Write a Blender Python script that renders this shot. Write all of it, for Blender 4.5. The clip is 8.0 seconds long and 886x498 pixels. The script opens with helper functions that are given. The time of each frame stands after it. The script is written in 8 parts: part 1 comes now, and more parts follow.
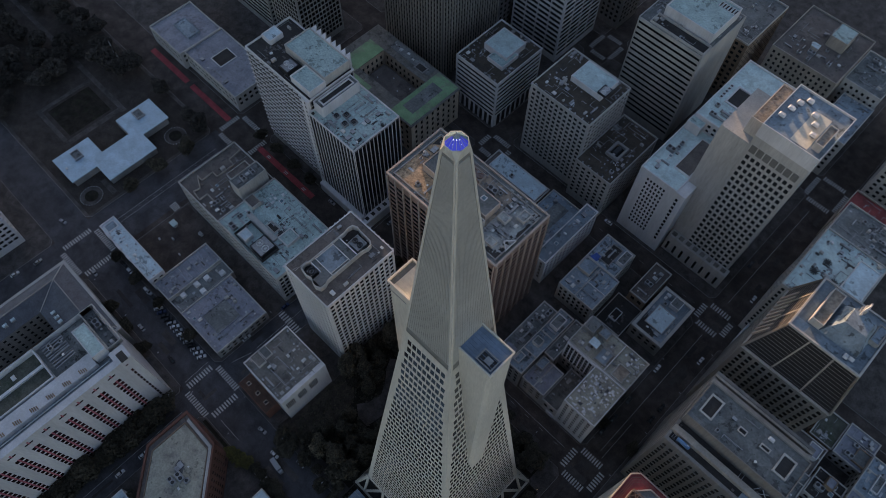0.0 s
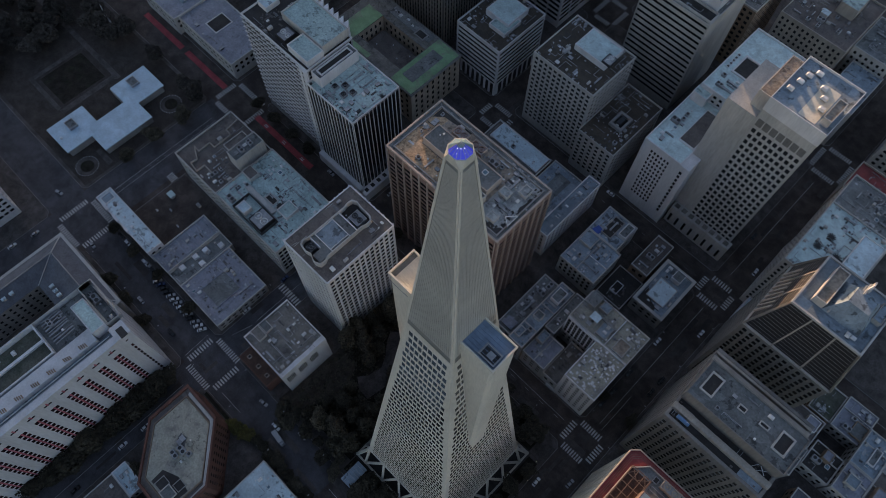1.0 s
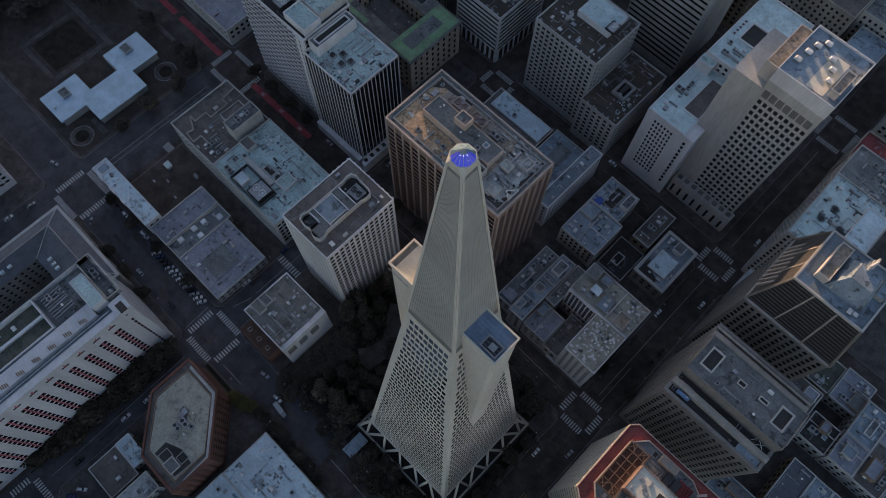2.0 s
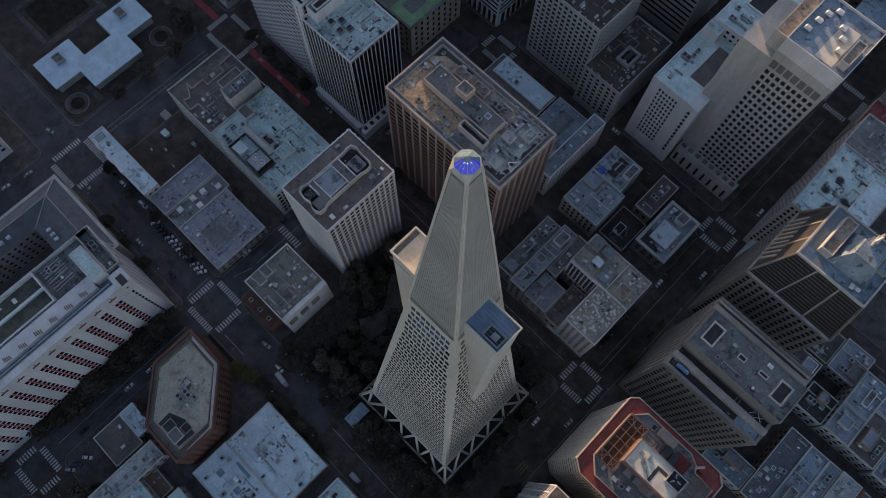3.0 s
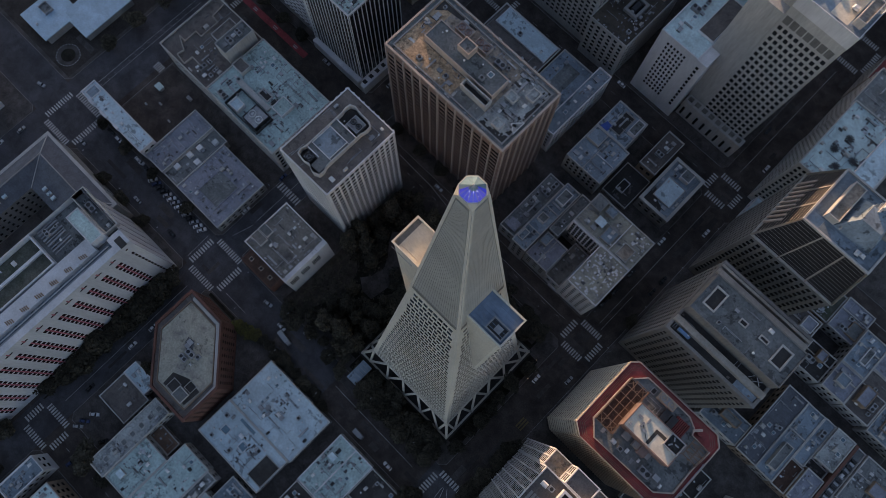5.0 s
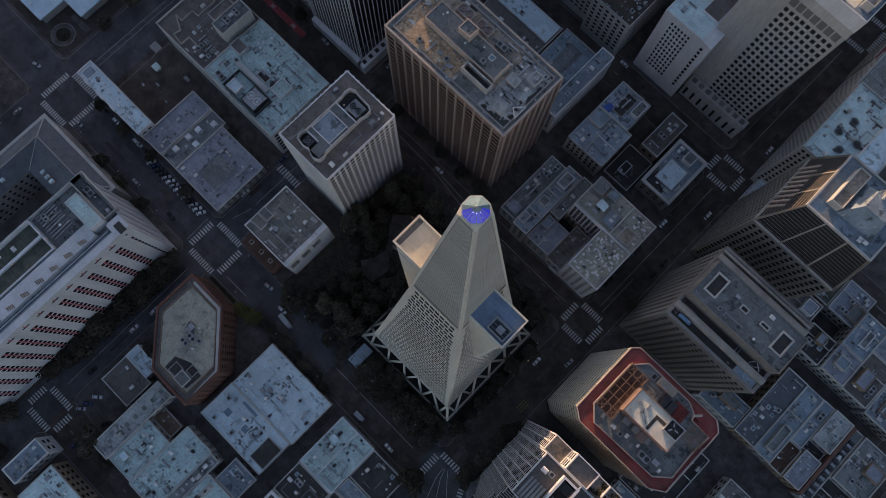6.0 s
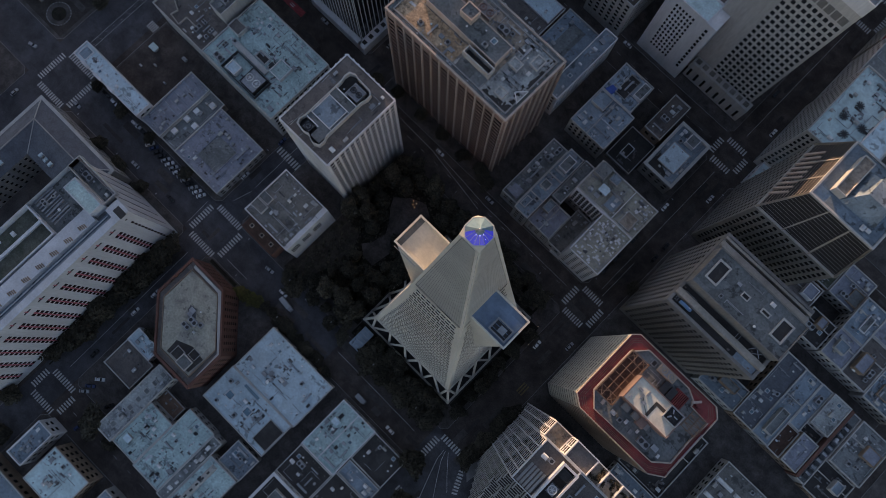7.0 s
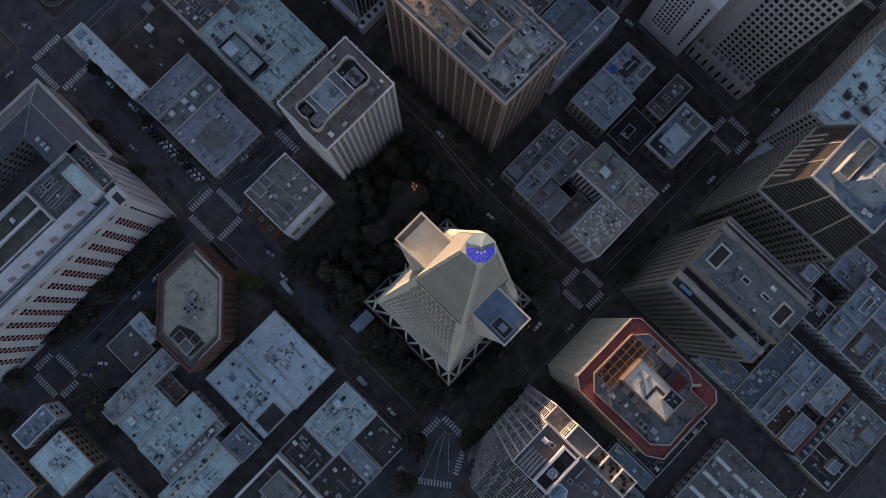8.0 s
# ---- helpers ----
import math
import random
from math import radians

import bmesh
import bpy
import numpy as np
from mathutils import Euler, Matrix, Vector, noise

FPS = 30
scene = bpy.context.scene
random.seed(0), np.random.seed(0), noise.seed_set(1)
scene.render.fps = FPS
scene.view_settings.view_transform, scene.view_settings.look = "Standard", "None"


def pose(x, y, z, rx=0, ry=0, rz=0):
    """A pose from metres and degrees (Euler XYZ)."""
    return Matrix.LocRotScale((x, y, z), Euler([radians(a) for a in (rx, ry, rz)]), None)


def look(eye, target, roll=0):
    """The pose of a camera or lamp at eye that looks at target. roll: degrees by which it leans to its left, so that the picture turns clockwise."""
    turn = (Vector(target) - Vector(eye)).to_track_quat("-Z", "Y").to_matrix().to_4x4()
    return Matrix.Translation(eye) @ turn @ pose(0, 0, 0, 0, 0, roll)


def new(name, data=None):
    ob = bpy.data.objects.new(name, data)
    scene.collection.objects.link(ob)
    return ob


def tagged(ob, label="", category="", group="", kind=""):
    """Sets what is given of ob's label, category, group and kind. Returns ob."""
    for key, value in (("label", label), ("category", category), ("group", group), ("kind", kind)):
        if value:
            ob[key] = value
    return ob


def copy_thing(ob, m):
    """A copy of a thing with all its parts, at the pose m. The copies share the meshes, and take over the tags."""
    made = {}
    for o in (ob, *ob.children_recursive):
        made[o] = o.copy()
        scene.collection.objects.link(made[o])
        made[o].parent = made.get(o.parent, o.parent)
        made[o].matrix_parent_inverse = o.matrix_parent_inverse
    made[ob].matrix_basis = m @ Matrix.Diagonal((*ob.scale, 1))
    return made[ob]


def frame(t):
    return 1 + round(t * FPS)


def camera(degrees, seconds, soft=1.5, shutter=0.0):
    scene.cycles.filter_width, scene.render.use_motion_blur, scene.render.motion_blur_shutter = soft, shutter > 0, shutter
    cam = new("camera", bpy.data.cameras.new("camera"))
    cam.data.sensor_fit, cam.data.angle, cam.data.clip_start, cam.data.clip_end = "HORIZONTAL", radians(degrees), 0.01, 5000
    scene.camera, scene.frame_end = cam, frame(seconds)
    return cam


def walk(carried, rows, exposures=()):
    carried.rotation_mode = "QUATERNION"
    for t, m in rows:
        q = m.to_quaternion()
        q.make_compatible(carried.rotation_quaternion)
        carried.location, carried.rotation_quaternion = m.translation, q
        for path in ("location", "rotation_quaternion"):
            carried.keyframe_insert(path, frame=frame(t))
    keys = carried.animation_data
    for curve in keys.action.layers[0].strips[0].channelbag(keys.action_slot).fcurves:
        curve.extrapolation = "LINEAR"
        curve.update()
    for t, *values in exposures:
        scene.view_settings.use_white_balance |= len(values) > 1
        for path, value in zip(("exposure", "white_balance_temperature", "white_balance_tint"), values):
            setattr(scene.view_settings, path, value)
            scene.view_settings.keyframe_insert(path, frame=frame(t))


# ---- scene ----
cam = camera(63.9, 8.0, soft=0.5)
METRES, EYE, TILT, LEAN, TURN = 45.0, 332.0, 0.0, 0.0, 43.9
EXPOSURE = 0.85
PATH = [
    (0, (1.102, -1.32, 331.051), (0.466, -0.652, 329.276), 1.2),
    (0.5, (-1.503, 1.004, 331.299), (-2.104, 1.639, 329.5), 1.3),
    (1, (-4.302, 3.425, 331.347), (-4.864, 4.021, 329.522), 1.5),
    (1.5, (-6.644, 5.597, 331.4), (-7.169, 6.157, 329.553), 1.6),
    (3, (-13.654, 11.965, 331.829), (-14.062, 12.407, 329.921), 2.0),
    (3.5, (-15.619, 13.716, 332.017), (-15.99, 14.121, 330.094), 2.2),
    (4, (-17.826, 15.757, 331.937), (-18.164, 16.128, 330.001), 2.4),
    (4.5, (-19.651, 17.525, 331.929), (-19.964, 17.87, 329.984), 2.5),
    (6, (-25.664, 23.031, 332.02), (-25.895, 23.293, 330.05), 3.2),
    (6.5, (-27.581, 24.76, 332.033), (-27.787, 24.995, 330.058), 3.6),
    (7, (-29.616, 26.692, 332.071), (-29.793, 26.898, 330.09), 4.0),
    (7.5, (-31.283, 28.314, 332.23), (-31.435, 28.493, 330.244), 4.5),
    (8, (-32.995, 29.975, 332.258), (-33.118, 30.126, 330.267), 5.2),
]
walk(cam, [(t, look(eye, target, roll)) for t, eye, target, roll in PATH], [(0.0, EXPOSURE, 6950, 26), (8.0, EXPOSURE, 7050, 29)])


# ---- sky, sun ----
SUN_AZ = math.atan2(0.57, -0.82)      # the way to the sun, in the plan
SUN_EL = radians(7.0)
world = bpy.data.worlds.new("dusk_sky")
scene.world = world
world.use_nodes = True
wn = world.node_tree
sky = wn.nodes.new("ShaderNodeTexSky")
sky.sky_type = "NISHITA"
sky.sun_disc = False
sky.sun_elevation = SUN_EL
sky.sun_rotation = math.pi / 2 - SUN_AZ
sky.air_density, sky.dust_density, sky.ozone_density = 1.0, 0.6, 1.5
wn.links.new(sky.outputs[0], wn.nodes["Background"].inputs[0])
wn.nodes["Background"].inputs[1].default_value = 0.15
sun_data = bpy.data.lights.new("sun", "SUN")
sun_data.energy, sun_data.angle, sun_data.color = 4.0, radians(0.5), (1.0, 0.72, 0.42)
sun = new("sun", sun_data)
sun_way = Vector((math.cos(SUN_EL) * math.cos(SUN_AZ), math.cos(SUN_EL) * math.sin(SUN_AZ), math.sin(SUN_EL)))
sun.matrix_world = look(Vector((0, 0, 600)) + sun_way * 10, (0, 0, 600))

# ---- materials ----


def surface(name, base, rough=0.8, metal=0.0, grain=0.25, size=0.6, stain=0.25, stain_size=8.0, bump=0.15, vary=0.0, island=0.0, tint=None, streak=False, sheets=0.0, spots=0.0):
    """A worn surface: fine grain and large stains over a base colour, in metres."""
    m = bpy.data.materials.new(name)
    m.use_nodes = True
    nt = m.node_tree
    b = nt.nodes["Principled BSDF"]
    b.inputs["Roughness"].default_value, b.inputs["Metallic"].default_value = rough, metal
    geo = nt.nodes.new("ShaderNodeNewGeometry")
    place = geo.outputs["Position"]
    if streak:
        st = nt.nodes.new("ShaderNodeMapping")
        st.inputs["Scale"].default_value = (1, 1, 0.15)
        nt.links.new(place, st.inputs[0])
        place = st.outputs[0]
    fine, broad = nt.nodes.new("ShaderNodeTexNoise"), nt.nodes.new("ShaderNodeTexNoise")
    fine.inputs["Scale"].default_value, broad.inputs["Scale"].default_value = 1 / size, 1 / stain_size
    fine.inputs["Detail"].default_value, broad.inputs["Detail"].default_value = 4, 5
    broad.inputs["Roughness"].default_value = 0.65
    for n in (fine, broad):
        nt.links.new(place, n.inputs["Vector"])

    def math_node(op, a, c):
        n = nt.nodes.new("ShaderNodeMath")
        n.operation = op
        for k, v in enumerate((a, c)):
            if isinstance(v, (int, float)):
                n.inputs[k].default_value = v
            else:
                nt.links.new(v, n.inputs[k])
        return n.outputs[0]

    def ramp(sock, amount, lo, hi):
        r = nt.nodes.new("ShaderNodeMapRange")
        r.inputs["From Min"].default_value, r.inputs["From Max"].default_value = lo, hi
        r.inputs["To Min"].default_value, r.inputs["To Max"].default_value = 1 - amount, 1 + amount * 0.6
        nt.links.new(sock, r.inputs["Value"])
        return r.outputs[0]

    k = math_node("MULTIPLY", ramp(fine.outputs["Fac"], grain, 0.3, 0.7), ramp(broad.outputs["Fac"], stain, 0.35, 0.65))
    if vary:
        info = nt.nodes.new("ShaderNodeObjectInfo")
        k = math_node("MULTIPLY", k, ramp(info.outputs["Random"], vary, 0.0, 1.0))
    if island:
        k = math_node("MULTIPLY", k, ramp(geo.outputs["Random Per Island"], island, 0.0, 1.0))
    if sheets:
        cell = nt.nodes.new("ShaderNodeTexVoronoi")
        cell.distance = "CHEBYCHEV"
        cell.inputs["Scale"].default_value = 0.17
        nt.links.new(place, cell.inputs["Vector"])
        tone = nt.nodes.new("ShaderNodeSeparateColor")
        nt.links.new(cell.outputs["Color"], tone.inputs[0])
        k = math_node("MULTIPLY", k, ramp(tone.outputs[0], sheets, 0.0, 1.0))
    if spots:
        dirt = nt.nodes.new("ShaderNodeTexNoise")
        dirt.inputs["Scale"].default_value, dirt.inputs["Detail"].default_value, dirt.inputs["Roughness"].default_value = 0.42, 5, 0.62
        nt.links.new(place, dirt.inputs["Vector"])
        cut = nt.nodes.new("ShaderNodeMapRange")
        cut.inputs["From Min"].default_value, cut.inputs["From Max"].default_value = 0.655, 0.70
        cut.inputs["To Min"].default_value, cut.inputs["To Max"].default_value = 1.0, 1.0 - spots
        zone = nt.nodes.new("ShaderNodeTexNoise")
        zone.inputs["Scale"].default_value, zone.inputs["Detail"].default_value = 0.085, 2
        nt.links.new(place, zone.inputs["Vector"])
        near = nt.nodes.new("ShaderNodeMapRange")
        near.inputs["From Min"].default_value, near.inputs["From Max"].default_value = 0.46, 0.60
        nt.links.new(zone.outputs["Fac"], near.inputs["Value"])
        spread = math_node("ADD", math_node("MULTIPLY", near.outputs[0], 0.13), dirt.outputs["Fac"])
        nt.links.new(spread, cut.inputs["Value"])
        k = math_node("MULTIPLY", k, cut.outputs[0])
    mix = nt.nodes.new("ShaderNodeMix")
    mix.data_type, mix.blend_type = "RGBA", "MULTIPLY"
    mix.inputs[0].default_value = 1.0
    if tint:
        two = nt.nodes.new("ShaderNodeMix")
        two.data_type = "RGBA"
        two.inputs[6].default_value, two.inputs[7].default_value = (*base, 1), (*tint, 1)
        sharp = nt.nodes.new("ShaderNodeMapRange")
        sharp.inputs["From Min"].default_value, sharp.inputs["From Max"].default_value = 0.5, 0.62
        other = nt.nodes.new("ShaderNodeTexNoise")
        other.inputs["Scale"].default_value, other.inputs["Detail"].default_value = 0.6 / stain_size, 6
        other.inputs["Roughness"].default_value = 0.7
        nt.links.new(place, other.inputs["Vector"])
        nt.links.new(other.outputs["Fac"], sharp.inputs["Value"])
        nt.links.new(sharp.outputs[0], two.inputs[0])
        nt.links.new(two.outputs[2], mix.inputs[6])
    else:
        mix.inputs[6].default_value = (*base, 1)
    cr = nt.nodes.new("ShaderNodeCombineColor")
    for ch in range(3):
        nt.links.new(k, cr.inputs[ch])
    nt.links.new(cr.outputs[0], mix.inputs[7])
    nt.links.new(mix.outputs[2], b.inputs["Base Color"])
    if bump:
        bp = nt.nodes.new("ShaderNodeBump")
        bp.inputs["Strength"].default_value, bp.inputs["Distance"].default_value = bump, 0.1
        nt.links.new(fine.outputs["Fac"], bp.inputs["Height"])
        nt.links.new(bp.outputs[0], b.inputs["Normal"])
    return m


QUARTZ = surface("white_quartz_concrete", (0.60, 0.57, 0.50), 0.75, grain=0.10, size=0.4, stain=0.14, stain_size=14, streak=True)
ALUMIN = surface("aluminium_louvre", (0.50, 0.49, 0.45), 0.5, 0.25, grain=0.08, stain=0.12, stain_size=10, island=0.1)
CONC = surface("light_concrete", (0.44, 0.43, 0.41), 0.8, grain=0.12, stain=0.18, streak=True)
CONC_G = surface("grey_concrete", (0.30, 0.295, 0.285), 0.8, grain=0.12, stain=0.2, streak=True)
CONC_W = surface("white_painted_concrete", (0.62, 0.62, 0.63), 0.7, grain=0.08, stain=0.14, streak=True)
CONC_D = surface("dark_concrete", (0.16, 0.155, 0.15), 0.8, grain=0.15, stain=0.22, streak=True)
STONE = surface("tan_stone", (0.34, 0.31, 0.27), 0.8, grain=0.15, stain=0.2, size=0.8, streak=True)
BROWN = surface("brown_precast", (0.25, 0.170, 0.148), 0.75, grain=0.12, stain=0.2, streak=True)
BROWN_P = surface("pale_brown_pier", (0.43, 0.355, 0.31), 0.75, grain=0.1, stain=0.15, streak=True)
BRICK = surface("red_brown_brick", (0.14, 0.062, 0.047), 0.85, grain=0.25, size=0.25, stain=0.25)
BRICK_T = surface("tan_brick", (0.26, 0.19, 0.14), 0.85, grain=0.2, size=0.25, stain=0.25)
R_WHITE = surface("white_roof_membrane", (0.52, 0.655, 0.71), 0.7, grain=0.14, size=0.9, stain=0.12, stain_size=6, vary=0.12, sheets=0.09, spots=0.5)
R_PALE = surface("pale_green_grey_roof", (0.41, 0.55, 0.54), 0.75, grain=0.24, size=0.9, stain=0.14, stain_size=5, vary=0.12, sheets=0.10, spots=0.46)
R_GREY = surface("grey_gravel_roof", (0.195, 0.21, 0.21), 0.9, grain=0.25, size=0.9, stain=0.18, stain_size=4, vary=0.2, sheets=0.22, spots=0.55)
R_BLUE = surface("blue_grey_roof", (0.245, 0.31, 0.36), 0.8, grain=0.18, size=0.9, stain=0.15, stain_size=4, vary=0.2, sheets=0.24, spots=0.6)
R_MINT = surface("clean_pale_roof_membrane", (0.50, 0.645, 0.65), 0.7, grain=0.14, size=0.9, stain=0.14, stain_size=5, vary=0.08, sheets=0.10, spots=0.16)
R_ICE = surface("clean_pale_blue_roof", (0.41, 0.56, 0.66), 0.6, grain=0.10, size=0.9, stain=0.12, stain_size=6, sheets=0.06)
R_LILAC = surface("lilac_grey_roof", (0.27, 0.285, 0.335), 0.8, grain=0.16, size=0.9, stain=0.18, stain_size=5, vary=0.08, sheets=0.10, spots=0.25)
SLATE = surface("dark_slate_roof", (0.115, 0.125, 0.145), 0.75, grain=0.2, size=0.7, stain=0.2, stain_size=4, sheets=0.08)
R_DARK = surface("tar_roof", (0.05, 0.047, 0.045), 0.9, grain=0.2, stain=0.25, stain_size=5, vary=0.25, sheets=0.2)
R_TAN = surface("tan_weathered_roof", (0.34, 0.285, 0.23), 0.85, grain=0.3, size=0.9, stain=0.3, stain_size=3.5, tint=(0.21, 0.215, 0.22), sheets=0.15, spots=0.5)
R_ASH = surface("ash_grey_roof", (0.40, 0.43, 0.42), 0.85, grain=0.25, size=0.8, stain=0.25, stain_size=4, tint=(0.22, 0.235, 0.24), sheets=0.1, spots=0.5)
R_STONE = surface("pale_gravel_roof", (0.36, 0.35, 0.29), 0.9, grain=0.2, size=0.8, stain=0.15, stain_size=4, tint=(0.25, 0.24, 0.215), spots=0.4)
R_TARB = surface("brown_black_tar_roof", (0.080, 0.066, 0.052), 0.9, grain=0.2, stain=0.3, stain_size=6, sheets=0.1, tint=(0.058, 0.052, 0.046))
R_DUN = surface("dun_grey_roof", (0.205, 0.198, 0.182), 0.9, grain=0.22, size=0.8, stain=0.3, stain_size=5, tint=(0.15, 0.148, 0.14), spots=0.35)
STONE_D = surface("dark_tan_stone", (0.205, 0.193, 0.18), 0.8, grain=0.15, stain=0.2, size=0.8, streak=True)
R_BROWN = surface("brown_paved_roof", (0.16, 0.14, 0.13), 0.85, grain=0.2, stain=0.2, stain_size=6, vary=0.15, sheets=0.15, spots=0.3)
COPPER = surface("green_copper_roof", (0.22, 0.40, 0.22), 0.75, grain=0.12, stain=0.25, stain_size=7, tint=(0.24, 0.27, 0.20))
REDPNT = surface("dark_red_roof_paint", (0.235, 0.042, 0.042), 0.75, grain=0.15, stain=0.3, stain_size=5, tint=(0.15, 0.03, 0.03))
RUST = surface("rust_brown_steel", (0.20, 0.125, 0.088), 0.75, 0.1, grain=0.2, stain=0.3)
BLUEMET = surface("blue_grey_metal_roof", (0.20, 0.28, 0.38), 0.55, 0.2, grain=0.08, stain=0.2, stain_size=3)
TANMET = surface("pale_tan_metal_roof", (0.68, 0.63, 0.52), 0.6, 0.1, grain=0.08, stain=0.15, stain_size=4)
WHITE = surface("white_painted_metal", (0.66, 0.67, 0.68), 0.5, 0.0, grain=0.06, stain=0.15, stain_size=3, vary=0.15)
GALV = surface("galvanised_metal", (0.36, 0.37, 0.38), 0.5, 0.5, grain=0.1, stain=0.2, stain_size=2, vary=0.25)
DARKMET = surface("dark_metal", (0.05, 0.05, 0.052), 0.5, 0.4, grain=0.1, stain=0.2, stain_size=3)
LOUVRE = surface("black_louvre", (0.025, 0.025, 0.027), 0.55, 0.3, grain=0.1, stain=0.2)
ASPHALT = surface("asphalt", (0.074, 0.062, 0.057), 0.9, grain=0.22, stain=0.38, stain_size=8, tint=(0.100, 0.084, 0.077))
ASPHALT_B = surface("old_blue_grey_asphalt", (0.062, 0.061, 0.068), 0.9, grain=0.22, stain=0.38, stain_size=8, tint=(0.083, 0.083, 0.091))
PAVING = surface("concrete_paving", (0.092, 0.083, 0.079), 0.9, grain=0.25, stain=0.38, stain_size=5, tint=(0.115, 0.103, 0.097))
KERB = surface("kerb_concrete", (0.20, 0.195, 0.19), 0.85, grain=0.15, stain=0.2)
SOIL = surface("planted_soil", (0.030, 0.026, 0.021), 0.95, grain=0.3, stain=0.4, stain_size=4, tint=(0.028, 0.03, 0.02))
LAWN = surface("lawn", (0.064, 0.055, 0.049), 0.95, grain=0.3, stain=0.3, stain_size=6)
PAINT = surface("road_paint", (0.46, 0.46, 0.45), 0.7, grain=0.3, stain=0.35, stain_size=2)
REDLANE = surface("red_lane_paint", (0.33, 0.050, 0.060), 0.8, grain=0.3, stain=0.3, stain_size=4)
YELLOW = surface("yellow_road_paint", (0.16, 0.12, 0.05), 0.8, grain=0.2, stain=0.3)
LEAF = surface("dark_leaves", (0.082, 0.074, 0.055), 0.75, grain=0.3, stain=0.35, stain_size=3, vary=0.35, island=0.45, bump=0)
LEAF_P = surface("dull_park_leaves", (0.075, 0.068, 0.060), 0.8, grain=0.3, stain=0.35, stain_size=3, vary=0.35, island=0.35, bump=0)
LEAF_Y = surface("yellow_green_leaves", (0.13, 0.12, 0.03), 0.75, grain=0.3, stain=0.3, stain_size=2, vary=0.3, island=0.4, bump=0)
BARK = surface("bark", (0.07, 0.05, 0.035), 0.9, grain=0.3)
TILE_RED = surface("dull_red_tile", (0.38, 0.10, 0.135), 0.7, grain=0.15, stain=0.2)
CONC_H = surface("blue_white_stone_cladding", (0.50, 0.515, 0.54), 0.7, grain=0.1, stain=0.15, streak=True)
CRADLE = surface("blue_painted_steel", (0.12, 0.24, 0.42), 0.5, grain=0.1, stain=0.2)
PATCH_D = surface("dark_roof_patch", (0.14, 0.14, 0.145), 0.85, grain=0.25, stain=0.3, stain_size=1.5, island=0.6)
PATCH_P = surface("pale_roof_patch", (0.40, 0.42, 0.44), 0.75, grain=0.2, stain=0.25, stain_size=1.5, island=0.5)
# roof gravel with warm low sunlight put into its tan colour
SUN_TAN_DECK = surface("sunlit_tan_roof_gravel", (0.52, 0.37, 0.24), 0.9, grain=0.35, size=0.7, stain=0.4, stain_size=2.5, tint=(0.30, 0.22, 0.15), spots=0.5)
COURT = surface("cream_court_render", (0.46, 0.38, 0.30), 0.8, grain=0.15, stain=0.2, streak=True)
LOUVBACK = surface("grey_louvre_backing", (0.25, 0.25, 0.235), 0.6, 0.2, grain=0.1, stain=0.15, stain_size=6)
for m in (LEAF, LEAF_P, SOIL, LAWN, ASPHALT, PAVING):
    m.node_tree.nodes["Principled BSDF"].inputs["Specular IOR Level"].default_value = 0.15
GRASS = surface("worn_winter_grass", (0.070, 0.060, 0.050), 0.95, grain=0.3, stain=0.4, stain_size=4, tint=(0.052, 0.050, 0.036))
GRASS.node_tree.nodes["Principled BSDF"].inputs["Specular IOR Level"].default_value = 0.15
PIT = surface("brown_roof_pit", (0.085, 0.045, 0.032), 0.85, grain=0.25, stain=0.3, stain_size=2)
PATCHED = surface("patched_asphalt", (0.066, 0.058, 0.055), 0.9, grain=0.2, stain=0.3, stain_size=3, island=0.45)
MOSS = surface("mossy_roof", (0.10, 0.105, 0.085), 0.95, grain=0.25, stain=0.35, stain_size=4, tint=(0.065, 0.08, 0.055))
RUBBER = surface("tyre_rubber", (0.02, 0.02, 0.02), 0.85, grain=0.1)


def glass(name, base, rough=0.12, vary=0.5):
    """Window panes seen from outside, with blinds and rooms of uneven darkness behind them."""
    m = surface(name, base, rough, 0.0, grain=0.1, stain=0.15, stain_size=4, bump=0, vary=vary)
    m.node_tree.nodes["Principled BSDF"].inputs["IOR"].default_value = 1.38
    return m


GLASS = glass("dark_window_glass", (0.022, 0.024, 0.027))
GLASS_R = glass("maroon_window_glass", (0.045, 0.016, 0.020), 0.2)
SKYLITE = glass("skylight_glass", (0.16, 0.26, 0.32), 0.25, 0.2)
BLUELIT = bpy.data.materials.new("blue_lit_glass")
BLUELIT.use_nodes = True
bl = BLUELIT.node_tree.nodes["Principled BSDF"]
bl.inputs["Base Color"].default_value = (0.05, 0.06, 0.28, 1)
bl.inputs["Roughness"].default_value = 0.15
bl.inputs["Emission Color"].default_value = (0.05, 0.07, 0.95, 1)
bl.inputs["Emission Strength"].default_value = 0.2
LAMPLIT = bpy.data.materials.new("lit_lamp")
LAMPLIT.use_nodes = True
ll = LAMPLIT.node_tree.nodes["Principled BSDF"]
ll.inputs["Emission Color"].default_value = (0.55, 0.65, 1.0, 1)
ll.inputs["Emission Strength"].default_value = 1.2
WARMLIT = bpy.data.materials.new("lit_warm_lamp")
WARMLIT.use_nodes = True
ll = WARMLIT.node_tree.nodes["Principled BSDF"]
ll.inputs["Emission Color"].default_value = (1.0, 0.5, 0.15, 1)
ll.inputs["Emission Strength"].default_value = 2.0

# ---- mesh helpers ----


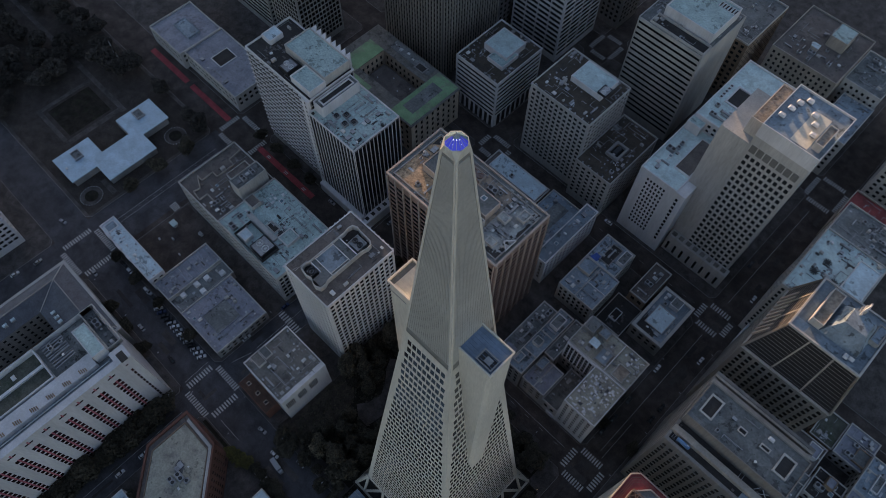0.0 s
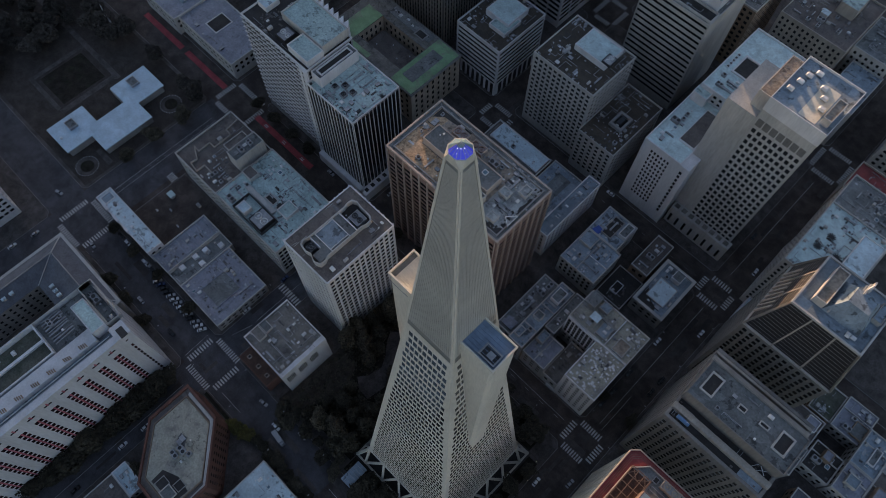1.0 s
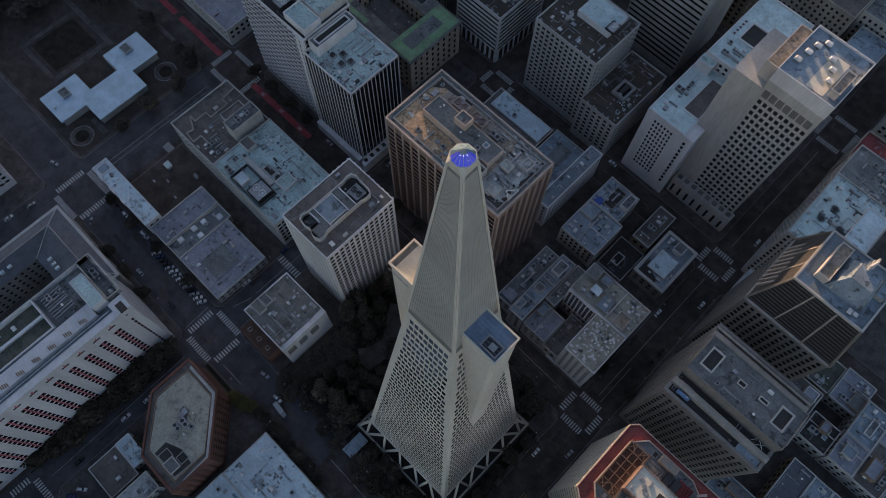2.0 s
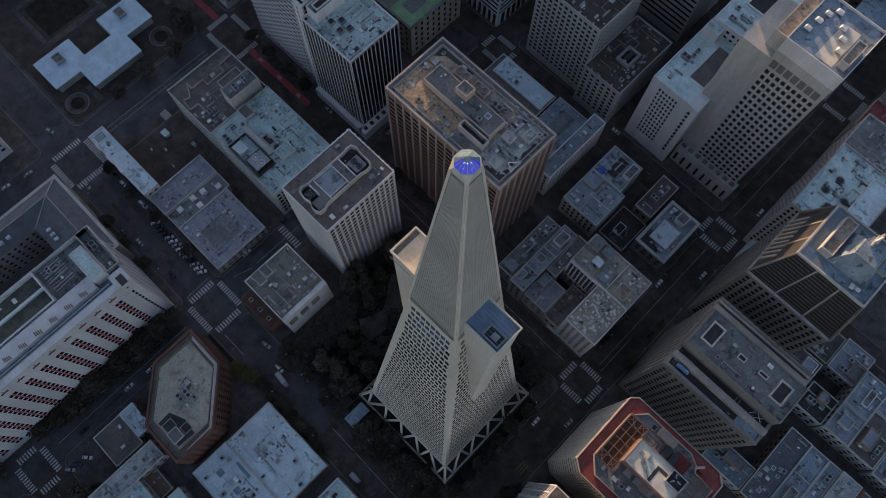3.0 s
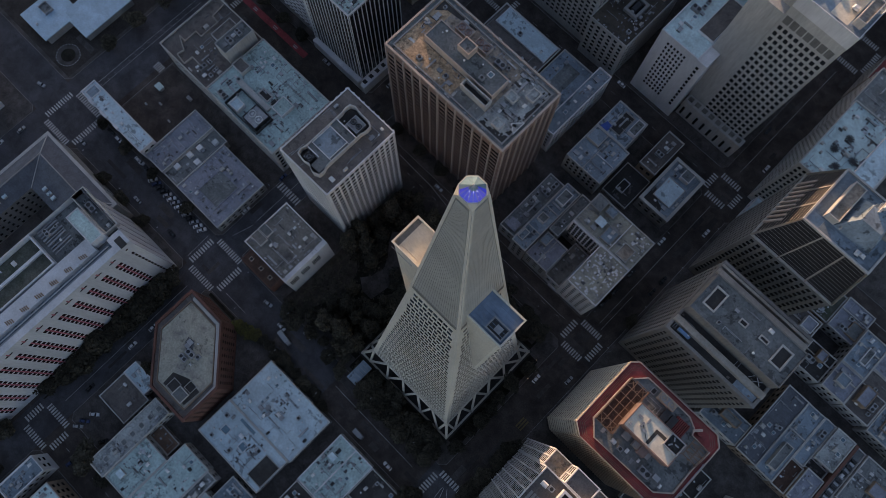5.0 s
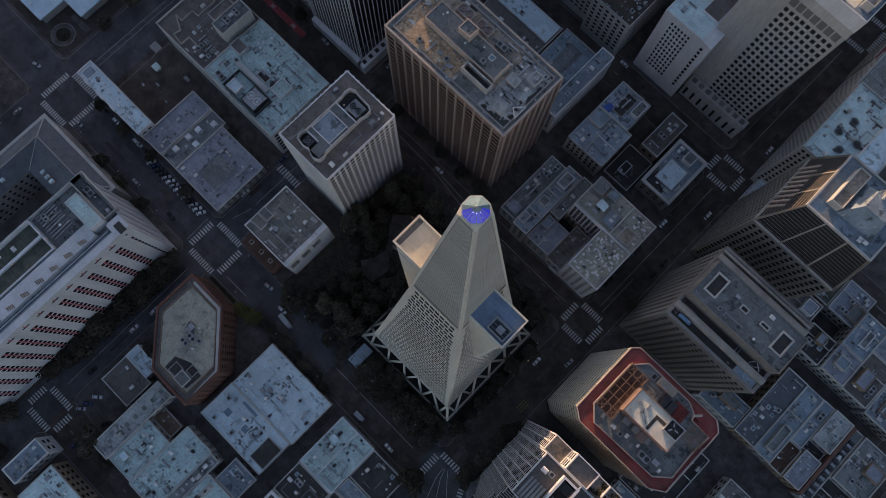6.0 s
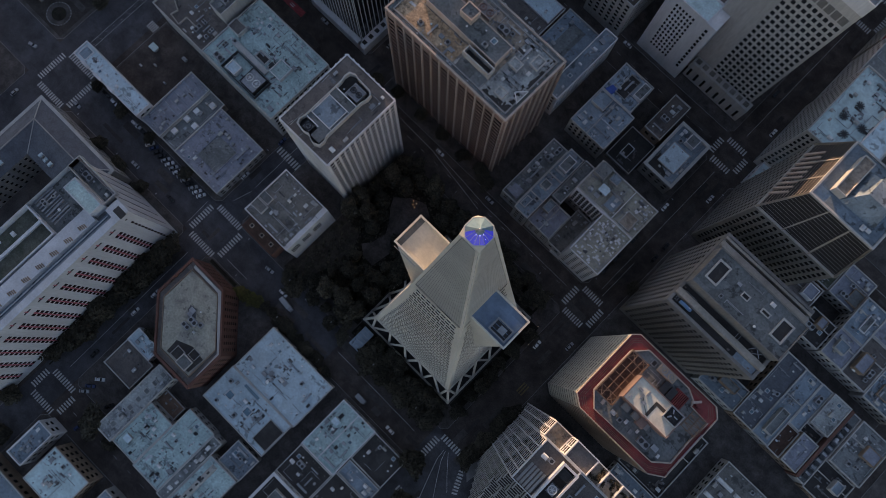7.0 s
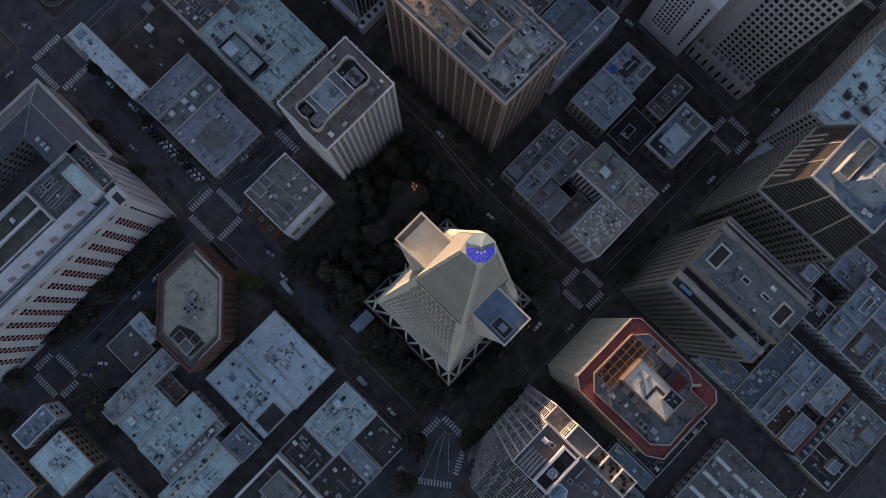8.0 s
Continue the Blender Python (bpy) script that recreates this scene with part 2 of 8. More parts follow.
class Shape:
    """A mesh in the making: corners and faces in metres."""

    def __init__(self):
        self.v, self.f = [], []

    def poly(self, *pts):
        n = len(self.v)
        self.v.extend(tuple(p) for p in pts)
        self.f.append(tuple(range(n, n + len(pts))))
        return self

    def box(self, x0, x1, y0, y1, z0, z1):
        return self.prism([(x0, y0), (x1, y0), (x1, y1), (x0, y1)], z0, z1)

    def prism(self, plan, z0, z1, top=None):
        """A block over a plan that turns left; top: the plan at its upper end, if it tapers."""
        n, c, top = len(self.v), len(plan), top or plan
        self.v.extend((x, y, z0) for x, y in plan)
        self.v.extend((x, y, z1) for x, y in top)
        self.f.append(tuple(range(n + c - 1, n - 1, -1)))
        self.f.append(tuple(range(n + c, n + 2 * c)))
        for k in range(c):
            j = (k + 1) % c
            self.f.append((n + k, n + j, n + c + j, n + c + k))
        return self

    def ring(self, outer, inner, z0, z1):
        """A wall round a plan, between an outer and an inner line with as many corners."""
        n, c = len(self.v), len(outer)
        for plan, z in ((outer, z0), (inner, z0), (outer, z1), (inner, z1)):
            self.v.extend((x, y, z) for x, y in plan)
        for k in range(c):
            j = (k + 1) % c
            a, b, e, f = n + k, n + j, n + c + k, n + c + j
            self.f += [(b, a, e, f), (a + 2 * c, b + 2 * c, f + 2 * c, e + 2 * c), (a, b, b + 2 * c, a + 2 * c), (f, e, e + 2 * c, f + 2 * c)]
        return self

    def beam(self, a, b, w, h=None):
        """A bar of w by h from a to b."""
        a, b, h = Vector(a), Vector(b), h or w
        d = (b - a).normalized()
        s = d.cross(Vector((0, 0, 1)))
        s = s.normalized() if s.length > 1e-4 else Vector((1, 0, 0))
        u = s.cross(d)
        n = len(self.v)
        for p in (a, b):
            for i, j in ((-1, -1), (1, -1), (1, 1), (-1, 1)):
                self.v.append(tuple(p + s * (i * w / 2) + u * (j * h / 2)))
        for q in ((3, 2, 1, 0), (4, 5, 6, 7), (0, 1, 5, 4), (1, 2, 6, 5), (2, 3, 7, 6), (3, 0, 4, 7)):
            self.f.append(tuple(n + k for k in q))
        return self

    def add(self, other):
        """The corners and faces of another shape, taken over."""
        n = len(self.v)
        self.v.extend(other.v)
        self.f.extend(tuple(n + k for k in f) for f in other.f)
        return self

    def drum(self, x, y, r, z0, z1, sides=16, r1=None):
        a = [2 * math.pi * k / sides for k in range(sides)]
        r1 = r if r1 is None else r1
        return self.prism([(x + r * math.cos(t), y + r * math.sin(t)) for t in a], z0, z1, [(x + r1 * math.cos(t), y + r1 * math.sin(t)) for t in a])

    def mesh(self, name, material):
        me = bpy.data.meshes.new(name)
        me.from_pydata(self.v, [], self.f)
        me.materials.append(material)
        me.update()
        return me


def thing(name, label, category, at=(0, 0, 0), group="", kind=""):
    """An Empty at a thing's base, which holds its parts."""
    ob = new(name)
    ob.empty_display_size = 0.5
    ob.matrix_world = Matrix.Translation(at)
    return tagged(ob, label, category, group, kind)


def part(name, shape, material, parent, label="", at=None, kind=""):
    """One mesh of its own under a thing or a part; the shape is given in the parent's own metres."""
    ob = new(name, shape if isinstance(shape, bpy.types.Mesh) else shape.mesh(name, material))
    ob.parent = parent
    if at is not None:
        ob.matrix_basis = at
    return tagged(ob, label, kind=kind)


def solid(name, shape, material, label, category="", kind="structure"):
    return tagged(new(name, shape.mesh(name, material)), label, category, kind=kind)


def rect(x0, x1, y0, y1, inset=0.0):
    return [(x0 + inset, y0 + inset), (x1 - inset, y0 + inset), (x1 - inset, y1 - inset), (x0 + inset, y1 - inset)]


PANES = {}


def pane_mesh(w, h, material):
    """A window pane with a mullion, in its own plane, looking along +z."""
    key = (round(w, 2), round(h, 2), material.name)
    if key not in PANES:
        PANES[key] = Shape().box(-w / 2, w / 2, -h / 2, h / 2, -0.05, 0.0).mesh("window", material)
    return PANES[key]


def facade(wall, panes, o, u, v, width, height, cols, rows, fw, fh, depth, edge=0.0, sill=0.0, head=0.0, skip=None):
    """A wall of cols by rows openings on a plane: o its lower corner, u along it, v up it, openings fw by fh of a bay."""
    o, u, v = Vector(o), Vector(u).normalized(), Vector(v).normalized()
    n = u.cross(v)
    bw, bh = (width - 2 * edge) / cols, (height - sill - head) / rows
    ow, oh, depth = bw * fw, bh * fh, depth * 0.15
    at = lambda a, b, d=0.0: o + u * a + v * b - n * d  # noqa: E731
    low = [sill + k * bh + (bh - oh) * 0.45 for k in range(rows)]
    cuts = [0.0] + [c for k in range(rows) for c in (low[k], low[k] + oh)] + [height]
    for k in range(rows + 1):
        wall.poly(at(0, cuts[2 * k]), at(width, cuts[2 * k]), at(width, cuts[2 * k + 1]), at(0, cuts[2 * k + 1]))
    sides = [0.0] + [c for k in range(cols) for c in (edge + k * bw + (bw - ow) / 2, edge + k * bw + (bw + ow) / 2)] + [width]
    for r in range(rows):
        z0, z1 = low[r], low[r] + oh
        for c in range(cols + 1):
            wall.poly(at(sides[2 * c], z0), at(sides[2 * c + 1], z0), at(sides[2 * c + 1], z1), at(sides[2 * c], z1))
        for c in range(cols):
            a, b = sides[2 * c + 1], sides[2 * c + 2]
            if skip and skip(c, r):
                wall.poly(at(a, z0), at(b, z0), at(b, z1), at(a, z1))
                continue
            wall.poly(at(a, z0), at(b, z0), at(b, z0, depth), at(a, z0, depth))
            wall.poly(at(a, z1, depth), at(b, z1, depth), at(b, z1), at(a, z1))
            wall.poly(at(a, z0, depth), at(a, z1, depth), at(a, z1), at(a, z0))
            wall.poly(at(b, z0), at(b, z1), at(b, z1, depth), at(b, z0, depth))
            m = Matrix((u, v, n)).transposed().to_4x4()
            m.translation = at((a + b) / 2, (z0 + z1) / 2, depth)
            panes.append((m, ow, oh))


def hang_panes(root, panes, material, most):
    """The panes nearest the list's start as parts of their own, the rest joined."""
    for m, w, h in panes[:most]:
        part("window", pane_mesh(w, h, material), material, root, at=m)
    if len(panes) > most:
        rest = Shape()
        for m, w, h in panes[most:]:
            rest.poly(*(m @ Vector(p) for p in ((-w / 2, -h / 2, 0), (w / 2, -h / 2, 0), (w / 2, h / 2, 0), (-w / 2, h / 2, 0))))
        part("window_rest", rest, material, root, kind="stuff")


def weather(root, x0, x1, y0, y1, z, roof):
    """Patched felt, thin pipes and odd small boxes that gather on a flat roof."""
    rnd = random.Random(int(abs(root.location.x * 131 + root.location.y * 17)))
    plain = roof.name in ("tar_roof", "brown_paved_roof")
    count = int(min(90, max(5, (x1 - x0) * (y1 - y0) / (30 if plain else 24 if roof.name == "white_roof_membrane" else 13))))
    dark, pale, bits, tubes = Shape(), Shape(), Shape(), Shape()
    heart = [(rnd.uniform(x0 + 1, x1 - 1), rnd.uniform(y0 + 1, y1 - 1), rnd.uniform(0.8, 3.2)) for _ in range(max(2, count // 9))]

    def spot(loose):
        """A place on the roof, most often in one of its cluttered corners."""
        if rnd.random() < loose:
            return rnd.uniform(x0 + 0.6, x1 - 0.6), rnd.uniform(y0 + 0.6, y1 - 0.6)
        a, b, r = rnd.choice(heart)
        return min(max(rnd.gauss(a, r), x0 + 0.6), x1 - 0.6), min(max(rnd.gauss(b, r), y0 + 0.6), y1 - 0.6)

    for k in range(count):
        s = dark if k % 3 else pale
        a, b = rnd.uniform(0.3, 1.9) * rnd.choice((0.35, 0.6, 1)), rnd.uniform(0.12, 0.7)
        if rnd.random() < 0.5:
            a, b = b, a
        x, y = spot(0.2)
        top = z + 0.012 + 0.002 * k
        j = lambda: rnd.uniform(0.72, 1.12)  # noqa: E731
        if x0 < x - a * 1.12 and x + a * 1.12 < x1 and y0 < y - b * 1.12 and y + b * 1.12 < y1:
            s.prism([(x - a * j(), y - b * j()), (x + a * j(), y - b * j()), (x + a * j(), y + b * j()), (x - a * j(), y + b * j())], z - 0.05, top)
    for k in range(int(count * 0.75)):
        a, h = rnd.uniform(0.12, 0.5), rnd.uniform(0.25, 0.9)
        x, y = spot(0.3)
        if rnd.random() < 0.25:
            y = rnd.choice((y0 + 0.7, y1 - 0.7))
        bits.box(x - a, x + a, y - a * 0.7, y + a * 0.7, z - 0.05, z + h)
    plant, vents = Shape(), Shape()
    for k in range(count // 7):
        a, b, h = rnd.uniform(0.45, 1.25), rnd.uniform(0.4, 0.9), rnd.uniform(0.6, 1.7)
        if rnd.random() < 0.5:
            a, b = b, a
        x, y = spot(0.4)
        if x0 < x - a and x + a < x1 and y0 < y - b and y + b < y1:
            (plant if k % 2 else vents).box(x - a, x + a, y - b, y + b, z - 0.05, z + h).box(x - a * 0.7, x + a * 0.7, y - b * 0.7, y + b * 0.7, z + h, z + h + 0.12)
    if vents.f:
        part("plant_box", vents, DARKMET if roof.name in ("white_roof_membrane", "pale_green_grey_roof") else CONC, root, kind="stuff")
    for k in range(count // 4):
        x, y, h = rnd.uniform(x0 + 1, x1 - 1), rnd.uniform(y0 + 1, y1 - 1), z + rnd.uniform(0.08, 0.3)
        u, v = max(x0 + 0.6, min(x1 - 0.6, x + rnd.uniform(-9, 9))), max(y0 + 0.6, min(y1 - 0.6, y + rnd.uniform(-9, 9)))
        if abs(u - x) > 0.5:
            tubes.beam((x, y, h), (u, y, h), 0.16)
        if abs(v - y) > 0.5:
            tubes.beam((u, y, h), (u, v, h), 0.16)
    if dark.f:
        part("roof_patch", dark, PATCH_D, root, kind="stuff")
    if pale.f or bits.f:
        part("roof_litter", pale.add(bits), R_BROWN if plain else PATCH_P, root, kind="stuff")
    if tubes.f or plant.f:
        part("roof_plant", tubes.add(plant), GALV, root, kind="stuff")


def building(name, label, x0, x1, y0, y1, h, wall, roof, floor_h=3.7, bay=3.6, fw=0.5, fh=0.5, depth=0.35, parapet=1.0, thick=0.4, sill=4.0, head=0.6,
             edge=0.8, most=80, pane=None, seen="", cap=None, faces="xXyY", base=0.0, category="building", fins=0.0, thin=False, rounds=0.0, plain_roof=False):
    """A block with a roof, a parapet and walls with openings. seen: the sides (x X y Y: -x +x -y +y) whose windows come first."""
    cx, cy = (x0 + x1) / 2, (y0 + y1) / 2
    root = thing(name, label, category, (cx, cy, base))
    w, d, hh = (x1 - x0) / 2, (y1 - y0) / 2, h - base
    ws, panes = Shape(), []
    sides = {"y": ((-w, -d), (1, 0), 2 * w), "X": ((w, -d), (0, 1), 2 * d), "Y": ((w, d), (-1, 0), 2 * w), "x": ((-w, d), (0, -1), 2 * d)}
    for s in sorted("yXYx", key=lambda c: (c not in seen, c)):
        (ox, oy), (ux, uy), width = sides[s]
        if s not in faces or width < bay + 2 * edge:
            ws.poly((ox, oy, 0), (ox + ux * width, oy + uy * width, 0), (ox + ux * width, oy + uy * width, hh), (ox, oy, hh))
            continue
        cols, rows = max(1, round((width - 2 * edge) / bay)), max(1, round((hh - sill - head) / floor_h))
        facade(ws, panes, (ox, oy, 0), (ux, uy, 0), (0, 0, 1), width, hh, cols, rows, fw, fh, depth, edge, sill, head)
        if fins or rounds:
            for c in range(cols + 1):
                p = edge + c * (width - 2 * edge) / cols
                a, b = Vector((ox + ux * p, oy + uy * p, 0.4)), Vector((uy, -ux, 0))
                if rounds:
                    part("pier", Shape().drum(a.x, a.y, rounds, 3.0, hh + parapet + 0.04, 10), wall, root)
                    continue
                t = Vector((ux, uy, 0)) * (fins * (0.45 if thin and c % 2 else 0.9))
                part("pier", Shape().prism([(a - t / 2).xy, (a - t / 2 + b * fins).xy, (a + t / 2 + b * fins).xy, (a + t / 2).xy], 0.4, hh), cap or wall, root)
    part("wall", ws, wall, root)
    part("roof", Shape().box(-w + thick, w - thick, -d + thick, d - thick, hh - 0.5, hh), roof, root)
    part("parapet", Shape().ring(rect(-w, w, -d, d, -0.06), rect(-w, w, -d, d, thick), hh - 0.12, hh + parapet), cap or (CONC if wall in (CONC_G, BRICK_T) else wall), root)
    hang_panes(root, panes, pane or GLASS, int(most * 0.13))
    if not plain_roof:
        weather(root, -w + thick + 0.3, w - thick - 0.3, -d + thick + 0.3, d - thick - 0.3, hh, roof)
    return root

# ---- ground, streets ----


def ground_height(x, y):
    """Level under the city; far off, on the sun's side, an added unseen hill blocks low sun."""
    along = x * math.cos(SUN_AZ) + y * math.sin(SUN_AZ)
    across = -x * math.sin(SUN_AZ) + y * math.cos(SUN_AZ)
    return SHADE_HILL * math.exp(-(((along - 1500) / 380) ** 2)) * math.exp(-((across / 1900) ** 4)) if along > 600 else -0.02


# height of the added hill that keeps sun off the lower roofs
SHADE_HILL = 238.0
land = Shape()
fine_x = list(range(-4000, 4001, 160))
for i in range(len(fine_x) - 1):
    for j in range(len(fine_x) - 1):
        q = [(fine_x[i], fine_x[j]), (fine_x[i + 1], fine_x[j]), (fine_x[i + 1], fine_x[j + 1]), (fine_x[i], fine_x[j + 1])]
        land.poly(*((x, y, ground_height(x, y)) for x, y in q))
solid("ground", land, ASPHALT, "dark asphalt street ground to the horizon, with an unseen sun-blocking hill", "ground")

# Blocks between the streets: x0, x1, y0, y1 of each raised pavement.
BLOCKS = [
    (-235, -150, 1.5, 81.5), (-136, 0.5, 1.5, 80.5), (17.5, 140, 1.5, 181), (-136, 0.5, 95.5, 184), (-238, -152, 103, 186),
    (-236, -152, -105, -17), (-136, -4, -101, -17.5), (28, 140, -120, -19), (-238, -152, 198, 284), (-138, 0.5, 199, 290), (19, 140, 199, 290),
    (-360, -264, -120, -18), (-480, -264, 2, 84), (-480, -262, 102, 200), (-480, -262, 216, 420), (-238, -152, 300, 480), (-138, 0.5, 304, 480), (19, 140, 304, 480),
    (-136, -4, -210, -119), (-236, -152, -210, -119), (155, 330, 1.5, 181), (155, 330, 199, 480), (9.5, 140, -320, -134), (155, 330, -320, -17),
]
for k, (x0, x1, y0, y1) in enumerate(BLOCKS):
    r = 2.5
    plan = [(x0 + r, y0), (x1 - r, y0), (x1, y0 + r), (x1, y1 - r), (x1 - r, y1), (x0 + r, y1), (x0, y1 - r), (x0, y0 + r)]
    inner = [(x0 + r, y0 + 0.2), (x1 - r, y0 + 0.2), (x1 - 0.2, y0 + r), (x1 - 0.2, y1 - r), (x1 - r, y1 - 0.2), (x0 + r, y1 - 0.2), (x0 + 0.2, y1 - r), (x0 + 0.2, y0 + r)]
    solid("pavement", Shape().prism(inner, -0.1, 0.15), PAVING, "grey concrete pavement round a city block", "pavement")
    solid("trim", Shape().ring(plan, inner, -0.1, 0.155), KERB, "pale concrete kerb along a city block", "kerb")


def flat(name, x0, x1, y0, y1, z, material, label, category="road marking"):
    return solid(name, Shape().box(x0, x1, y0, y1, z - 0.01, z), material, label, category)


def crosswalk(x0, x1, y0, y1, along, bars=10):
    """White bars laid on the street: along says which way the walkers go."""
    root = thing("crosswalk", "worn white ladder crosswalk on asphalt", "road marking", ((x0 + x1) / 2, (y0 + y1) / 2, 0), kind="structure")
    w, d = (x1 - x0) / 2, (y1 - y0) / 2
    for k in range(bars):
        s = Shape()
        if along == "x":
            step = 2 * w / bars
            s.box(-w + (k + 0.2) * step, -w + (k + 0.75) * step, -d, d, 0.0, 0.012)
        else:
            step = 2 * d / bars
            s.box(-w, w, -d + (k + 0.2) * step, -d + (k + 0.75) * step, 0.0, 0.012)
        part("stripe", s, PAINT, root)


def skew_walk(a, b, w, bars):
    """A crosswalk on the slant, from a to b."""
    a, b = Vector(a), Vector(b)
    d = b - a
    root = thing("crosswalk", "worn white ladder crosswalk on asphalt", "road marking", kind="structure")
    root.matrix_world = pose((a.x + b.x) / 2, (a.y + b.y) / 2, 0, 0, 0, math.degrees(math.atan2(d.y, d.x)))
    step = d.length / bars
    for k in range(bars):
        x = -d.length / 2 + (k + 0.2) * step
        part("stripe", Shape().box(x, x + 0.55 * step, -w / 2, w / 2, 0.0, 0.012), PAINT, root)


def crossing(xa, xb, ya, yb, w=3.0):
    """Four crosswalks round a street corner, on the lines x = xa, xb and y = ya, yb."""
    nx, ny = max(5, round((xb - xa - 4) / 1.35)), max(5, round((yb - ya - 4) / 1.35))
    for y in (ya, yb):
        crosswalk(xa + 2.0, xb - 2.0, y - w / 2, y + w / 2, "x", nx)
    for x in (xa, xb):
        crosswalk(x - w / 2, x + w / 2, ya + 1.8, yb - 1.8, "y", ny)


for x0, x1, y0, y1 in ((-151.9, -136.1, -210, 80), (-263.9, -238.1, -210, 86), (-238.0, -152.0, -16.9, 1.4), (-136.0, -62, -17.4, 1.4), (-400, -264, -17.9, 1.9), (-3.9, 27.8, -120, 1.4)):
    flat("road", x0, x1, y0, y1, -0.008, ASPHALT_B, "old blue-grey asphalt street with stains", "road")
crossing(-151.4, -131.8, -17.0, 0.9)
crossing(-1.5, 14.0, 80.8, 94.6)
crossing(-1.0, 14.3, 184.2, 196.7)
crossing(-257.7, -236.8, -18.7, 1.5)
crossing(-148.5, -130.9, -117.4, -104.2)
crossing(-262, -237.3, 86, 103)
crossing(-150, -134.5, 184, 196.2)
crossing(-0.5, 17.0, 287, 305)
crossing(-152, -137.5, 286, 303)
crosswalk(-1.6, 1.6, -13.6, -2.0, "y", 8)
crosswalk(0.8, 13.0, -1.6, 1.3, "x", 8)
skew_walk((12.2, -28.6), (25.0, -19.4), 2.8, 11)
skew_walk((22.8, -15.0), (17.8, -4.6), 2.6, 8)
skew_walk((1.8, -30.4), (7.0, -30.6), 2.6, 4)
crosswalk(-151, -135.5, 38.5, 42.0, "x", 10)
crosswalk(-151, -138.5, 84.0, 87.0, "x", 9)
crosswalk(-240.6, -235.4, 37.4, 41.4, "x", 5)
flat("road", -254.4, -239.6, 88.4, 98.6, 0.004, ASPHALT, "dark repaved square inside a crossing", "road")
buffer = Shape()
for x in (-253.2, -250.4):
    buffer.box(x - 0.07, x + 0.07, 10.5, 78, 0.0, 0.012)
for k in range(14):
    buffer.beam((-253.0, 12 + k * 4.6, 0.006), (-250.6, 13.2 + k * 4.6, 0.006), 0.08, 0.012)
solid("road", buffer, PAINT, "worn white hatched lane buffer on asphalt", "road marking")
for x0, x1 in ((-237, -190), (-300, -264), (-340, -304)):
    flat("road", x0, x1, 94.0, 97.4, 0.012, REDLANE, "faded red bus lane painted on asphalt")
for x in (-229, -214, -199):
    for dy in (-0.7, 0.25):
        flat("road", x, x + 2.6, 95.6 + dy, 95.6 + dy + 0.45, 0.022, PAINT, "worn white letters reduced to bars on the red lane")
for y0, x0, x1 in ((88.3, -128, -8), (191.1, -130, -4), (-110.6, -126, -12)):
    dash = Shape()
    for x in range(x0, x1, 9):
        dash.box(x, x + 2.4, y0 - 0.06, y0 + 0.06, 0.0, 0.01)
    solid("road", dash, PAINT, "thin worn dashed lane line on asphalt", "road marking")
lines = Shape()
for a, b in (((-121, 92.3), (-96, 91.6)), ((-96, 91.6), (-61, 86.6)), ((-90, 92.3), (-60, 90.1)), ((-60, 90.1), (-6, 89.6)), ((-127.8, -13.6), (-114.4, -13.5)), ((-154.7, -1.2), (-154.2, -14.6)), ((-146.4, 7.2), (-143.4, 17.2)),
             ((-143.6, 20), (-143.4, 76)), ((7.0, 100), (7.2, 180)), ((9.4, 98), (9.5, 120)), ((6.6, 204), (7.0, 280)), ((-10, -7.5), (-60, -7.0)), ((-143.5, -24), (-142.6, -98)), ((22, 88.6), (130, 88.9)), ((22, 191), (130, 191.4))):
    lines.beam((*a, 0.006), (*b, 0.006), 0.16, 0.012)
solid("road", lines, PAINT, "thin worn lane lines and stop bars on asphalt", "road marking")
patches, dice = Shape(), random.Random(41)
for k in range(150):
    if k % 2:
        x, y, a, b = dice.uniform(-236, 140), dice.choice((-8, 88, 192)) + dice.uniform(-6, 6), dice.uniform(1.2, 7), dice.uniform(0.5, 1.7)
    else:
        x, y, a, b = dice.choice((-143.5, 8)) + dice.uniform(-6, 6), dice.uniform(-100, 280), dice.uniform(0.5, 1.7), dice.uniform(1.2, 7)
    patches.box(x - a, x + a, y - b, y + b, -0.01, 0.003 + 0.00003 * k)
tagged(new("road_patches", patches.mesh("road_patches", PATCHED)), "worn repair patches in the asphalt", "road", kind="stuff")
for k in range(3):
    flat("road", 10.8 + k * 1.3, 11.5 + k * 1.3, 38, 43.5, 0.012, YELLOW, "yellow bars painted across the street")

# ---- the pyramid tower ----
PX, PY = -35.0, 39.3


def half(z):
    return 24.05 - 0.0905 * z if z <= 186.0 else 7.217 - 0.0823 * (z - 186.0)


# the spire leans by a few decimetres to its tip
TIP = Vector((0.15, -0.82, 0.0)) / 70.0


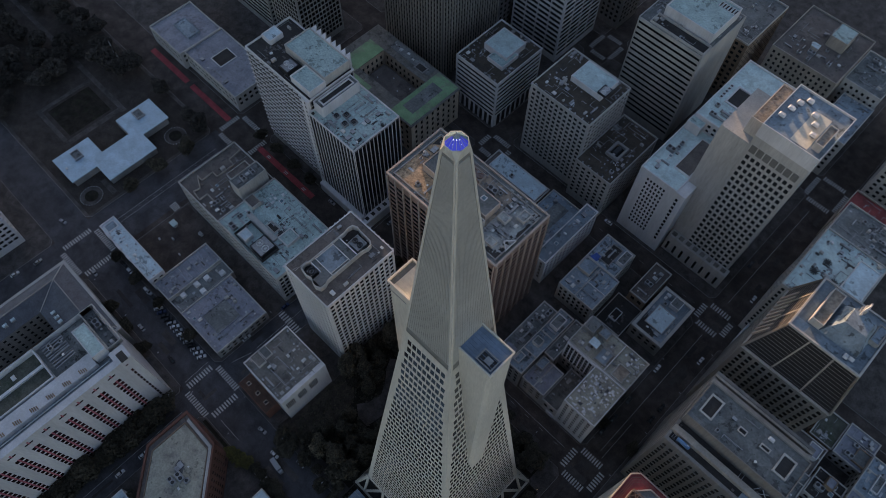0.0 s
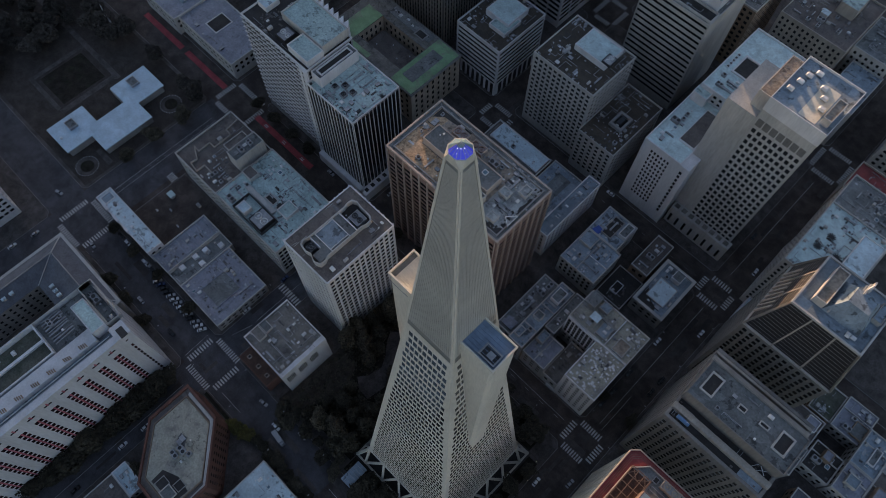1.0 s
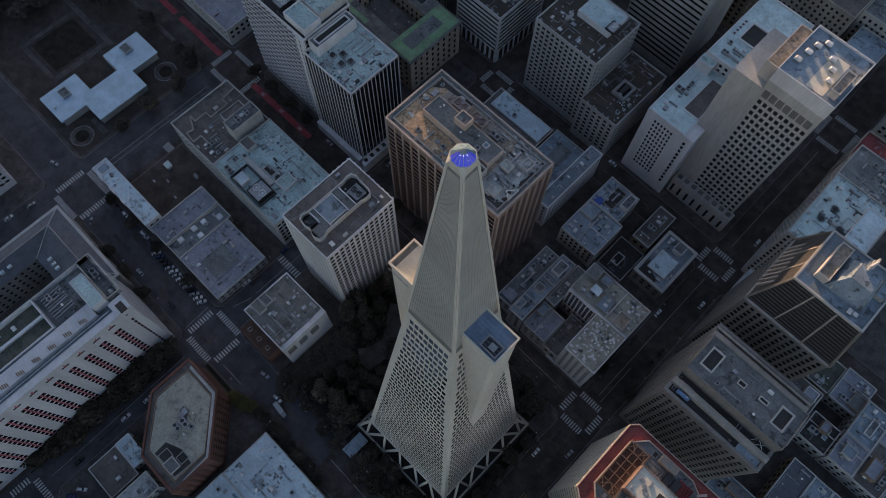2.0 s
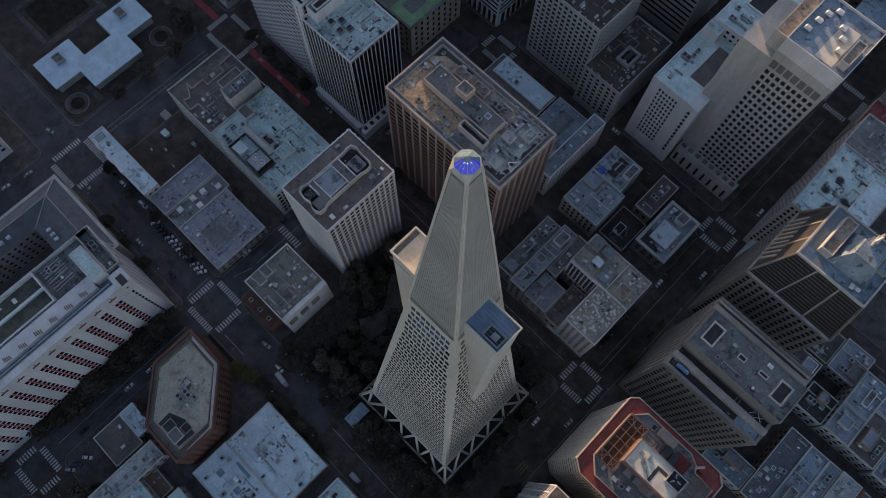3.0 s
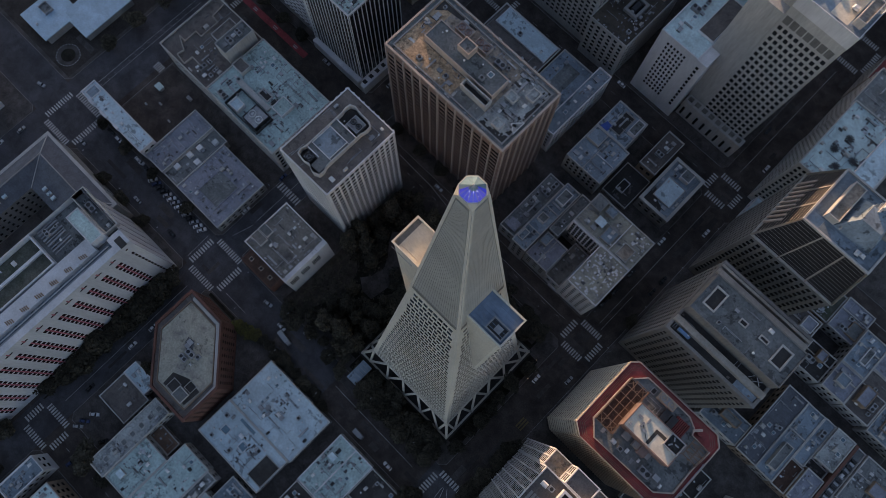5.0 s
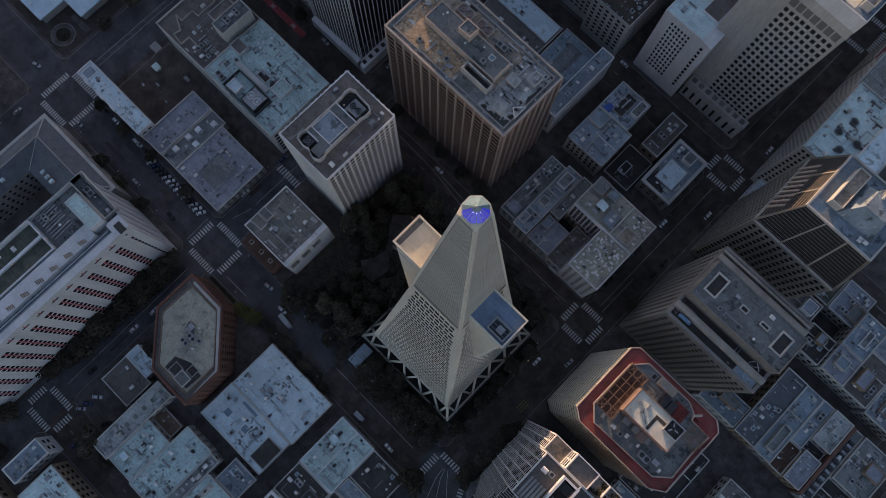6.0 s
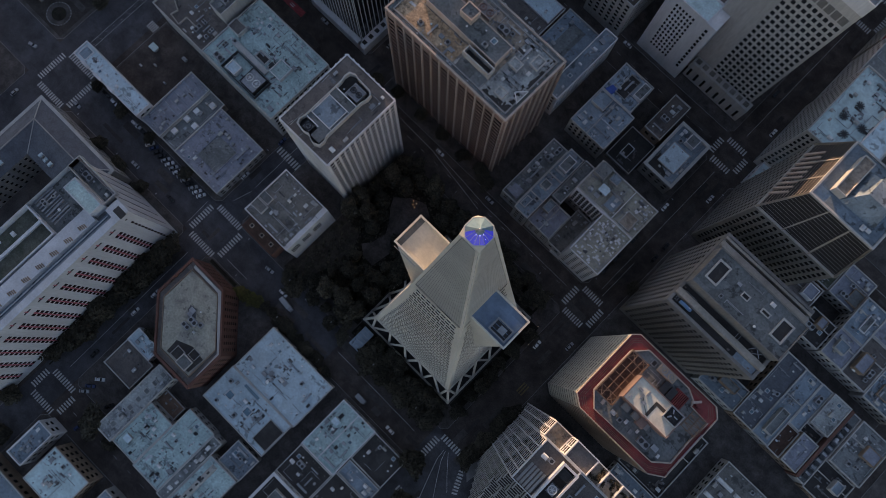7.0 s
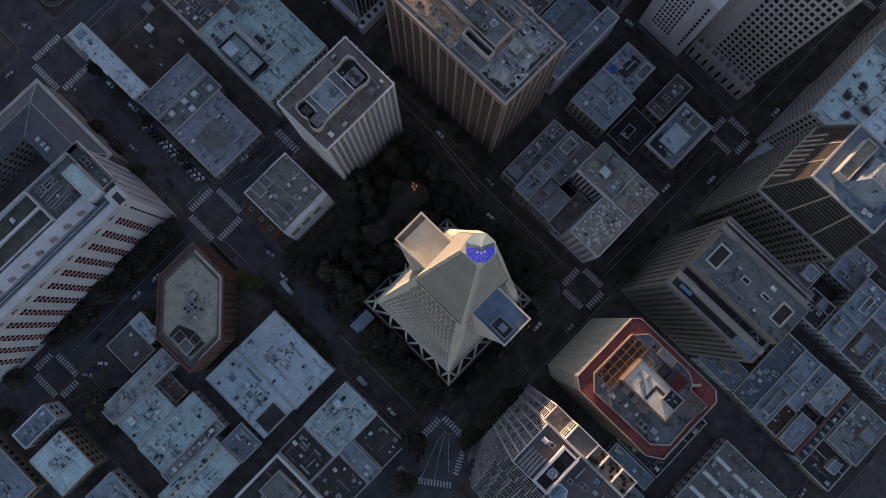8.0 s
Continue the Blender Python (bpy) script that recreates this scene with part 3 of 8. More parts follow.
def pyramid_face(k, wall, panes, spire, slats, ribs):
    """One of four leaning faces; k quarter turns from the one that looks along -y."""
    turn = Matrix.Rotation(k * math.pi / 2, 4, "Z")
    lean = math.atan(0.0905)
    z0, z1, z2, z3 = 16.0, 189.6, 192.6, 255.8
    at = lambda u, z, d=0.0: turn @ Vector((u, -half(z) + d, z)) + TIP * max(0.0, z - 186.0)  # noqa: E731
    pier = lambda z: 1.3 if z < z1 else 0.62 - 0.003 * (z - z1)  # noqa: E731
    floors = 44
    fh = (z1 - z0 - 2.6) / floors
    last = z0
    for r in range(floors):
        za, zb = z0 + r * fh + 1.10, z0 + r * fh + 1.10 + fh * 0.66
        wall.poly(at(-half(last), last), at(half(last), last), at(half(za), za), at(-half(za), za))
        room = 2 * (half(zb) - pier(zb))
        cols = int(room / 1.45)
        start = -cols * 1.45 / 2
        edges = []
        for c in range(cols):
            a = start + c * 1.45 + 0.15
            edges += [a, a + 1.15]
        lo = [-half(za)] + edges + [half(za)]
        hi = [-half(zb)] + edges + [half(zb)]
        for c in range(cols + 1):
            wall.poly(at(lo[2 * c], za), at(lo[2 * c + 1], za), at(hi[2 * c + 1], zb), at(hi[2 * c], zb))
        for c in range(cols):
            a, b = edges[2 * c], edges[2 * c + 1]
            e = 0.05
            wall.poly(at(a, za), at(b, za), at(b, za, e), at(a, za, e))
            wall.poly(at(a, zb, e), at(b, zb, e), at(b, zb), at(a, zb))
            wall.poly(at(a, za, e), at(a, zb, e), at(a, zb), at(a, za))
            wall.poly(at(b, za), at(b, zb), at(b, zb, e), at(b, za, e))
            m = turn @ Matrix.Translation(((a + b) / 2, -half((za + zb) / 2) + e, (za + zb) / 2)) @ Matrix.Rotation(math.pi / 2 - lean, 4, "X")
            panes.append((m, 1.17, (zb - za) * 1.01))
        last = zb
    wall.poly(at(-half(last), last), at(half(last), last), at(half(z1), z1), at(-half(z1), z1))
    # a shadow gap under the louvred spire, then its recessed field between two corner ribs
    spire.poly(at(-half(z1), z1, 0.12), at(half(z1), z1, 0.12), at(half(z3), z3, 0.12), at(-half(z3), z3, 0.12))
    for s in (-1, 1):
        a, b = s * (half(z1) - pier(z1)), s * half(z1)
        c, d = s * max(0.0, half(z3) - pier(z3)), s * half(z3)
        q = [at(a, z1, -0.02), at(b, z1, -0.02), at(d, z3, -0.02), at(c, z3, -0.02)]
        ribs.poly(*(q if s > 0 else q[::-1]))
        q = [at(a, z1, -0.02), at(c, z3, -0.02), at(c, z3, 0.12), at(a, z1, 0.12)]
        ribs.poly(*(q if s > 0 else q[::-1]))
    room, end = half(z2) - pier(z2) - 0.06, half(z3) - pier(z3) - 0.03
    wide = 0.82 if k == 0 else 0.9
    count, top = int(2 * room / 0.56), z3 - 1.0
    for j in range(count):
        f = -1 + 2 * (j + 0.5) / count
        u, t, w, x = f * room, f * end, wide * room / count, wide * end / count
        s = Shape()
        s.v = [tuple(at(*p)) for p in ((u - w, z2, 0.12), (u + w, z2, 0.12), (u + w, z2, 0.03), (u - w, z2, 0.03), (t - x, top, 0.12), (t + x, top, 0.12), (t + x, top, 0.03), (t - x, top, 0.03))]
        s.f = [(0, 1, 2, 3), (7, 6, 5, 4), (3, 2, 6, 7), (0, 3, 7, 4), (2, 1, 5, 6)]
        slats.append(s)
    return [at(-half(z1) + 0.2, z1, -0.03), at(half(z1) - 0.2, z1, -0.03), at(half(z2 - 2.3) - 0.2, z2 - 2.3, -0.03), at(-half(z2 - 2.3) + 0.2, z2 - 2.3, -0.03)]


tower = thing("pyramid_tower", "tall white concrete pyramid skyscraper with louvred spire among lower blocks", "skyscraper", (PX, PY, 0))
shaft, tower_panes, spire, tower_slats, ribs, ledge = Shape(), [], Shape(), [], Shape(), Shape()
for k in (0, 1, 3, 2):
    ledge.poly(*pyramid_face(k, shaft, tower_panes, spire, tower_slats, ribs))
part("wall", shaft, QUARTZ, tower)
part("spire_core", spire, LOUVBACK, tower, "grey backing behind the louvres")
part("corner_rib", ribs, QUARTZ, tower)
part("ledge", ledge, QUARTZ, tower)
for s in tower_slats:
    part("louvre", s, ALUMIN, tower)
# windows nearest the top first, on the faces that look to -y and +x
front = [p for p in tower_panes if abs((p[0].to_3x3() @ Vector((0, 0, 1))).y) > 0.7 and p[0].translation.y < 0 or (p[0].to_3x3() @ Vector((0, 0, 1))).x > 0.7]
front.sort(key=lambda p: -p[0].translation.z)
ids = {id(p) for p in front}
hang_panes(tower, front + [p for p in tower_panes if id(p) not in ids], GLASS, 300)

# open legs between the pavement and the shaft
legs = thing("steel_clad_frame", "white concrete triangulated legs round the foot of the tower", "frame", (PX, PY, 0))
legs.parent = tower
legs.matrix_basis = Matrix()
lo_r, hi_r, bays = 27.2, half(16.2) - 0.3, 5
for k in range(4):
    turn = Matrix.Rotation(k * math.pi / 2, 4, "Z")
    part("beam", Shape().beam(turn @ Vector((-lo_r, -lo_r, 0.8)), turn @ Vector((lo_r, -lo_r, 0.8)), 0.9, 0.9), QUARTZ, legs)
    part("beam", Shape().beam(turn @ Vector((-hi_r - 0.2, -hi_r - 0.2, 16.0)), turn @ Vector((hi_r + 0.2, -hi_r - 0.2, 16.0)), 1.0, 1.2), QUARTZ, legs)
    for j in range(bays):
        a, b = -1 + 2 * j / bays, -1 + 2 * (j + 1) / bays
        for e0, e1 in ((a, (a + b) / 2), (b, (a + b) / 2)):
            part("strut", Shape().beam(turn @ Vector((e1 * lo_r, -lo_r, 0.8)), turn @ Vector((e0 * hi_r, -hi_r, 16.0)), 0.95, 0.95), QUARTZ, legs)
    part("strut", Shape().beam(turn @ Vector((-lo_r, -lo_r, 0.8)), turn @ Vector((-hi_r, -hi_r, 16.0)), 1.1, 1.1), QUARTZ, legs)
part("lobby_wall", Shape().box(-20.5, 20.5, -20.5, 20.5, 0.15, 15.9), GLASS, tower, "dark glazed lobby behind the legs")
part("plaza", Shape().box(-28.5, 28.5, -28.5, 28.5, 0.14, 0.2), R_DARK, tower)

# the two wings: vertical shafts that stand out of the leaning faces
for side, out, top_z, roof_m in ((1, 14.75, 199.0, BLUEMET), (-1, 14.1, 199.6, TANMET)):
    w, zt, t = 3.62, top_z, 0.35
    wing = part("wing", Shape(), QUARTZ, tower, "plain white shaft with a metal roof", at=Matrix.Translation((0, -0.65, 0)))
    ws = Shape()
    zb = (24.05 - out) / 0.0905
    ins, outx = 3.5, out
    plan = [(side * ins, -w), (side * outx, -w), (side * outx, w), (side * ins, w)]
    if side < 0:
        plan = plan[::-1]
    c = 1.0
    foot = [(side * p, q) for p, q in ((outx - 0.8, -w), (outx, -w + c), (outx, w - c), (outx - 0.8, w), (ins, w), (ins, -w))]
    ws.prism(foot if side > 0 else foot[::-1], zb - 6, zt - 1.0)
    wing.data = ws.mesh("wing", QUARTZ)
    roof = Shape().box(min(side * 5.6, side * (outx - t)), max(side * 5.6, side * (outx - t)), -w + t, w - t, zt - 1.0, zt - 0.75)
    part("roof", roof, roof_m, wing)
    lip = Shape()
    for x0, x1, y0, y1 in ((4.8, outx, -w, -w + t), (4.8, outx, w - t, w), (outx - t, outx, -w + t, w - t)):
        a, b = sorted((side * x0, side * x1))
        lip.box(a, b, y0, y1, zt - 1.0, zt)
    part("parapet", lip, QUARTZ, wing)
    if side > 0:
        for k in range(1, 8):
            part("seam", Shape().box(5.8, outx - t, -w + k * 0.85 - 0.04, -w + k * 0.85 + 0.04, zt - 0.75, zt - 0.66), BLUEMET, wing)
        part("hatch", Shape().ring(rect(9.9, 14.0, -2.75, 0.2), rect(9.9, 14.0, -2.75, 0.2, 0.3), zt - 0.75, zt - 0.15), GALV, wing, "open roof hatch frame")
        part("hatch_well", Shape().box(10.2, 13.7, -2.45, -0.1, zt - 0.75, zt - 0.7), DARKMET, wing)
        part("hatch_lid", Shape().box(11.4, 12.9, -1.95, -0.55, zt - 0.7, zt - 0.45), GALV, wing)
    else:
        for k in range(14):
            y = -w + 0.5 + k * 0.47
            part("slat", Shape().box(-outx + 1.6, -5.2, y, y + 0.3, zt - 0.75, zt - 0.6), TANMET, wing)
        part("gutter", Shape().box(-outx + t, -outx + 1.5, -w + t, w - t, zt - 0.75, zt - 0.7), R_GREY, wing)
        part("rail", Shape().beam((-outx + 0.4, -w - 0.5, zt - 1.6), (-8, -w - 0.5, zt - 1.6), 0.12), GALV, wing)

# the glazed cap: a flat eight-sided pyramid, its near half lit blue from inside
a8 = [math.pi / 8 + k * math.pi / 4 for k in range(8)]
CX, CY, CZ = 0.15, -0.82, 257.5
oct_ = lambda r, turn=0.0: [(CX + r * math.cos(t + turn), CY + r * math.sin(t + turn)) for t in a8]  # noqa: E731
hz = half(255.75) + 0.02
part("cap_collar", Shape().prism([(CX + s * hz, CY + t * hz) for s, t in ((1, 0.95), (0.95, 1), (-0.95, 1), (-1, 0.95), (-1, -0.95), (-0.95, -1), (0.95, -1), (1, -0.95))], 255.7, CZ, oct_(1.72)), QUARTZ, tower)
part("cap_rim", Shape().ring(oct_(1.74), oct_(1.60), CZ - 0.05, CZ + 0.10), QUARTZ, tower)
tip = (CX, CY, CZ + 1.75)
lift = lambda p, f: (p[0] + (tip[0] - p[0]) * f, p[1] + (tip[1] - p[1]) * f, CZ + 0.05 + (tip[2] - CZ) * f)  # noqa: E731
for k in range(16):
    e = oct_(1.66)
    a, b = Vector(e[k // 2]), Vector(e[(k // 2 + 1) % 8])
    a, b = (a, (a + b) / 2) if k % 2 == 0 else ((a + b) / 2, b)
    side = Vector(((a + b) / 2 - Vector((CX, CY))))
    lit = side.x - side.y > 0
    if lit:
        part("facet", Shape().poly(lift(a, 0), lift(b, 0), lift(b, 0.66), lift(a, 0.66)), BLUELIT, tower, "blue lit glass facet")
        part("facet", Shape().poly(lift(a, 0.66), lift(b, 0.66), tip), SKYLITE, tower, "unlit grey glass facet")
    else:
        part("facet", Shape().poly(lift(a, 0), lift(b, 0), tip), SKYLITE, tower)
    if lit:
        part("mullion", Shape().beam(lift(a, 0), lift(a, 0.97), 0.05), GALV, tower)
for f, g in ((-0.4, 0.52), (0.0, 0.62), (0.4, 0.52), (-0.5, 1.0), (0.6, 0.95)):
    x, y = CX + 0.7071 * (f + g), CY + 0.7071 * (f - g)
    part("lamp", Shape().drum(x, y, 0.05 if g < 0.66 else 0.03, CZ + 0.3, CZ + 1.84 - 1.05 * math.hypot(f, g), 8), LAMPLIT, tower, "small white lamp in the lit cap")
part("finial", Shape().drum(CX, CY, 0.14, CZ + 1.6, CZ + 1.95, 8, 0.05), WHITE, tower)

# ---- roof equipment ----


def on(root, name, shape, material, label="", parent=None, kind=""):
    """A part given in world metres under a thing that stands at root."""
    return part(name, shape, material, parent or root, label, None if parent else Matrix.Translation(-root.location), kind)


def make_ac(sx, sy, h, fans):
    ob = tagged(new("air_conditioner", Shape().box(-sx / 2, sx / 2, -sy / 2, sy / 2, 0.15, h).box(-sx / 2 + 0.1, sx / 2 - 0.1, -sy / 2 - 0.1, sy / 2 + 0.1, 0, 0.16).mesh("body", GALV)), "grey metal air conditioning unit with fan grilles on a roof", "air conditioner", "roof machines")
    for k in range(fans):
        x, r = -sx / 2 + sx * (k + 0.5) / fans, min(sx / fans, sy) * 0.38
        part("fan", Shape().drum(x, 0, r, h, h + 0.16, 12).beam((x - r * 0.8, 0, h + 0.22), (x + r * 0.8, 0, h + 0.22), 0.12, 0.05).beam((x, -r * 0.8, h + 0.22), (x, r * 0.8, h + 0.22), 0.12, 0.05), DARKMET, ob)
    return ob


def make_vent():
    ob = tagged(new("roof_vent", Shape().drum(0, 0, 0.22, 0, 0.8, 10).mesh("pipe", GALV)), "short round metal roof vent with a cap", "vent", "roof vents")
    part("cap", Shape().drum(0, 0, 0.42, 0.8, 1.05, 10, 0.12), WHITE, ob)
    return ob


def make_skylight():
    ob = thing("skylight", "white framed square skylight with pale glass", "skylight", group="skylights")
    part("frame", Shape().ring(rect(-0.9, 0.9, -0.9, 0.9), rect(-0.9, 0.9, -0.9, 0.9, 0.15), 0, 0.4), WHITE, ob)
    part("pane", Shape().prism(rect(-0.75, 0.75, -0.75, 0.75), 0.1, 0.5, rect(-0.35, 0.35, -0.35, 0.35)), SKYLITE, ob)
    return ob


def make_duct():
    ob = thing("roof_duct", "galvanised duct running over a roof", "duct", group="roof ducts")
    part("trunk", Shape().box(-2.4, 2.4, -0.35, 0.35, 0.35, 1.0), GALV, ob)
    part("elbow", Shape().box(1.9, 2.6, -0.4, 0.4, 0.0, 1.15), GALV, ob)
    part("foot", Shape().box(-2.1, -1.8, -0.45, 0.45, 0, 0.36), DARKMET, ob)
    return ob


def make_curb():
    ob = tagged(new("roof_hatch", Shape().box(-1.0, 1.0, -0.7, 0.7, 0, 0.7).mesh("curb", DARKMET)), "dark metal hatch box on a flat roof", "roof hatch", "roof hatches")
    part("lid", Shape().box(-1.08, 1.08, -0.78, 0.78, 0.7, 0.8), GALV, ob)
    return ob


def make_hood():
    ob = tagged(new("roof_hood", Shape().box(-0.7, 0.7, -0.5, 0.5, 0, 0.5).mesh("curb", GALV)), "white sheet-metal exhaust hood on a flat roof", "vent hood", "roof hoods")
    part("hood", Shape().prism(rect(-0.95, 0.95, -0.7, 0.7), 0.5, 1.15, rect(-0.6, 0.6, -0.4, 0.4)), WHITE, ob)
    return ob


def make_pipe_run():
    s = Shape().beam((-4, 0, 0.3), (4, 0, 0.3), 0.22).beam((4, 0, 0.3), (4, 1.6, 0.3), 0.22).beam((-2, 0.4, 0.3), (3.4, 0.4, 0.3), 0.16)
    ob = tagged(new("roof_pipe", s.mesh("pipe", GALV)), "grey pipes running over a flat roof", "pipe", "roof pipes")
    part("support", Shape().box(-3.2, -2.9, -0.3, 0.7, 0, 0.22).box(2.4, 2.7, -0.3, 0.7, 0, 0.22), DARKMET, ob)
    return ob


def make_bulkhead():
    ob = thing("stair_bulkhead", "small pale roof stair house with a door", "stair house", group="stair houses")
    part("wall", Shape().box(-1.7, 1.7, -1.4, 1.4, 0, 2.6), CONC, ob)
    part("roof", Shape().box(-1.85, 1.85, -1.55, 1.55, 2.6, 2.8), R_WHITE, ob)
    part("door", Shape().box(-0.5, 0.5, -1.45, -1.38, 0.05, 2.1), DARKMET, ob)
    return ob


AC_S, AC_L, VENT, SKY_L, DUCT, BULK = make_ac(1.8, 1.4, 1.1, 1), make_ac(3.6, 2.0, 1.6, 2), make_vent(), make_skylight(), make_duct(), make_bulkhead()
CURB, HOOD, PIPES = make_curb(), make_hood(), make_pipe_run()
PROTO = {"a": AC_S, "A": AC_L, "v": VENT, "s": SKY_L, "d": DUCT, "b": BULK, "c": CURB, "w": HOOD, "p": PIPES}
PLAIN = {"a": (1.2, 1.2), "A": (2.1, 1.4), "v": (0.6, 0.6), "s": (1.1, 1.1), "d": (2.8, 0.7), "b": (2.1, 1.8), "c": (1.2, 0.9), "w": (1.1, 0.8), "p": (4.2, 1.8)}
first_use = set()
for ob in PROTO.values():
    ob.location.z = -1000.0
roll = random.Random(7)


def put(kind, x, y, z, turn=0.0, size=1.0):
    """One machine of a kind on a roof; the first of each kind is the pattern itself."""
    ob = PROTO[kind]
    m = pose(x, y, z, 0, 0, turn) @ Matrix.Diagonal((size, size, size, 1))
    if kind not in first_use:
        first_use.add(kind)
        ob.matrix_basis = m
        return ob
    copy = copy_thing(PROTO[kind], Matrix())
    copy.matrix_basis = m
    return copy


def scatter(x0, x1, y0, y1, z, kinds, taken=()):
    """Machines over a roof, clear of each other and of the blocks in taken."""
    used = [(a - 0.4, b + 0.4, c - 0.4, d + 0.4) for a, b, c, d in taken]
    for k in kinds:
        k = roll.choice("vvvcwwp") if k == "v" else roll.choice("aacw") if k == "a" else k
        hx, hy = PLAIN[k]
        turn = roll.choice((0, 0, 90))
        if turn:
            hx, hy = hy, hx
        for _ in range(25):
            x, y = roll.uniform(x0 + hx + 0.9, max(x0 + hx + 0.9, x1 - hx - 0.9)), roll.uniform(y0 + hy + 0.9, max(y0 + hy + 0.9, y1 - hy - 0.9))
            r = (x - hx, x + hx, y - hy, y + hy)
            if x + hx < x1 - 0.5 and y + hy < y1 - 0.5 and all(r[1] < a or r[0] > b or r[3] < c or r[2] > d for a, b, c, d in used):
                used.append(r)
                put(k, x, y, z, turn + roll.choice((0, 180)), roll.uniform(0.7, 1.3))
                break


def house(root, name, x0, x1, y0, y1, z0, z1, wall, roof, lip=0.35, label=""):
    """A raised block on a roof, with its own roof and lip."""
    body = on(root, name, Shape().box(x0, x1, y0, y1, z0, z1 - 0.3), wall, label)
    part("deck", Shape().box(x0 + 0.25, x1 - 0.25, y0 + 0.25, y1 - 0.25, z1 - 0.3, z1 - 0.2), roof, body)
    part("lip", Shape().ring(rect(x0, x1, y0, y1, -0.05), rect(x0, x1, y0, y1, 0.3), z1 - 0.32, z1 + lip), wall, body)
    return body


def well(root, x0, x1, y0, y1, z, frame_m=CONC, bottom=R_DARK, t=0.6, h=0.5):
    """A framed dark light well or hatch on a roof."""
    on(root, "well_frame", Shape().ring(rect(x0, x1, y0, y1), rect(x0, x1, y0, y1, t), z, z + h), frame_m)
    on(root, "well_floor", Shape().box(x0 + t, x1 - t, y0 + t, y1 - t, z, z + 0.05), bottom)


def cooler(x0, x1, y0, y1, z, h=2.2, fans=2, along="x", case=None, rotor=None):
    ob = thing("cooling_tower", "steel cooling tower with large round fans on a roof", "cooling tower", ((x0 + x1) / 2, (y0 + y1) / 2, z), group="cooling towers")
    w, d = (x1 - x0) / 2, (y1 - y0) / 2
    part("casing", Shape().ring(rect(-w, w, -d, d), rect(-w, w, -d, d, 0.25), 0, h), case or DARKMET, ob)
    part("deck", Shape().box(-w + 0.25, w - 0.25, -d + 0.25, d - 0.25, 0, h - 0.5), GALV, ob)
    r = min((2 * w if along == "y" else 2 * w / fans), (2 * d / fans if along == "y" else 2 * d)) * 0.42
    for k in range(fans):
        p = -1 + (2 * k + 1) / fans
        x, y = (p * w, 0) if along == "x" else (0, p * d)
        part("fan_ring", Shape().ring([(x + r * math.cos(t), y + r * math.sin(t)) for t in [i * math.pi / 8 for i in range(16)]],
                                       [(x + 0.82 * r * math.cos(t), y + 0.82 * r * math.sin(t)) for t in [i * math.pi / 8 for i in range(16)]], h - 0.5, h + 0.25), rotor or WHITE, ob)
        star = [(r * (0.8 if t % 2 else 0.22), t * math.pi / 6) for t in range(12)]
        s = Shape().prism([(x + q * math.cos(t), y + q * math.sin(t)) for q, t in star], h - 0.14, h - 0.08)
        part("fan", s, rotor or WHITE, ob)
    return ob


def pipe(name, pts, z, material, label, w=0.25):
    s = Shape()
    for a, b in zip(pts, pts[1:]):
        s.beam((*a, z), (*b, z), w, w)
    return tagged(new(name, s.mesh(name, material)), label, "pipe")


# ---- the blocks round the tower ----
B = building

# white office block with a notched rooftop enclosure
A1 = B("office_block", "white concrete office block with scalloped piers beside the park", -132.4, -106, 45.6, 81.8, 71, CONC_W, R_BROWN, floor_h=3.45, bay=2.75, fw=0.66, fh=0.60, depth=0.6, seen="yX", most=290, sill=7, head=1.4, parapet=0.35, rounds=0.45, edge=0.7)
rim = [(-112.9, 48.6), (-112.7, 50.9), (-113.6, 53.0), (-113.6, 71.8), (-112.9, 73.9), (-113.2, 76.2), (-114.9, 77.3), (-121.2, 77.5), (-123.4, 78.0), (-125.6, 76.9), (-126.0, 74.6), (-125.5, 72.6), (-125.5, 53.1), (-126.2, 50.8), (-125.4, 48.9), (-121.9, 48.3), (-118.8, 49.0), (-117.1, 48.0), (-115.1, 47.6)]
mid = Vector((-119.5, 62.8))
on(A1, "screen_wall", Shape().ring(rim, [(x + (0.45 if x < mid.x else -0.45), y + (0.45 if y < mid.y else -0.45)) for x, y in rim], 71, 74.0), CONC, "pale lobed wall round the roof machines")
on(A1, "screen_deck", Shape().box(-125.0, -114.1, 53.9, 69.0, 71, 72.9), R_GREY)
on(A1, "screen_panel", Shape().box(-124.6, -115.4, 56.2, 65.3, 72.9, 73.1), R_BLUE)
for x0, x1, y0, y1 in ((-125.0, -114.1, 65.3, 65.6), (-125.0, -114.1, 55.9, 56.2), (-115.4, -115.1, 56.2, 65.3), (-124.9, -124.6, 56.2, 65.3), (-125.0, -114.1, 69.0, 69.4), (-125.0, -118.7, 53.5, 53.9)):
    on(A1, "panel_frame", Shape().box(x0, x1, y0, y1, 71.0, 73.5), CONC_W)
on(A1, "screen_floor", Shape().prism(rim, 70.9, 71.05), R_DARK)
on(A1, "screen_deck", Shape().box(-118.6, -114.1, 49.4, 53.9, 71, 72.8), R_GREY)
cooler(-121.0, -115.2, 70.4, 75.6, 71.0, 2.4, 2, case=GALV, rotor=DARKMET)
cooler(-123.6, -119.8, 49.6, 52.9, 71.0, 2.0, 1, case=DARKMET, rotor=DARKMET)
scatter(-125, -114.4, 69.2, 75.5, 71.0, "aavv", [(-121.5, -115, 70, 76)])
scatter(-112.5, -106.8, 47, 81, 71.0, "vvvvv")
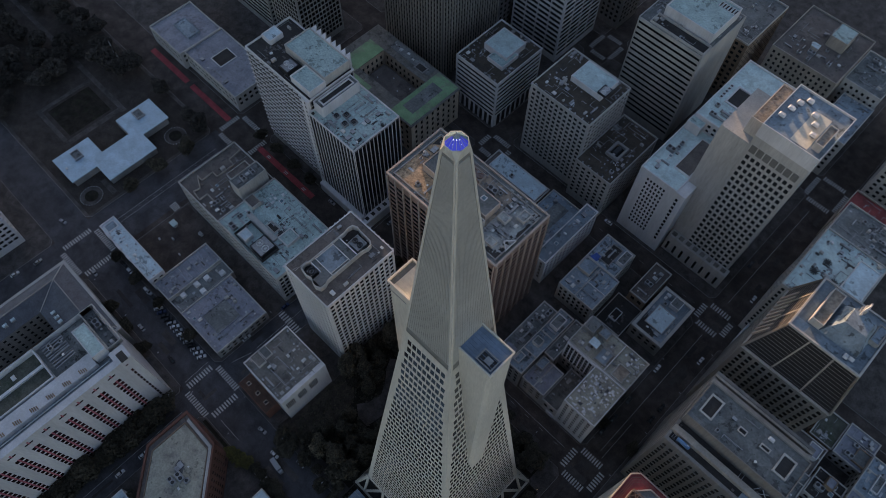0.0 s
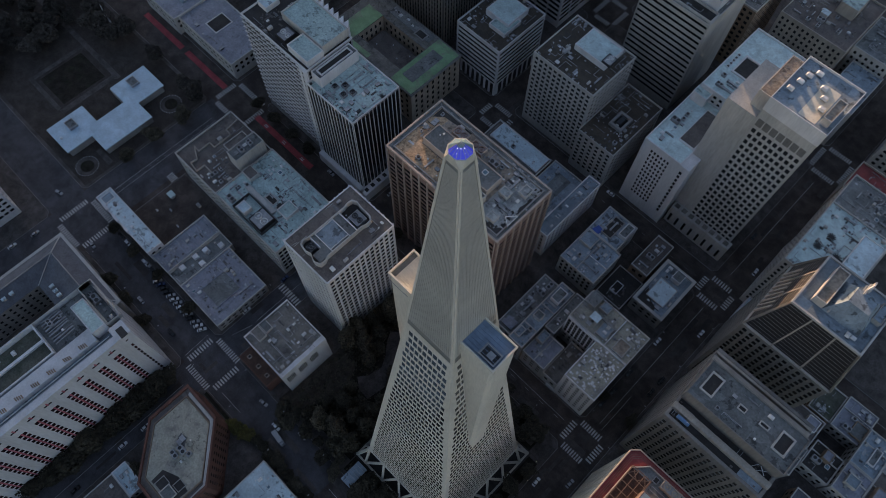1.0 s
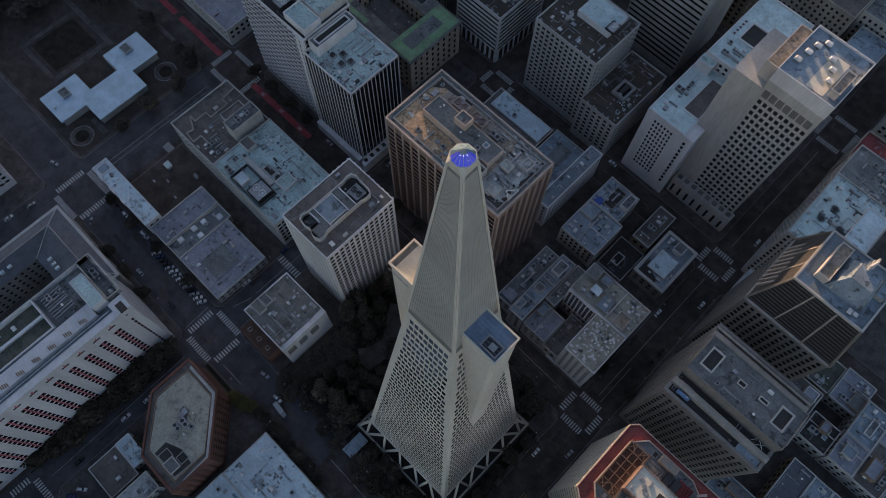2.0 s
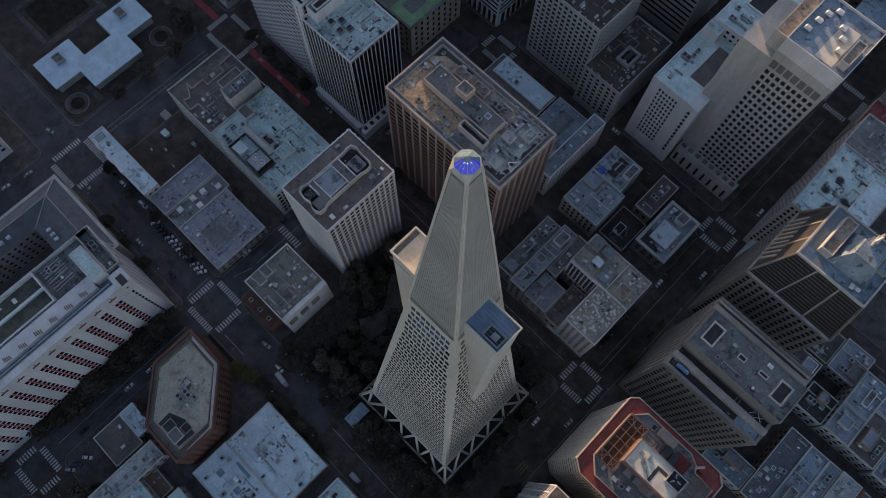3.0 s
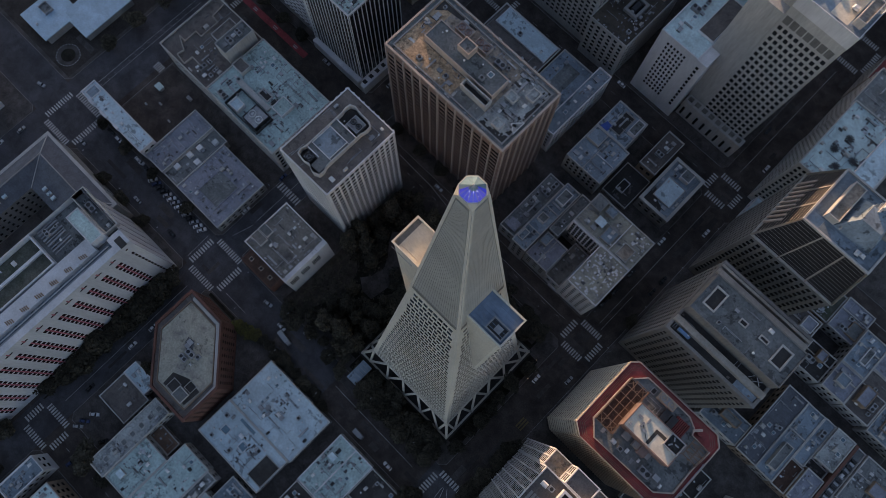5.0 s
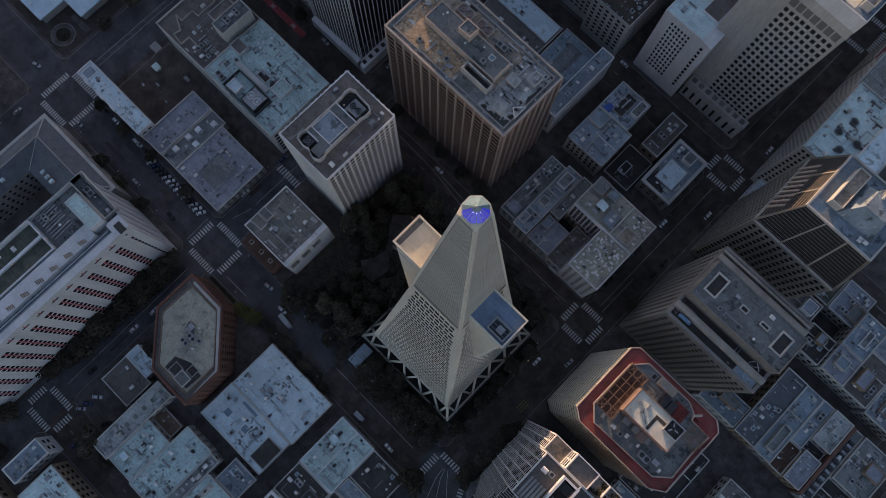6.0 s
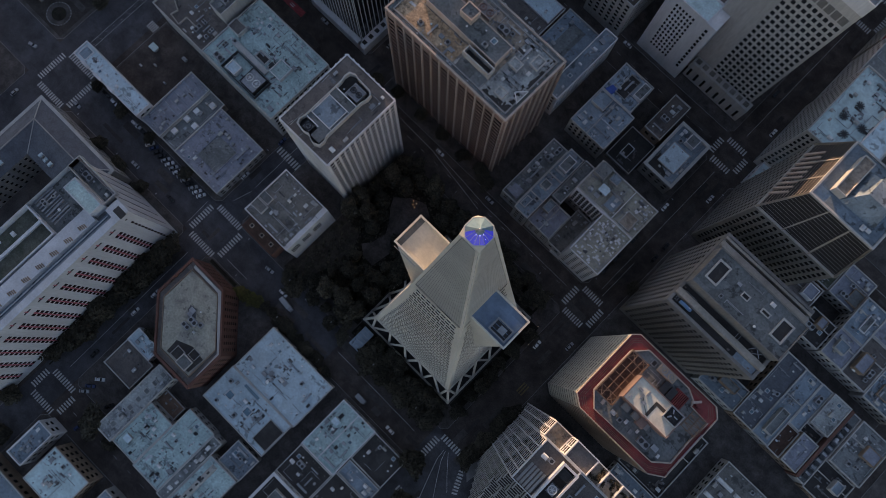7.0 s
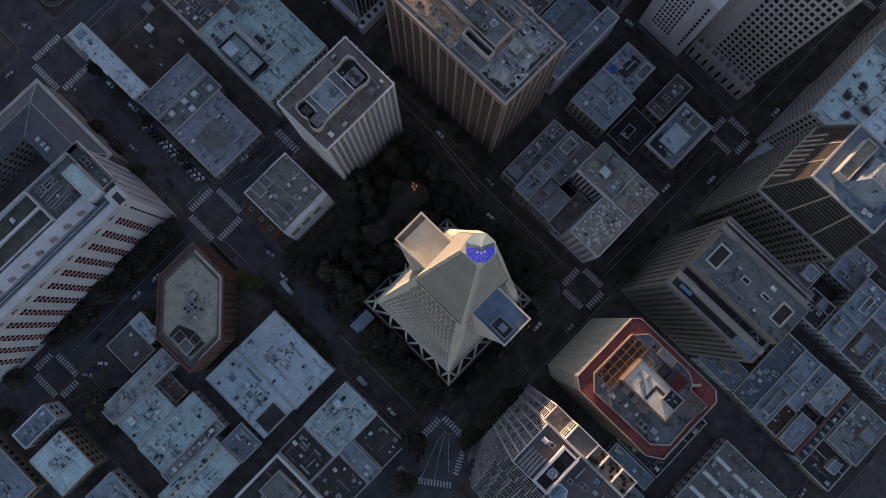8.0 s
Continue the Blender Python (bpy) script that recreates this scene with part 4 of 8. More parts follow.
for x in (-128.5, -122, -115):
    pipe("roof_pipe", [(x, 46.2), (x + 0.5, 49)], 71.15, GALV, "thin pale pipe across the grey roof", 0.15)

# brown tower behind the pyramid
C1 = B("office_tower", "brown concrete office tower with pale vertical piers and weathered roof", -133.2, -69.5, 103.5, 136.8, 76, BROWN, R_TAN, floor_h=3.65, bay=4.6, fw=0.86, fh=0.6, depth=0.9, seen="yX", most=290, cap=BROWN_P, fins=0.6, thin=True, parapet=1.1, thick=0.7, head=3.5)
on(C1, "gutter_wall", Shape().ring(rect(-131, -71.7, 105.7, 134.6), rect(-131, -71.7, 105.7, 134.6, 0.5), 76, 76.7), CONC_G)
ph = house(C1, "penthouse", -123.3, -87, 115.8, 125.2, 76, 80.2, BROWN_P, R_GREY, 0.35, "long rooftop plant house")
house(C1, "penthouse", -109.8, -103.9, 120.2, 125.3, 80.3, 84.2, BROWN_P, R_GREY, 0.5)
on(C1, "trough", Shape().ring(rect(-99.3, -85.8, 111.0, 114.6), rect(-99.3, -85.8, 111.0, 114.6, 0.5), 76, 80.2), CONC, "walled trough on the roof")
on(C1, "trough_floor", Shape().box(-98.7, -86.4, 111.6, 114.0, 76, 77.5), R_DARK)
# fields coloured tan where low sun strikes the roof
on(C1, "sandy_field", Shape().box(-130.4, -100.2, 106.3, 115.4, 75.9, 76.04), SUN_TAN_DECK)
on(C1, "sandy_field", Shape().box(-130.4, -123.8, 115.5, 133.9, 75.9, 76.04), SUN_TAN_DECK)
on(C1, "pale_field", Shape().box(-85.4, -72.4, 106.3, 133.9, 75.9, 76.04), R_ASH)
tar, dice = Shape(), random.Random(51)
for k in range(110):
    if k < 60:
        x, y = dice.uniform(-84, -71.9), 105.9 + abs(dice.gauss(0, 1.3))
    else:
        x, y = -71.9 - abs(dice.gauss(0, 1.2)), dice.uniform(106, 134)
    a, b = dice.uniform(0.25, 0.9), dice.uniform(0.25, 0.9)
    x, y = min(x, -71.8 - a), max(y, 105.8 + b)
    tar.prism([(x - a, y - b * 0.6), (x + a * 0.7, y - b), (x + a, y + b * 0.5), (x - a * 0.5, y + b)], 75.9, 76.08 + 0.001 * k)
on(C1, "torn_felt", tar, R_DARK, "torn black felt along the roof edge", kind="stuff")
on(C1, "pale_field", Shape().box(-99.0, -85.6, 106.3, 110.8, 75.9, 76.04), R_GREY)
for x0, x1, y0, y1 in ((-132.5, -70.2, 104.2, 105.6), (-132.5, -70.2, 134.7, 136.1), (-132.5, -131.1, 105.6, 134.7), (-71.6, -70.2, 105.6, 134.7)):
    on(C1, "gutter", Shape().box(x0, x1, y0, y1, 75.9, 76.05), R_GREY)
for x0, x1, y0, y1 in ((-80.5, -76.4, 108.6, 112.2), (-84.4, -79.8, 120.4, 124.2), (-78.6, -74.6, 126, 131)):
    house(C1, "plant_house", x0, x1, y0, y1, 76, 77.9, CONC, R_ASH, 0.2)
on(C1, "tar_patch", Shape().prism([(-76.5, 105.9), (-72.0, 105.9), (-72.0, 112.5), (-73.6, 109.4), (-74.8, 107.6)], 75.9, 76.07), R_DARK)
on(C1, "tar_patch", Shape().prism([(-72.0, 118.5), (-72.0, 128.0), (-73.2, 125.0), (-74.0, 121.5)], 75.9, 76.07), R_DARK)
on(C1, "tar_patch", Shape().prism([(-130.0, 128.0), (-126.0, 131.5), (-112.0, 133.0), (-112.0, 133.8), (-130.0, 133.8)], 75.9, 76.07), R_DARK)
cooler(-118.0, -111.0, 127.4, 131.8, 76, 2.3, 2, case=BROWN_P, rotor=BROWN)
cooler(-108.2, -101.2, 127.6, 132.0, 76, 2.3, 2, case=BROWN_P, rotor=BROWN)
scatter(-85, -73, 113, 133, 76, "dddvvcvv", [(-84.4, -79.8, 120.4, 124.2), (-78.6, -74.6, 126, 131)])
scatter(-131, -124, 117, 134, 76, "aavvvv")
scatter(-122, -100, 106.5, 114, 76, "aavvvvd")
scatter(-98, -73, 126.5, 134, 76, "Aavvvd")
scatter(-122, -88, 116.2, 124.8, 80.1, "avvvvs", [(-110, -103.7, 120, 125.5)])
tri = [(-74.8, 114.1), (-71.4, 117.7), (-71.4, 111.6), (-74.8, 114.1)]
fr = thing("roof_davit", "white triangular steel frame at a roof corner", "steel frame", (-72.5, 114.5, 76))
for a, b in zip(tri, tri[1:]):
    part("bar", Shape().beam((a[0] + 72.5, a[1] - 114.5, 1.6), (b[0] + 72.5, b[1] - 114.5, 1.6), 0.28), WHITE, fr)
    part("post", Shape().beam((a[0] + 72.5, a[1] - 114.5, 0.0), (a[0] + 72.5, a[1] - 114.5, 1.6), 0.2), WHITE, fr)

# long pale block and its terraced rear half
B1 = B("long_block", "pale long block with a light green-grey roof full of machines", -198, -152.5, 46.2, 82, 25, CONC, R_PALE, floor_h=3.6, bay=2.7, fw=0.72, fh=0.62, depth=0.7, seen="Xy", most=140, sill=3, head=0.8, parapet=0.9)
house(B1, "plant_house", -197.3, -190.4, 62.5, 67.8, 25, 27.5, CONC, R_BROWN)
house(B1, "plant_house", -183.6, -178, 48.4, 53.2, 25, 28, CONC_W, R_WHITE)
house(B1, "plant_house", -168.8, -161.9, 61.1, 68.7, 25, 27.2, CONC_W, R_PALE)
well(B1, -179.5, -172.8, 61.4, 65.4, 25)
well(B1, -171.6, -169.2, 61.4, 65.4, 25)
on(B1, "roof_ridge", Shape().box(-190.4, -169.3, 58.2, 60.8, 25, 26.4), CONC)
cooler(-174.4, -165.8, 48.4, 57.0, 25, 3.2, 2)
on(B1, "screen_wall", Shape().ring(rect(-186, -164.5, 47.4, 57.6), rect(-186, -164.5, 47.4, 57.6, 0.3), 25, 27.0), DARKMET)
scatter(-197, -153.5, 69.5, 81.2, 25, "vvvvaasvvvdv")
scatter(-197, -184, 47, 62, 25, "AAaavvdd")
scatter(-164, -153.5, 47, 60.5, 25, "vvvaavv")
B2 = B("long_block", "pale block with a brown paved roof and zigzag beige planter walls", -231.8, -198.1, 46.2, 82, 23, CONC, R_BROWN, floor_h=3.8, bay=3.2, fw=0.6, fh=0.5, seen="y", most=40, sill=3)
zig = [(-228.2, 55.6), (-224.2, 55.5), (-224.4, 62.4), (-220.6, 62.4), (-220.6, 72.8), (-224.6, 73.2), (-225.6, 81)]
for a, b in zip(zig, zig[1:]):
    on(B2, "planter_wall", Shape().beam((*a, 23.4), (*b, 23.4), 0.55, 0.9), STONE)
zig = [(-228, 55.4), (-221, 51.9), (-221.8, 48.4), (-215.7, 47.6), (-215.5, 52.5), (-209, 52.3)]
for a, b in zip(zig, zig[1:]):
    on(B2, "planter_wall", Shape().beam((*a, 23.4), (*b, 23.4), 0.55, 0.9), STONE)
house(B2, "plant_house", -207.6, -200, 63, 80, 23, 32.5, CONC, R_GREY, 0.8, "tall blank plant house")
house(B2, "plant_house", -217, -208, 66, 78, 23, 25.5, CONC, R_BROWN)
scatter(-207, -200.6, 64, 79, 32.3, "AAaavv")
scatter(-213, -199, 47.5, 61.5, 23, "AAAaaaddvv")
scatter(-219, -209, 53, 65, 23, "aavvs")

# low buildings across the street
G1 = B("low_building", "low commercial building with a flat blue-grey roof and stepped parapet", -180.5, -151.5, 4.8, 34.6, 7, CONC_G, R_LILAC, seen="X", most=20, sill=0.8, parapet=0.7)
house(G1, "raised_roof", -172, -159, 11, 25, 7, 7.5, R_LILAC, R_GREY, 0.12)
scatter(-180, -152, 5, 34, 7.0, "vvvsadvvv", [(-172, -159, 11, 25)])
G2 = B("low_building", "low building with a ribbed blue-grey metal roof", -203.5, -190.5, 4.6, 36.8, 7, CONC_G, R_LILAC, seen="Xy", most=20, sill=0.8, parapet=0.9)
for k in range(9):
    on(G2, "rib", Shape().box(-203, -191, 7.5 + k * 3.3, 7.8 + k * 3.3, 7, 7.3), R_BLUE)
G3 = B("low_building", "low building with a dark roof and four white machine covers", -190.3, -180.7, 4.8, 36.8, 6, CONC_G, R_GREY, most=10, sill=0.8)
for x, y in ((-188.2, 19.7), (-188.0, 11.5), (-183.0, 19.8), (-187.6, 25.4), (-184.4, 32.5)):
    hood = thing("roof_hood", "square white sheet-metal hood on a dark roof", "vent hood", (x, y, 6), group="roof hoods")
    part("hood", Shape().prism(rect(-1.5, 1.5, -1.5, 1.5), 0.4, 1.5, rect(-1.2, 1.2, -1.2, 1.2)), WHITE, hood)
    part("curb", Shape().box(-1.3, 1.3, -1.3, 1.3, 0, 0.4), GALV, hood)
G4 = B("narrow_building", "narrow building with a stained white roof at a street corner", -248, -204, 3.8, 12.4, 10, CONC_W, R_WHITE, seen="y", most=30, sill=1.5, bay=3)
for x, w in ((-240, 2.0), (-231, 2.4), (-222, 1.6)):
    on(G4, "parapet_step", Shape().box(x - w, x + w, 3.3, 4.6, 9.5, 11.4), CONC_W)
well(G4, -246.8, -241.5, 5, 11, 10, CONC_W, R_BLUE, 0.4)
scatter(-240, -205, 4.5, 12, 10, "vvavs")
H1 = B("office_building", "low office building with a white wall of slit windows", -131.5, -105, 10.0, 35.2, 24, CONC_W, R_DUN, bay=3.6, fw=0.4, fh=0.55, seen="y", faces="yYx", most=60, sill=8, head=1.6, floor_h=3.4, edge=1.5)
for y in (13.6, 20.2, 26.8):
    for k in range(6):
        on(H1, "window", Shape().box(-105.06, -104.94, y - 2.1 + k * 0.76, y - 1.68 + k * 0.76, 13.0, 19.8), GLASS)
on(H1, "wall_step", Shape().box(-107.4, -104.9, 29.6, 35.3, 22.5, 24.9), CONC_W)
on(H1, "roof_edge", Shape().box(-107.2, -105.3, 10.4, 29.4, 23.9, 24.3), CONC_W)
house(H1, "plant_house", -131.2, -124.5, 13.5, 17.8, 24, 25.4, CONC, R_DUN)
house(H1, "plant_house", -131.2, -125.5, 18.2, 22, 24, 25.2, CONC, R_GREY)
scatter(-124, -108, 11, 35, 24, "vvvvaavavvvd")
on(H1, "rear_wing", Shape().box(-132, -112, 2.8, 9.9, 0.15, 9), BRICK)
on(H1, "rear_wing_roof", Shape().box(-131.6, -112.4, 3.2, 9.5, 9, 9.1), PIT)
for x in (-128.5, -122, -116):
    on(H1, "roof_hatch", Shape().ring(rect(x - 0.9, x + 0.9, 5.4, 7.2), rect(x - 0.9, x + 0.9, 5.4, 7.2, 0.2), 9.1, 9.5), BROWN_P)
    on(H1, "hatch_glass", Shape().box(x - 0.7, x + 0.7, 5.6, 7.0, 9.1, 9.3), GLASS)

# dark finned tower and the saw-toothed tower beside it
D1 = B("office_tower", "dark glass tower with thin white vertical fins and pale roof", -189.3, -158, 105.5, 134.2, 64, DARKMET, R_PALE, floor_h=58, bay=2.4, fw=0.9, fh=0.98, depth=0.45, seen="yX", most=80, fins=0.34, cap=CONC_W, sill=4, head=0.8, edge=0.3)
on(D1, "podium", Shape().box(-190.5, -156.5, 102.6, 105.4, 0.15, 7), CONC_W)
on(D1, "podium", Shape().box(-157.9, -153.6, 102.6, 134, 0.15, 7), CONC_W)
for k in range(7):
    well(D1, -157.2, -154.4, 104 + k * 4.2, 106.6 + k * 4.2, 7, CONC_W, R_DARK, 0.3, 0.2)
house(D1, "plant_house", -188.9, -182.6, 109, 132, 64, 70, CONC_W, R_GREY, 0.6)
well(D1, -187.8, -183.8, 111, 130, 69.8, CONC_W, R_DARK, 0.5, 0.8)
for x, y in ((-178.6, 113.5), (-175.8, 117.2), (-172.5, 113.2), (-170.4, 117.0)):
    cooler(x - 1.4, x + 1.4, y - 1.4, y + 1.4, 64, 1.4, 1, case=GALV, rotor=DARKMET)
scatter(-181, -159, 107, 133, 64, "ccccpppdvvvvcd", [(-180.2, -169, 111.5, 119)])
D2 = B("saw_toothed_tower", "tower with pale zigzag sunshades and a dark roof", -237.5, -190, 107.6, 135.2, 70, CONC_G, R_DARK, floor_h=3.25, bay=2.35, fw=0.94, fh=0.8, seen="yX", most=200, cap=CONC_W, sill=4, category="skyscraper")
for k in range(20):
    z = 6.95 + k * 3.27
    saw = []
    for j in range(13):
        x = -237.4 + j * 3.65
        saw += [(x, 106.75), (x + 2.9, 107.5)]
    on(D2, "sunshade", Shape().prism(saw + [(-190, 107.55), (-237.4, 107.55)], z, z + 0.42), CONC_W)
on(D2, "end_wall", Shape().box(-194.6, -189.6, 106.4, 107.55, 0.15, 70.6), CONC_W, "blank white end strip with small slits")
for k in range(20):
    on(D2, "slit", Shape().box(-192.4, -191.8, 106.32, 106.42, 7.2 + k * 3.2, 8.6 + k * 3.2), GLASS)
house(D2, "plant_house", -221, -192, 119.5, 135, 70, 75, CONC, R_PALE, 0.5)
for j in range(8):
    on(D2, "saw_tooth", Shape().prism([(-220 + j * 3.5, 135.3), (-216.6 + j * 3.5, 135.3), (-220 + j * 3.5, 138.6)], 60, 75.4), CONC_W)
house(D2, "plant_house", -205, -191, 109.5, 119, 70, 74, CONC_W, R_PALE, 0.6)
cooler(-215, -208.5, 110.5, 117.5, 70, 3.0, 2)
house(D2, "plant_house", -236, -229.5, 117, 125, 70, 73, CONC_W, R_WHITE, 0.2)
scatter(-228, -222, 109, 133, 70, "avv")

# green-roofed stone building round a court
E1 = thing("government_building", "stone building with green copper roof round a courtyard", "building", (-204.5, 172, 0))
ex0, ex1, ey0, ey1, eh = -237, -172, 154, 190.5, 26
cx0, cx1, cy0, cy1 = -221, -188, 161.5, 180
ws, cw, pn = Shape(), Shape(), []
w_, d_ = (ex1 - ex0), (ey1 - ey0)
for o, u, wd in (((ex0, ey0), (1, 0), w_), ((ex1, ey0), (0, 1), d_), ((ex1, ey1), (-1, 0), w_), ((ex0, ey1), (0, -1), d_)):
    facade(ws, pn, (*o, 0), (*u, 0), (0, 0, 1), wd, eh, round(wd / 4.4), 5, 0.34, 0.55, 0.5, 1.5, 2.0, 1.6)
for o, u, wd in (((cx1, cy0), (-1, 0), cx1 - cx0), ((cx1, cy1), (0, -1), cy1 - cy0), ((cx0, cy1), (1, 0), cx1 - cx0), ((cx0, cy0), (0, 1), cy1 - cy0)):
    facade(cw, pn, (*o, 0), (*u, 0), (0, 0, 1), wd, eh, round(wd / 3.6), 5, 0.4, 0.55, 0.4, 0.8, 2.0, 1.6)
on(E1, "wall", ws, COURT)
on(E1, "court_wall", cw, COURT, "cream courtyard walls")
for m, w, h in pn[:60]:
    on(E1, "window", Shape(), GLASS).data = pane_mesh(w, h, GLASS)
    E1.children[-1].matrix_basis = Matrix.Translation(-E1.location) @ m
rest = Shape()
for m, w, h in pn[60:]:
    rest.poly(*(m @ Vector(p) for p in ((-w / 2, -h / 2, 0), (w / 2, -h / 2, 0), (w / 2, h / 2, 0), (-w / 2, h / 2, 0))))
on(E1, "window_rest", rest, GLASS, kind="stuff")
on(E1, "roof", Shape().ring(rect(ex0, ex1, ey0, ey1, -0.8), rect(cx0, cx1, cy0, cy1), eh - 0.3, eh), R_DUN)
for x0, x1, y0, y1 in ((-232.4, -221.2, 156.0, 180.2), (-187.6, -172.4, 154.2, 190.2), (-220.8, -206.0, 154.2, 157.0)):
    on(E1, "copper_roof", Shape().box(x0, x1, y0, y1, eh, eh + 0.25), COPPER)
for x0, x1, y0, y1 in ((-184.8, -177, 160, 183), (-220.6, -190, 184.4, 190.0)):
    on(E1, "roof_flat", Shape().box(x0, x1, y0, y1, eh, eh + 0.35), R_GREY)
on(E1, "court_roof", Shape().box(-219, -192, 164.5, 178, 0.1, 18), R_BROWN)
for x, y in ((-214, 168), (-207, 174), (-199, 169), (-195, 175)):
    put("v", x, y, 18.0)
on(E1, "cornice", Shape().ring(rect(ex0, ex1, ey0, ey1, -0.9), rect(ex0, ex1, ey0, ey1, 0.2), eh - 0.9, eh - 0.3), STONE)
well(E1, -200, -193, 183, 188, eh + 0.35, CONC_G)
scatter(-220, -190.4, 184.6, 189.6, eh + 0.35, "avvva", [(-201, -192, 182, 189)])

# blocks beyond the cross street
F1 = B("office_block", "white banded office block with a dark roof and pale plant houses", -183.3, -152.9, 199.8, 236.3, 36, CONC_W, R_TARB, floor_h=3.5, bay=28.5, fw=0.97, fh=0.42, depth=0.5, seen="yX", most=60, sill=9, edge=0.6)
house(F1, "plant_house", -176, -160, 214, 230, 36, 40, CONC_W, R_MINT)
house(F1, "plant_house", -169, -158, 209, 222, 36, 38.5, CONC_W, R_PALE)
for k in range(9):
    on(F1, "column", Shape().box(-153.2, -152.6, 201 + k * 4.2, 202.2 + k * 4.2, 0.15, 9.2), CONC_W)
    on(F1, "column", Shape().box(-183 + k * 3.6, -181.8 + k * 3.6, 199.4, 200, 0.15, 9.2), CONC_W)
# black panels on the blank wall stand for the arcade's shaded gaps
for k in range(8):
    on(F1, "arcade_gap", Shape().box(-152.93, -152.78, 202.4 + k * 4.2, 205.0 + k * 4.2, 0.3, 8.6), LOUVRE)
    on(F1, "arcade_gap", Shape().box(-181.6 + k * 3.6, -179.6 + k * 3.6, 199.72, 199.86, 0.3, 8.6), LOUVRE)
scatter(-182, -170, 201, 212, 36, "av")
O1 = B("hotel_block", "grey concrete hotel block with a regular grid of recessed windows", -132.4, -95, 200.4, 233.3, 54, CONC, R_TARB, floor_h=3.3, bay=3.1, fw=0.6, fh=0.55, depth=0.9, seen="yX", most=250, sill=5)
house(O1, "plant_house", -120, -101, 216, 230, 54, 57.5, CONC_W, R_MINT)
cooler(-104, -99, 216.5, 222.5, 57.4, 1.6, 2, "y")
scatter(-131, -97, 201.5, 214, 54, "avvvd")
O2 = B("hotel_annex", "lower grey annex with a black roof and one skylight", -94.8, -72.5, 196, 236, 31, CONC, R_TARB, floor_h=3.3, bay=3.4, fw=0.5, fh=0.5, seen="yX", most=100, sill=5)
on(O2, "skylight_frame", Shape().ring(rect(-86.3, -78.6, 209.4, 219.4), rect(-86.3, -78.6, 209.4, 219.4, 1.3), 31, 33), CONC_G)
on(O2, "skylight_glass", Shape().prism(rect(-85, -79.9, 210.7, 218.1), 31, 33.2, rect(-83.6, -81.3, 212, 216.8)), GLASS)
scatter(-80, -73, 198, 209, 31, "aav")
Z1 = B("office_tower", "pale tower with continuous dark horizontal window bands", -116, -77.5, 261.5, 300, 68, CONC, R_GREY, floor_h=3.65, bay=37, fw=0.985, fh=0.42, depth=0.8, seen="y", faces="yx", most=40, sill=5, edge=0.4, parapet=0.4)
house(Z1, "plant_house", -108, -80, 271, 296, 68, 74, CONC_W, R_PALE, 0.8)
on(Z1, "roof_slot", Shape().box(-109.5, -78.5, 263.2, 269.4, 68, 68.15), R_DARK)
on(Z1, "roof_frame", Shape().ring(rect(-110, -78, 262.6, 270), rect(-110, -78, 262.6, 270, 0.5), 68, 69.4), CONC)
for k in range(6):
    well(Z1, -90 + k * 1.7, -88.7 + k * 1.7, 290, 294, 73.8, CONC_W, R_DARK, 0.2, 0.3)
Q1 = B("office_block", "white office slab with small windows and a pale roof terrace", -63.4, -43, 201, 239, 52, CONC_W, R_MINT, floor_h=3.3, bay=1.9, fw=0.52, fh=0.6, seen="yX", most=130, sill=9, head=3, edge=4.6, plain_roof=True)
on(Q1, "corner_bay", Shape().box(-42.98, -38.0, 201, 210.1, 0.15, 52.3), CONC_W)
for k in range(12):
    on(Q1, "window", Shape().box(-41.9, -40.6, 200.93, 201.02, 10 + k * 3.3, 11.9 + k * 3.3), GLASS)
house(Q1, "raised_roof", -52, -43.6, 211.5, 234, 52, 53.2, CONC_W, R_BROWN, 0.2)
house(Q1, "plant_house", -62.5, -55, 234, 239, 52, 58, CONC_W, R_PALE)
scatter(-62.5, -53, 202, 233, 52, "aaavvvvdAs")
Q2 = B("office_block", "pale block with a white roof and a square light well", -62, -35, 239.2, 286, 59, CONC_W, R_MINT, floor_h=3.4, bay=3, seen="X", most=20, plain_roof=True)
well(Q2, -56.4, -46.0, 255, 268, 59, CONC_W, R_DARK, 0.8, 0.8)
for k in range(5):
    well(Q2, -60.0, -58.4, 256 + k * 2.3, 257.6 + k * 2.3, 59, CONC_W, R_DARK, 0.2, 0.2)
scatter(-61, -46, 241, 254, 59, "AaadddvA")
Q3 = B("office_tower", "tall pale tower with a dense grid of dark square windows", -29.0, -4.2, 210.2, 237.6, 101, CONC, R_WHITE, floor_h=4.15, bay=2.6, fw=0.64, fh=0.62, depth=0.7, seen="yX", most=300, sill=8, head=11.0, edge=0.8)
on(Q3, "stair_wing", Shape().box(-42.8, -29.06, 210.2, 237.6, 0.15, 95), CONC, "blank pale side wing")
# dark slabs on the flat wall take the shade of deep openings
for k in range(7):
    x = -27.9 + k * 3.25
    on(Q3, "loggia", Shape().box(x, x + 2.7, 210.05, 210.3, 91.2, 95.6), CONC_D, "dark slab painted as a shaded opening under the crown")
house(Q3, "crown", -29.0, -4.0, 210.0, 237.8, 101, 108, CONC_W, R_BLUE, 0.9, "blank pale crown block")
house(Q3, "crown", -34.6, -29.2, 214, 237.8, 95, 104, CONC, R_TAN, 0.5)
for x, y in ((-25, 224.6), (-24, 229.5), (-21.5, 233), (-26, 219), (-14, 224), (-12, 219), (-16.5, 228)):
    put("w", x, y, 107.85, 0, 1.5)
house(Q3, "plant_house", -9.6, -6.0, 213.6, 225.2, 107.8, 111.5, CONC, R_TAN)
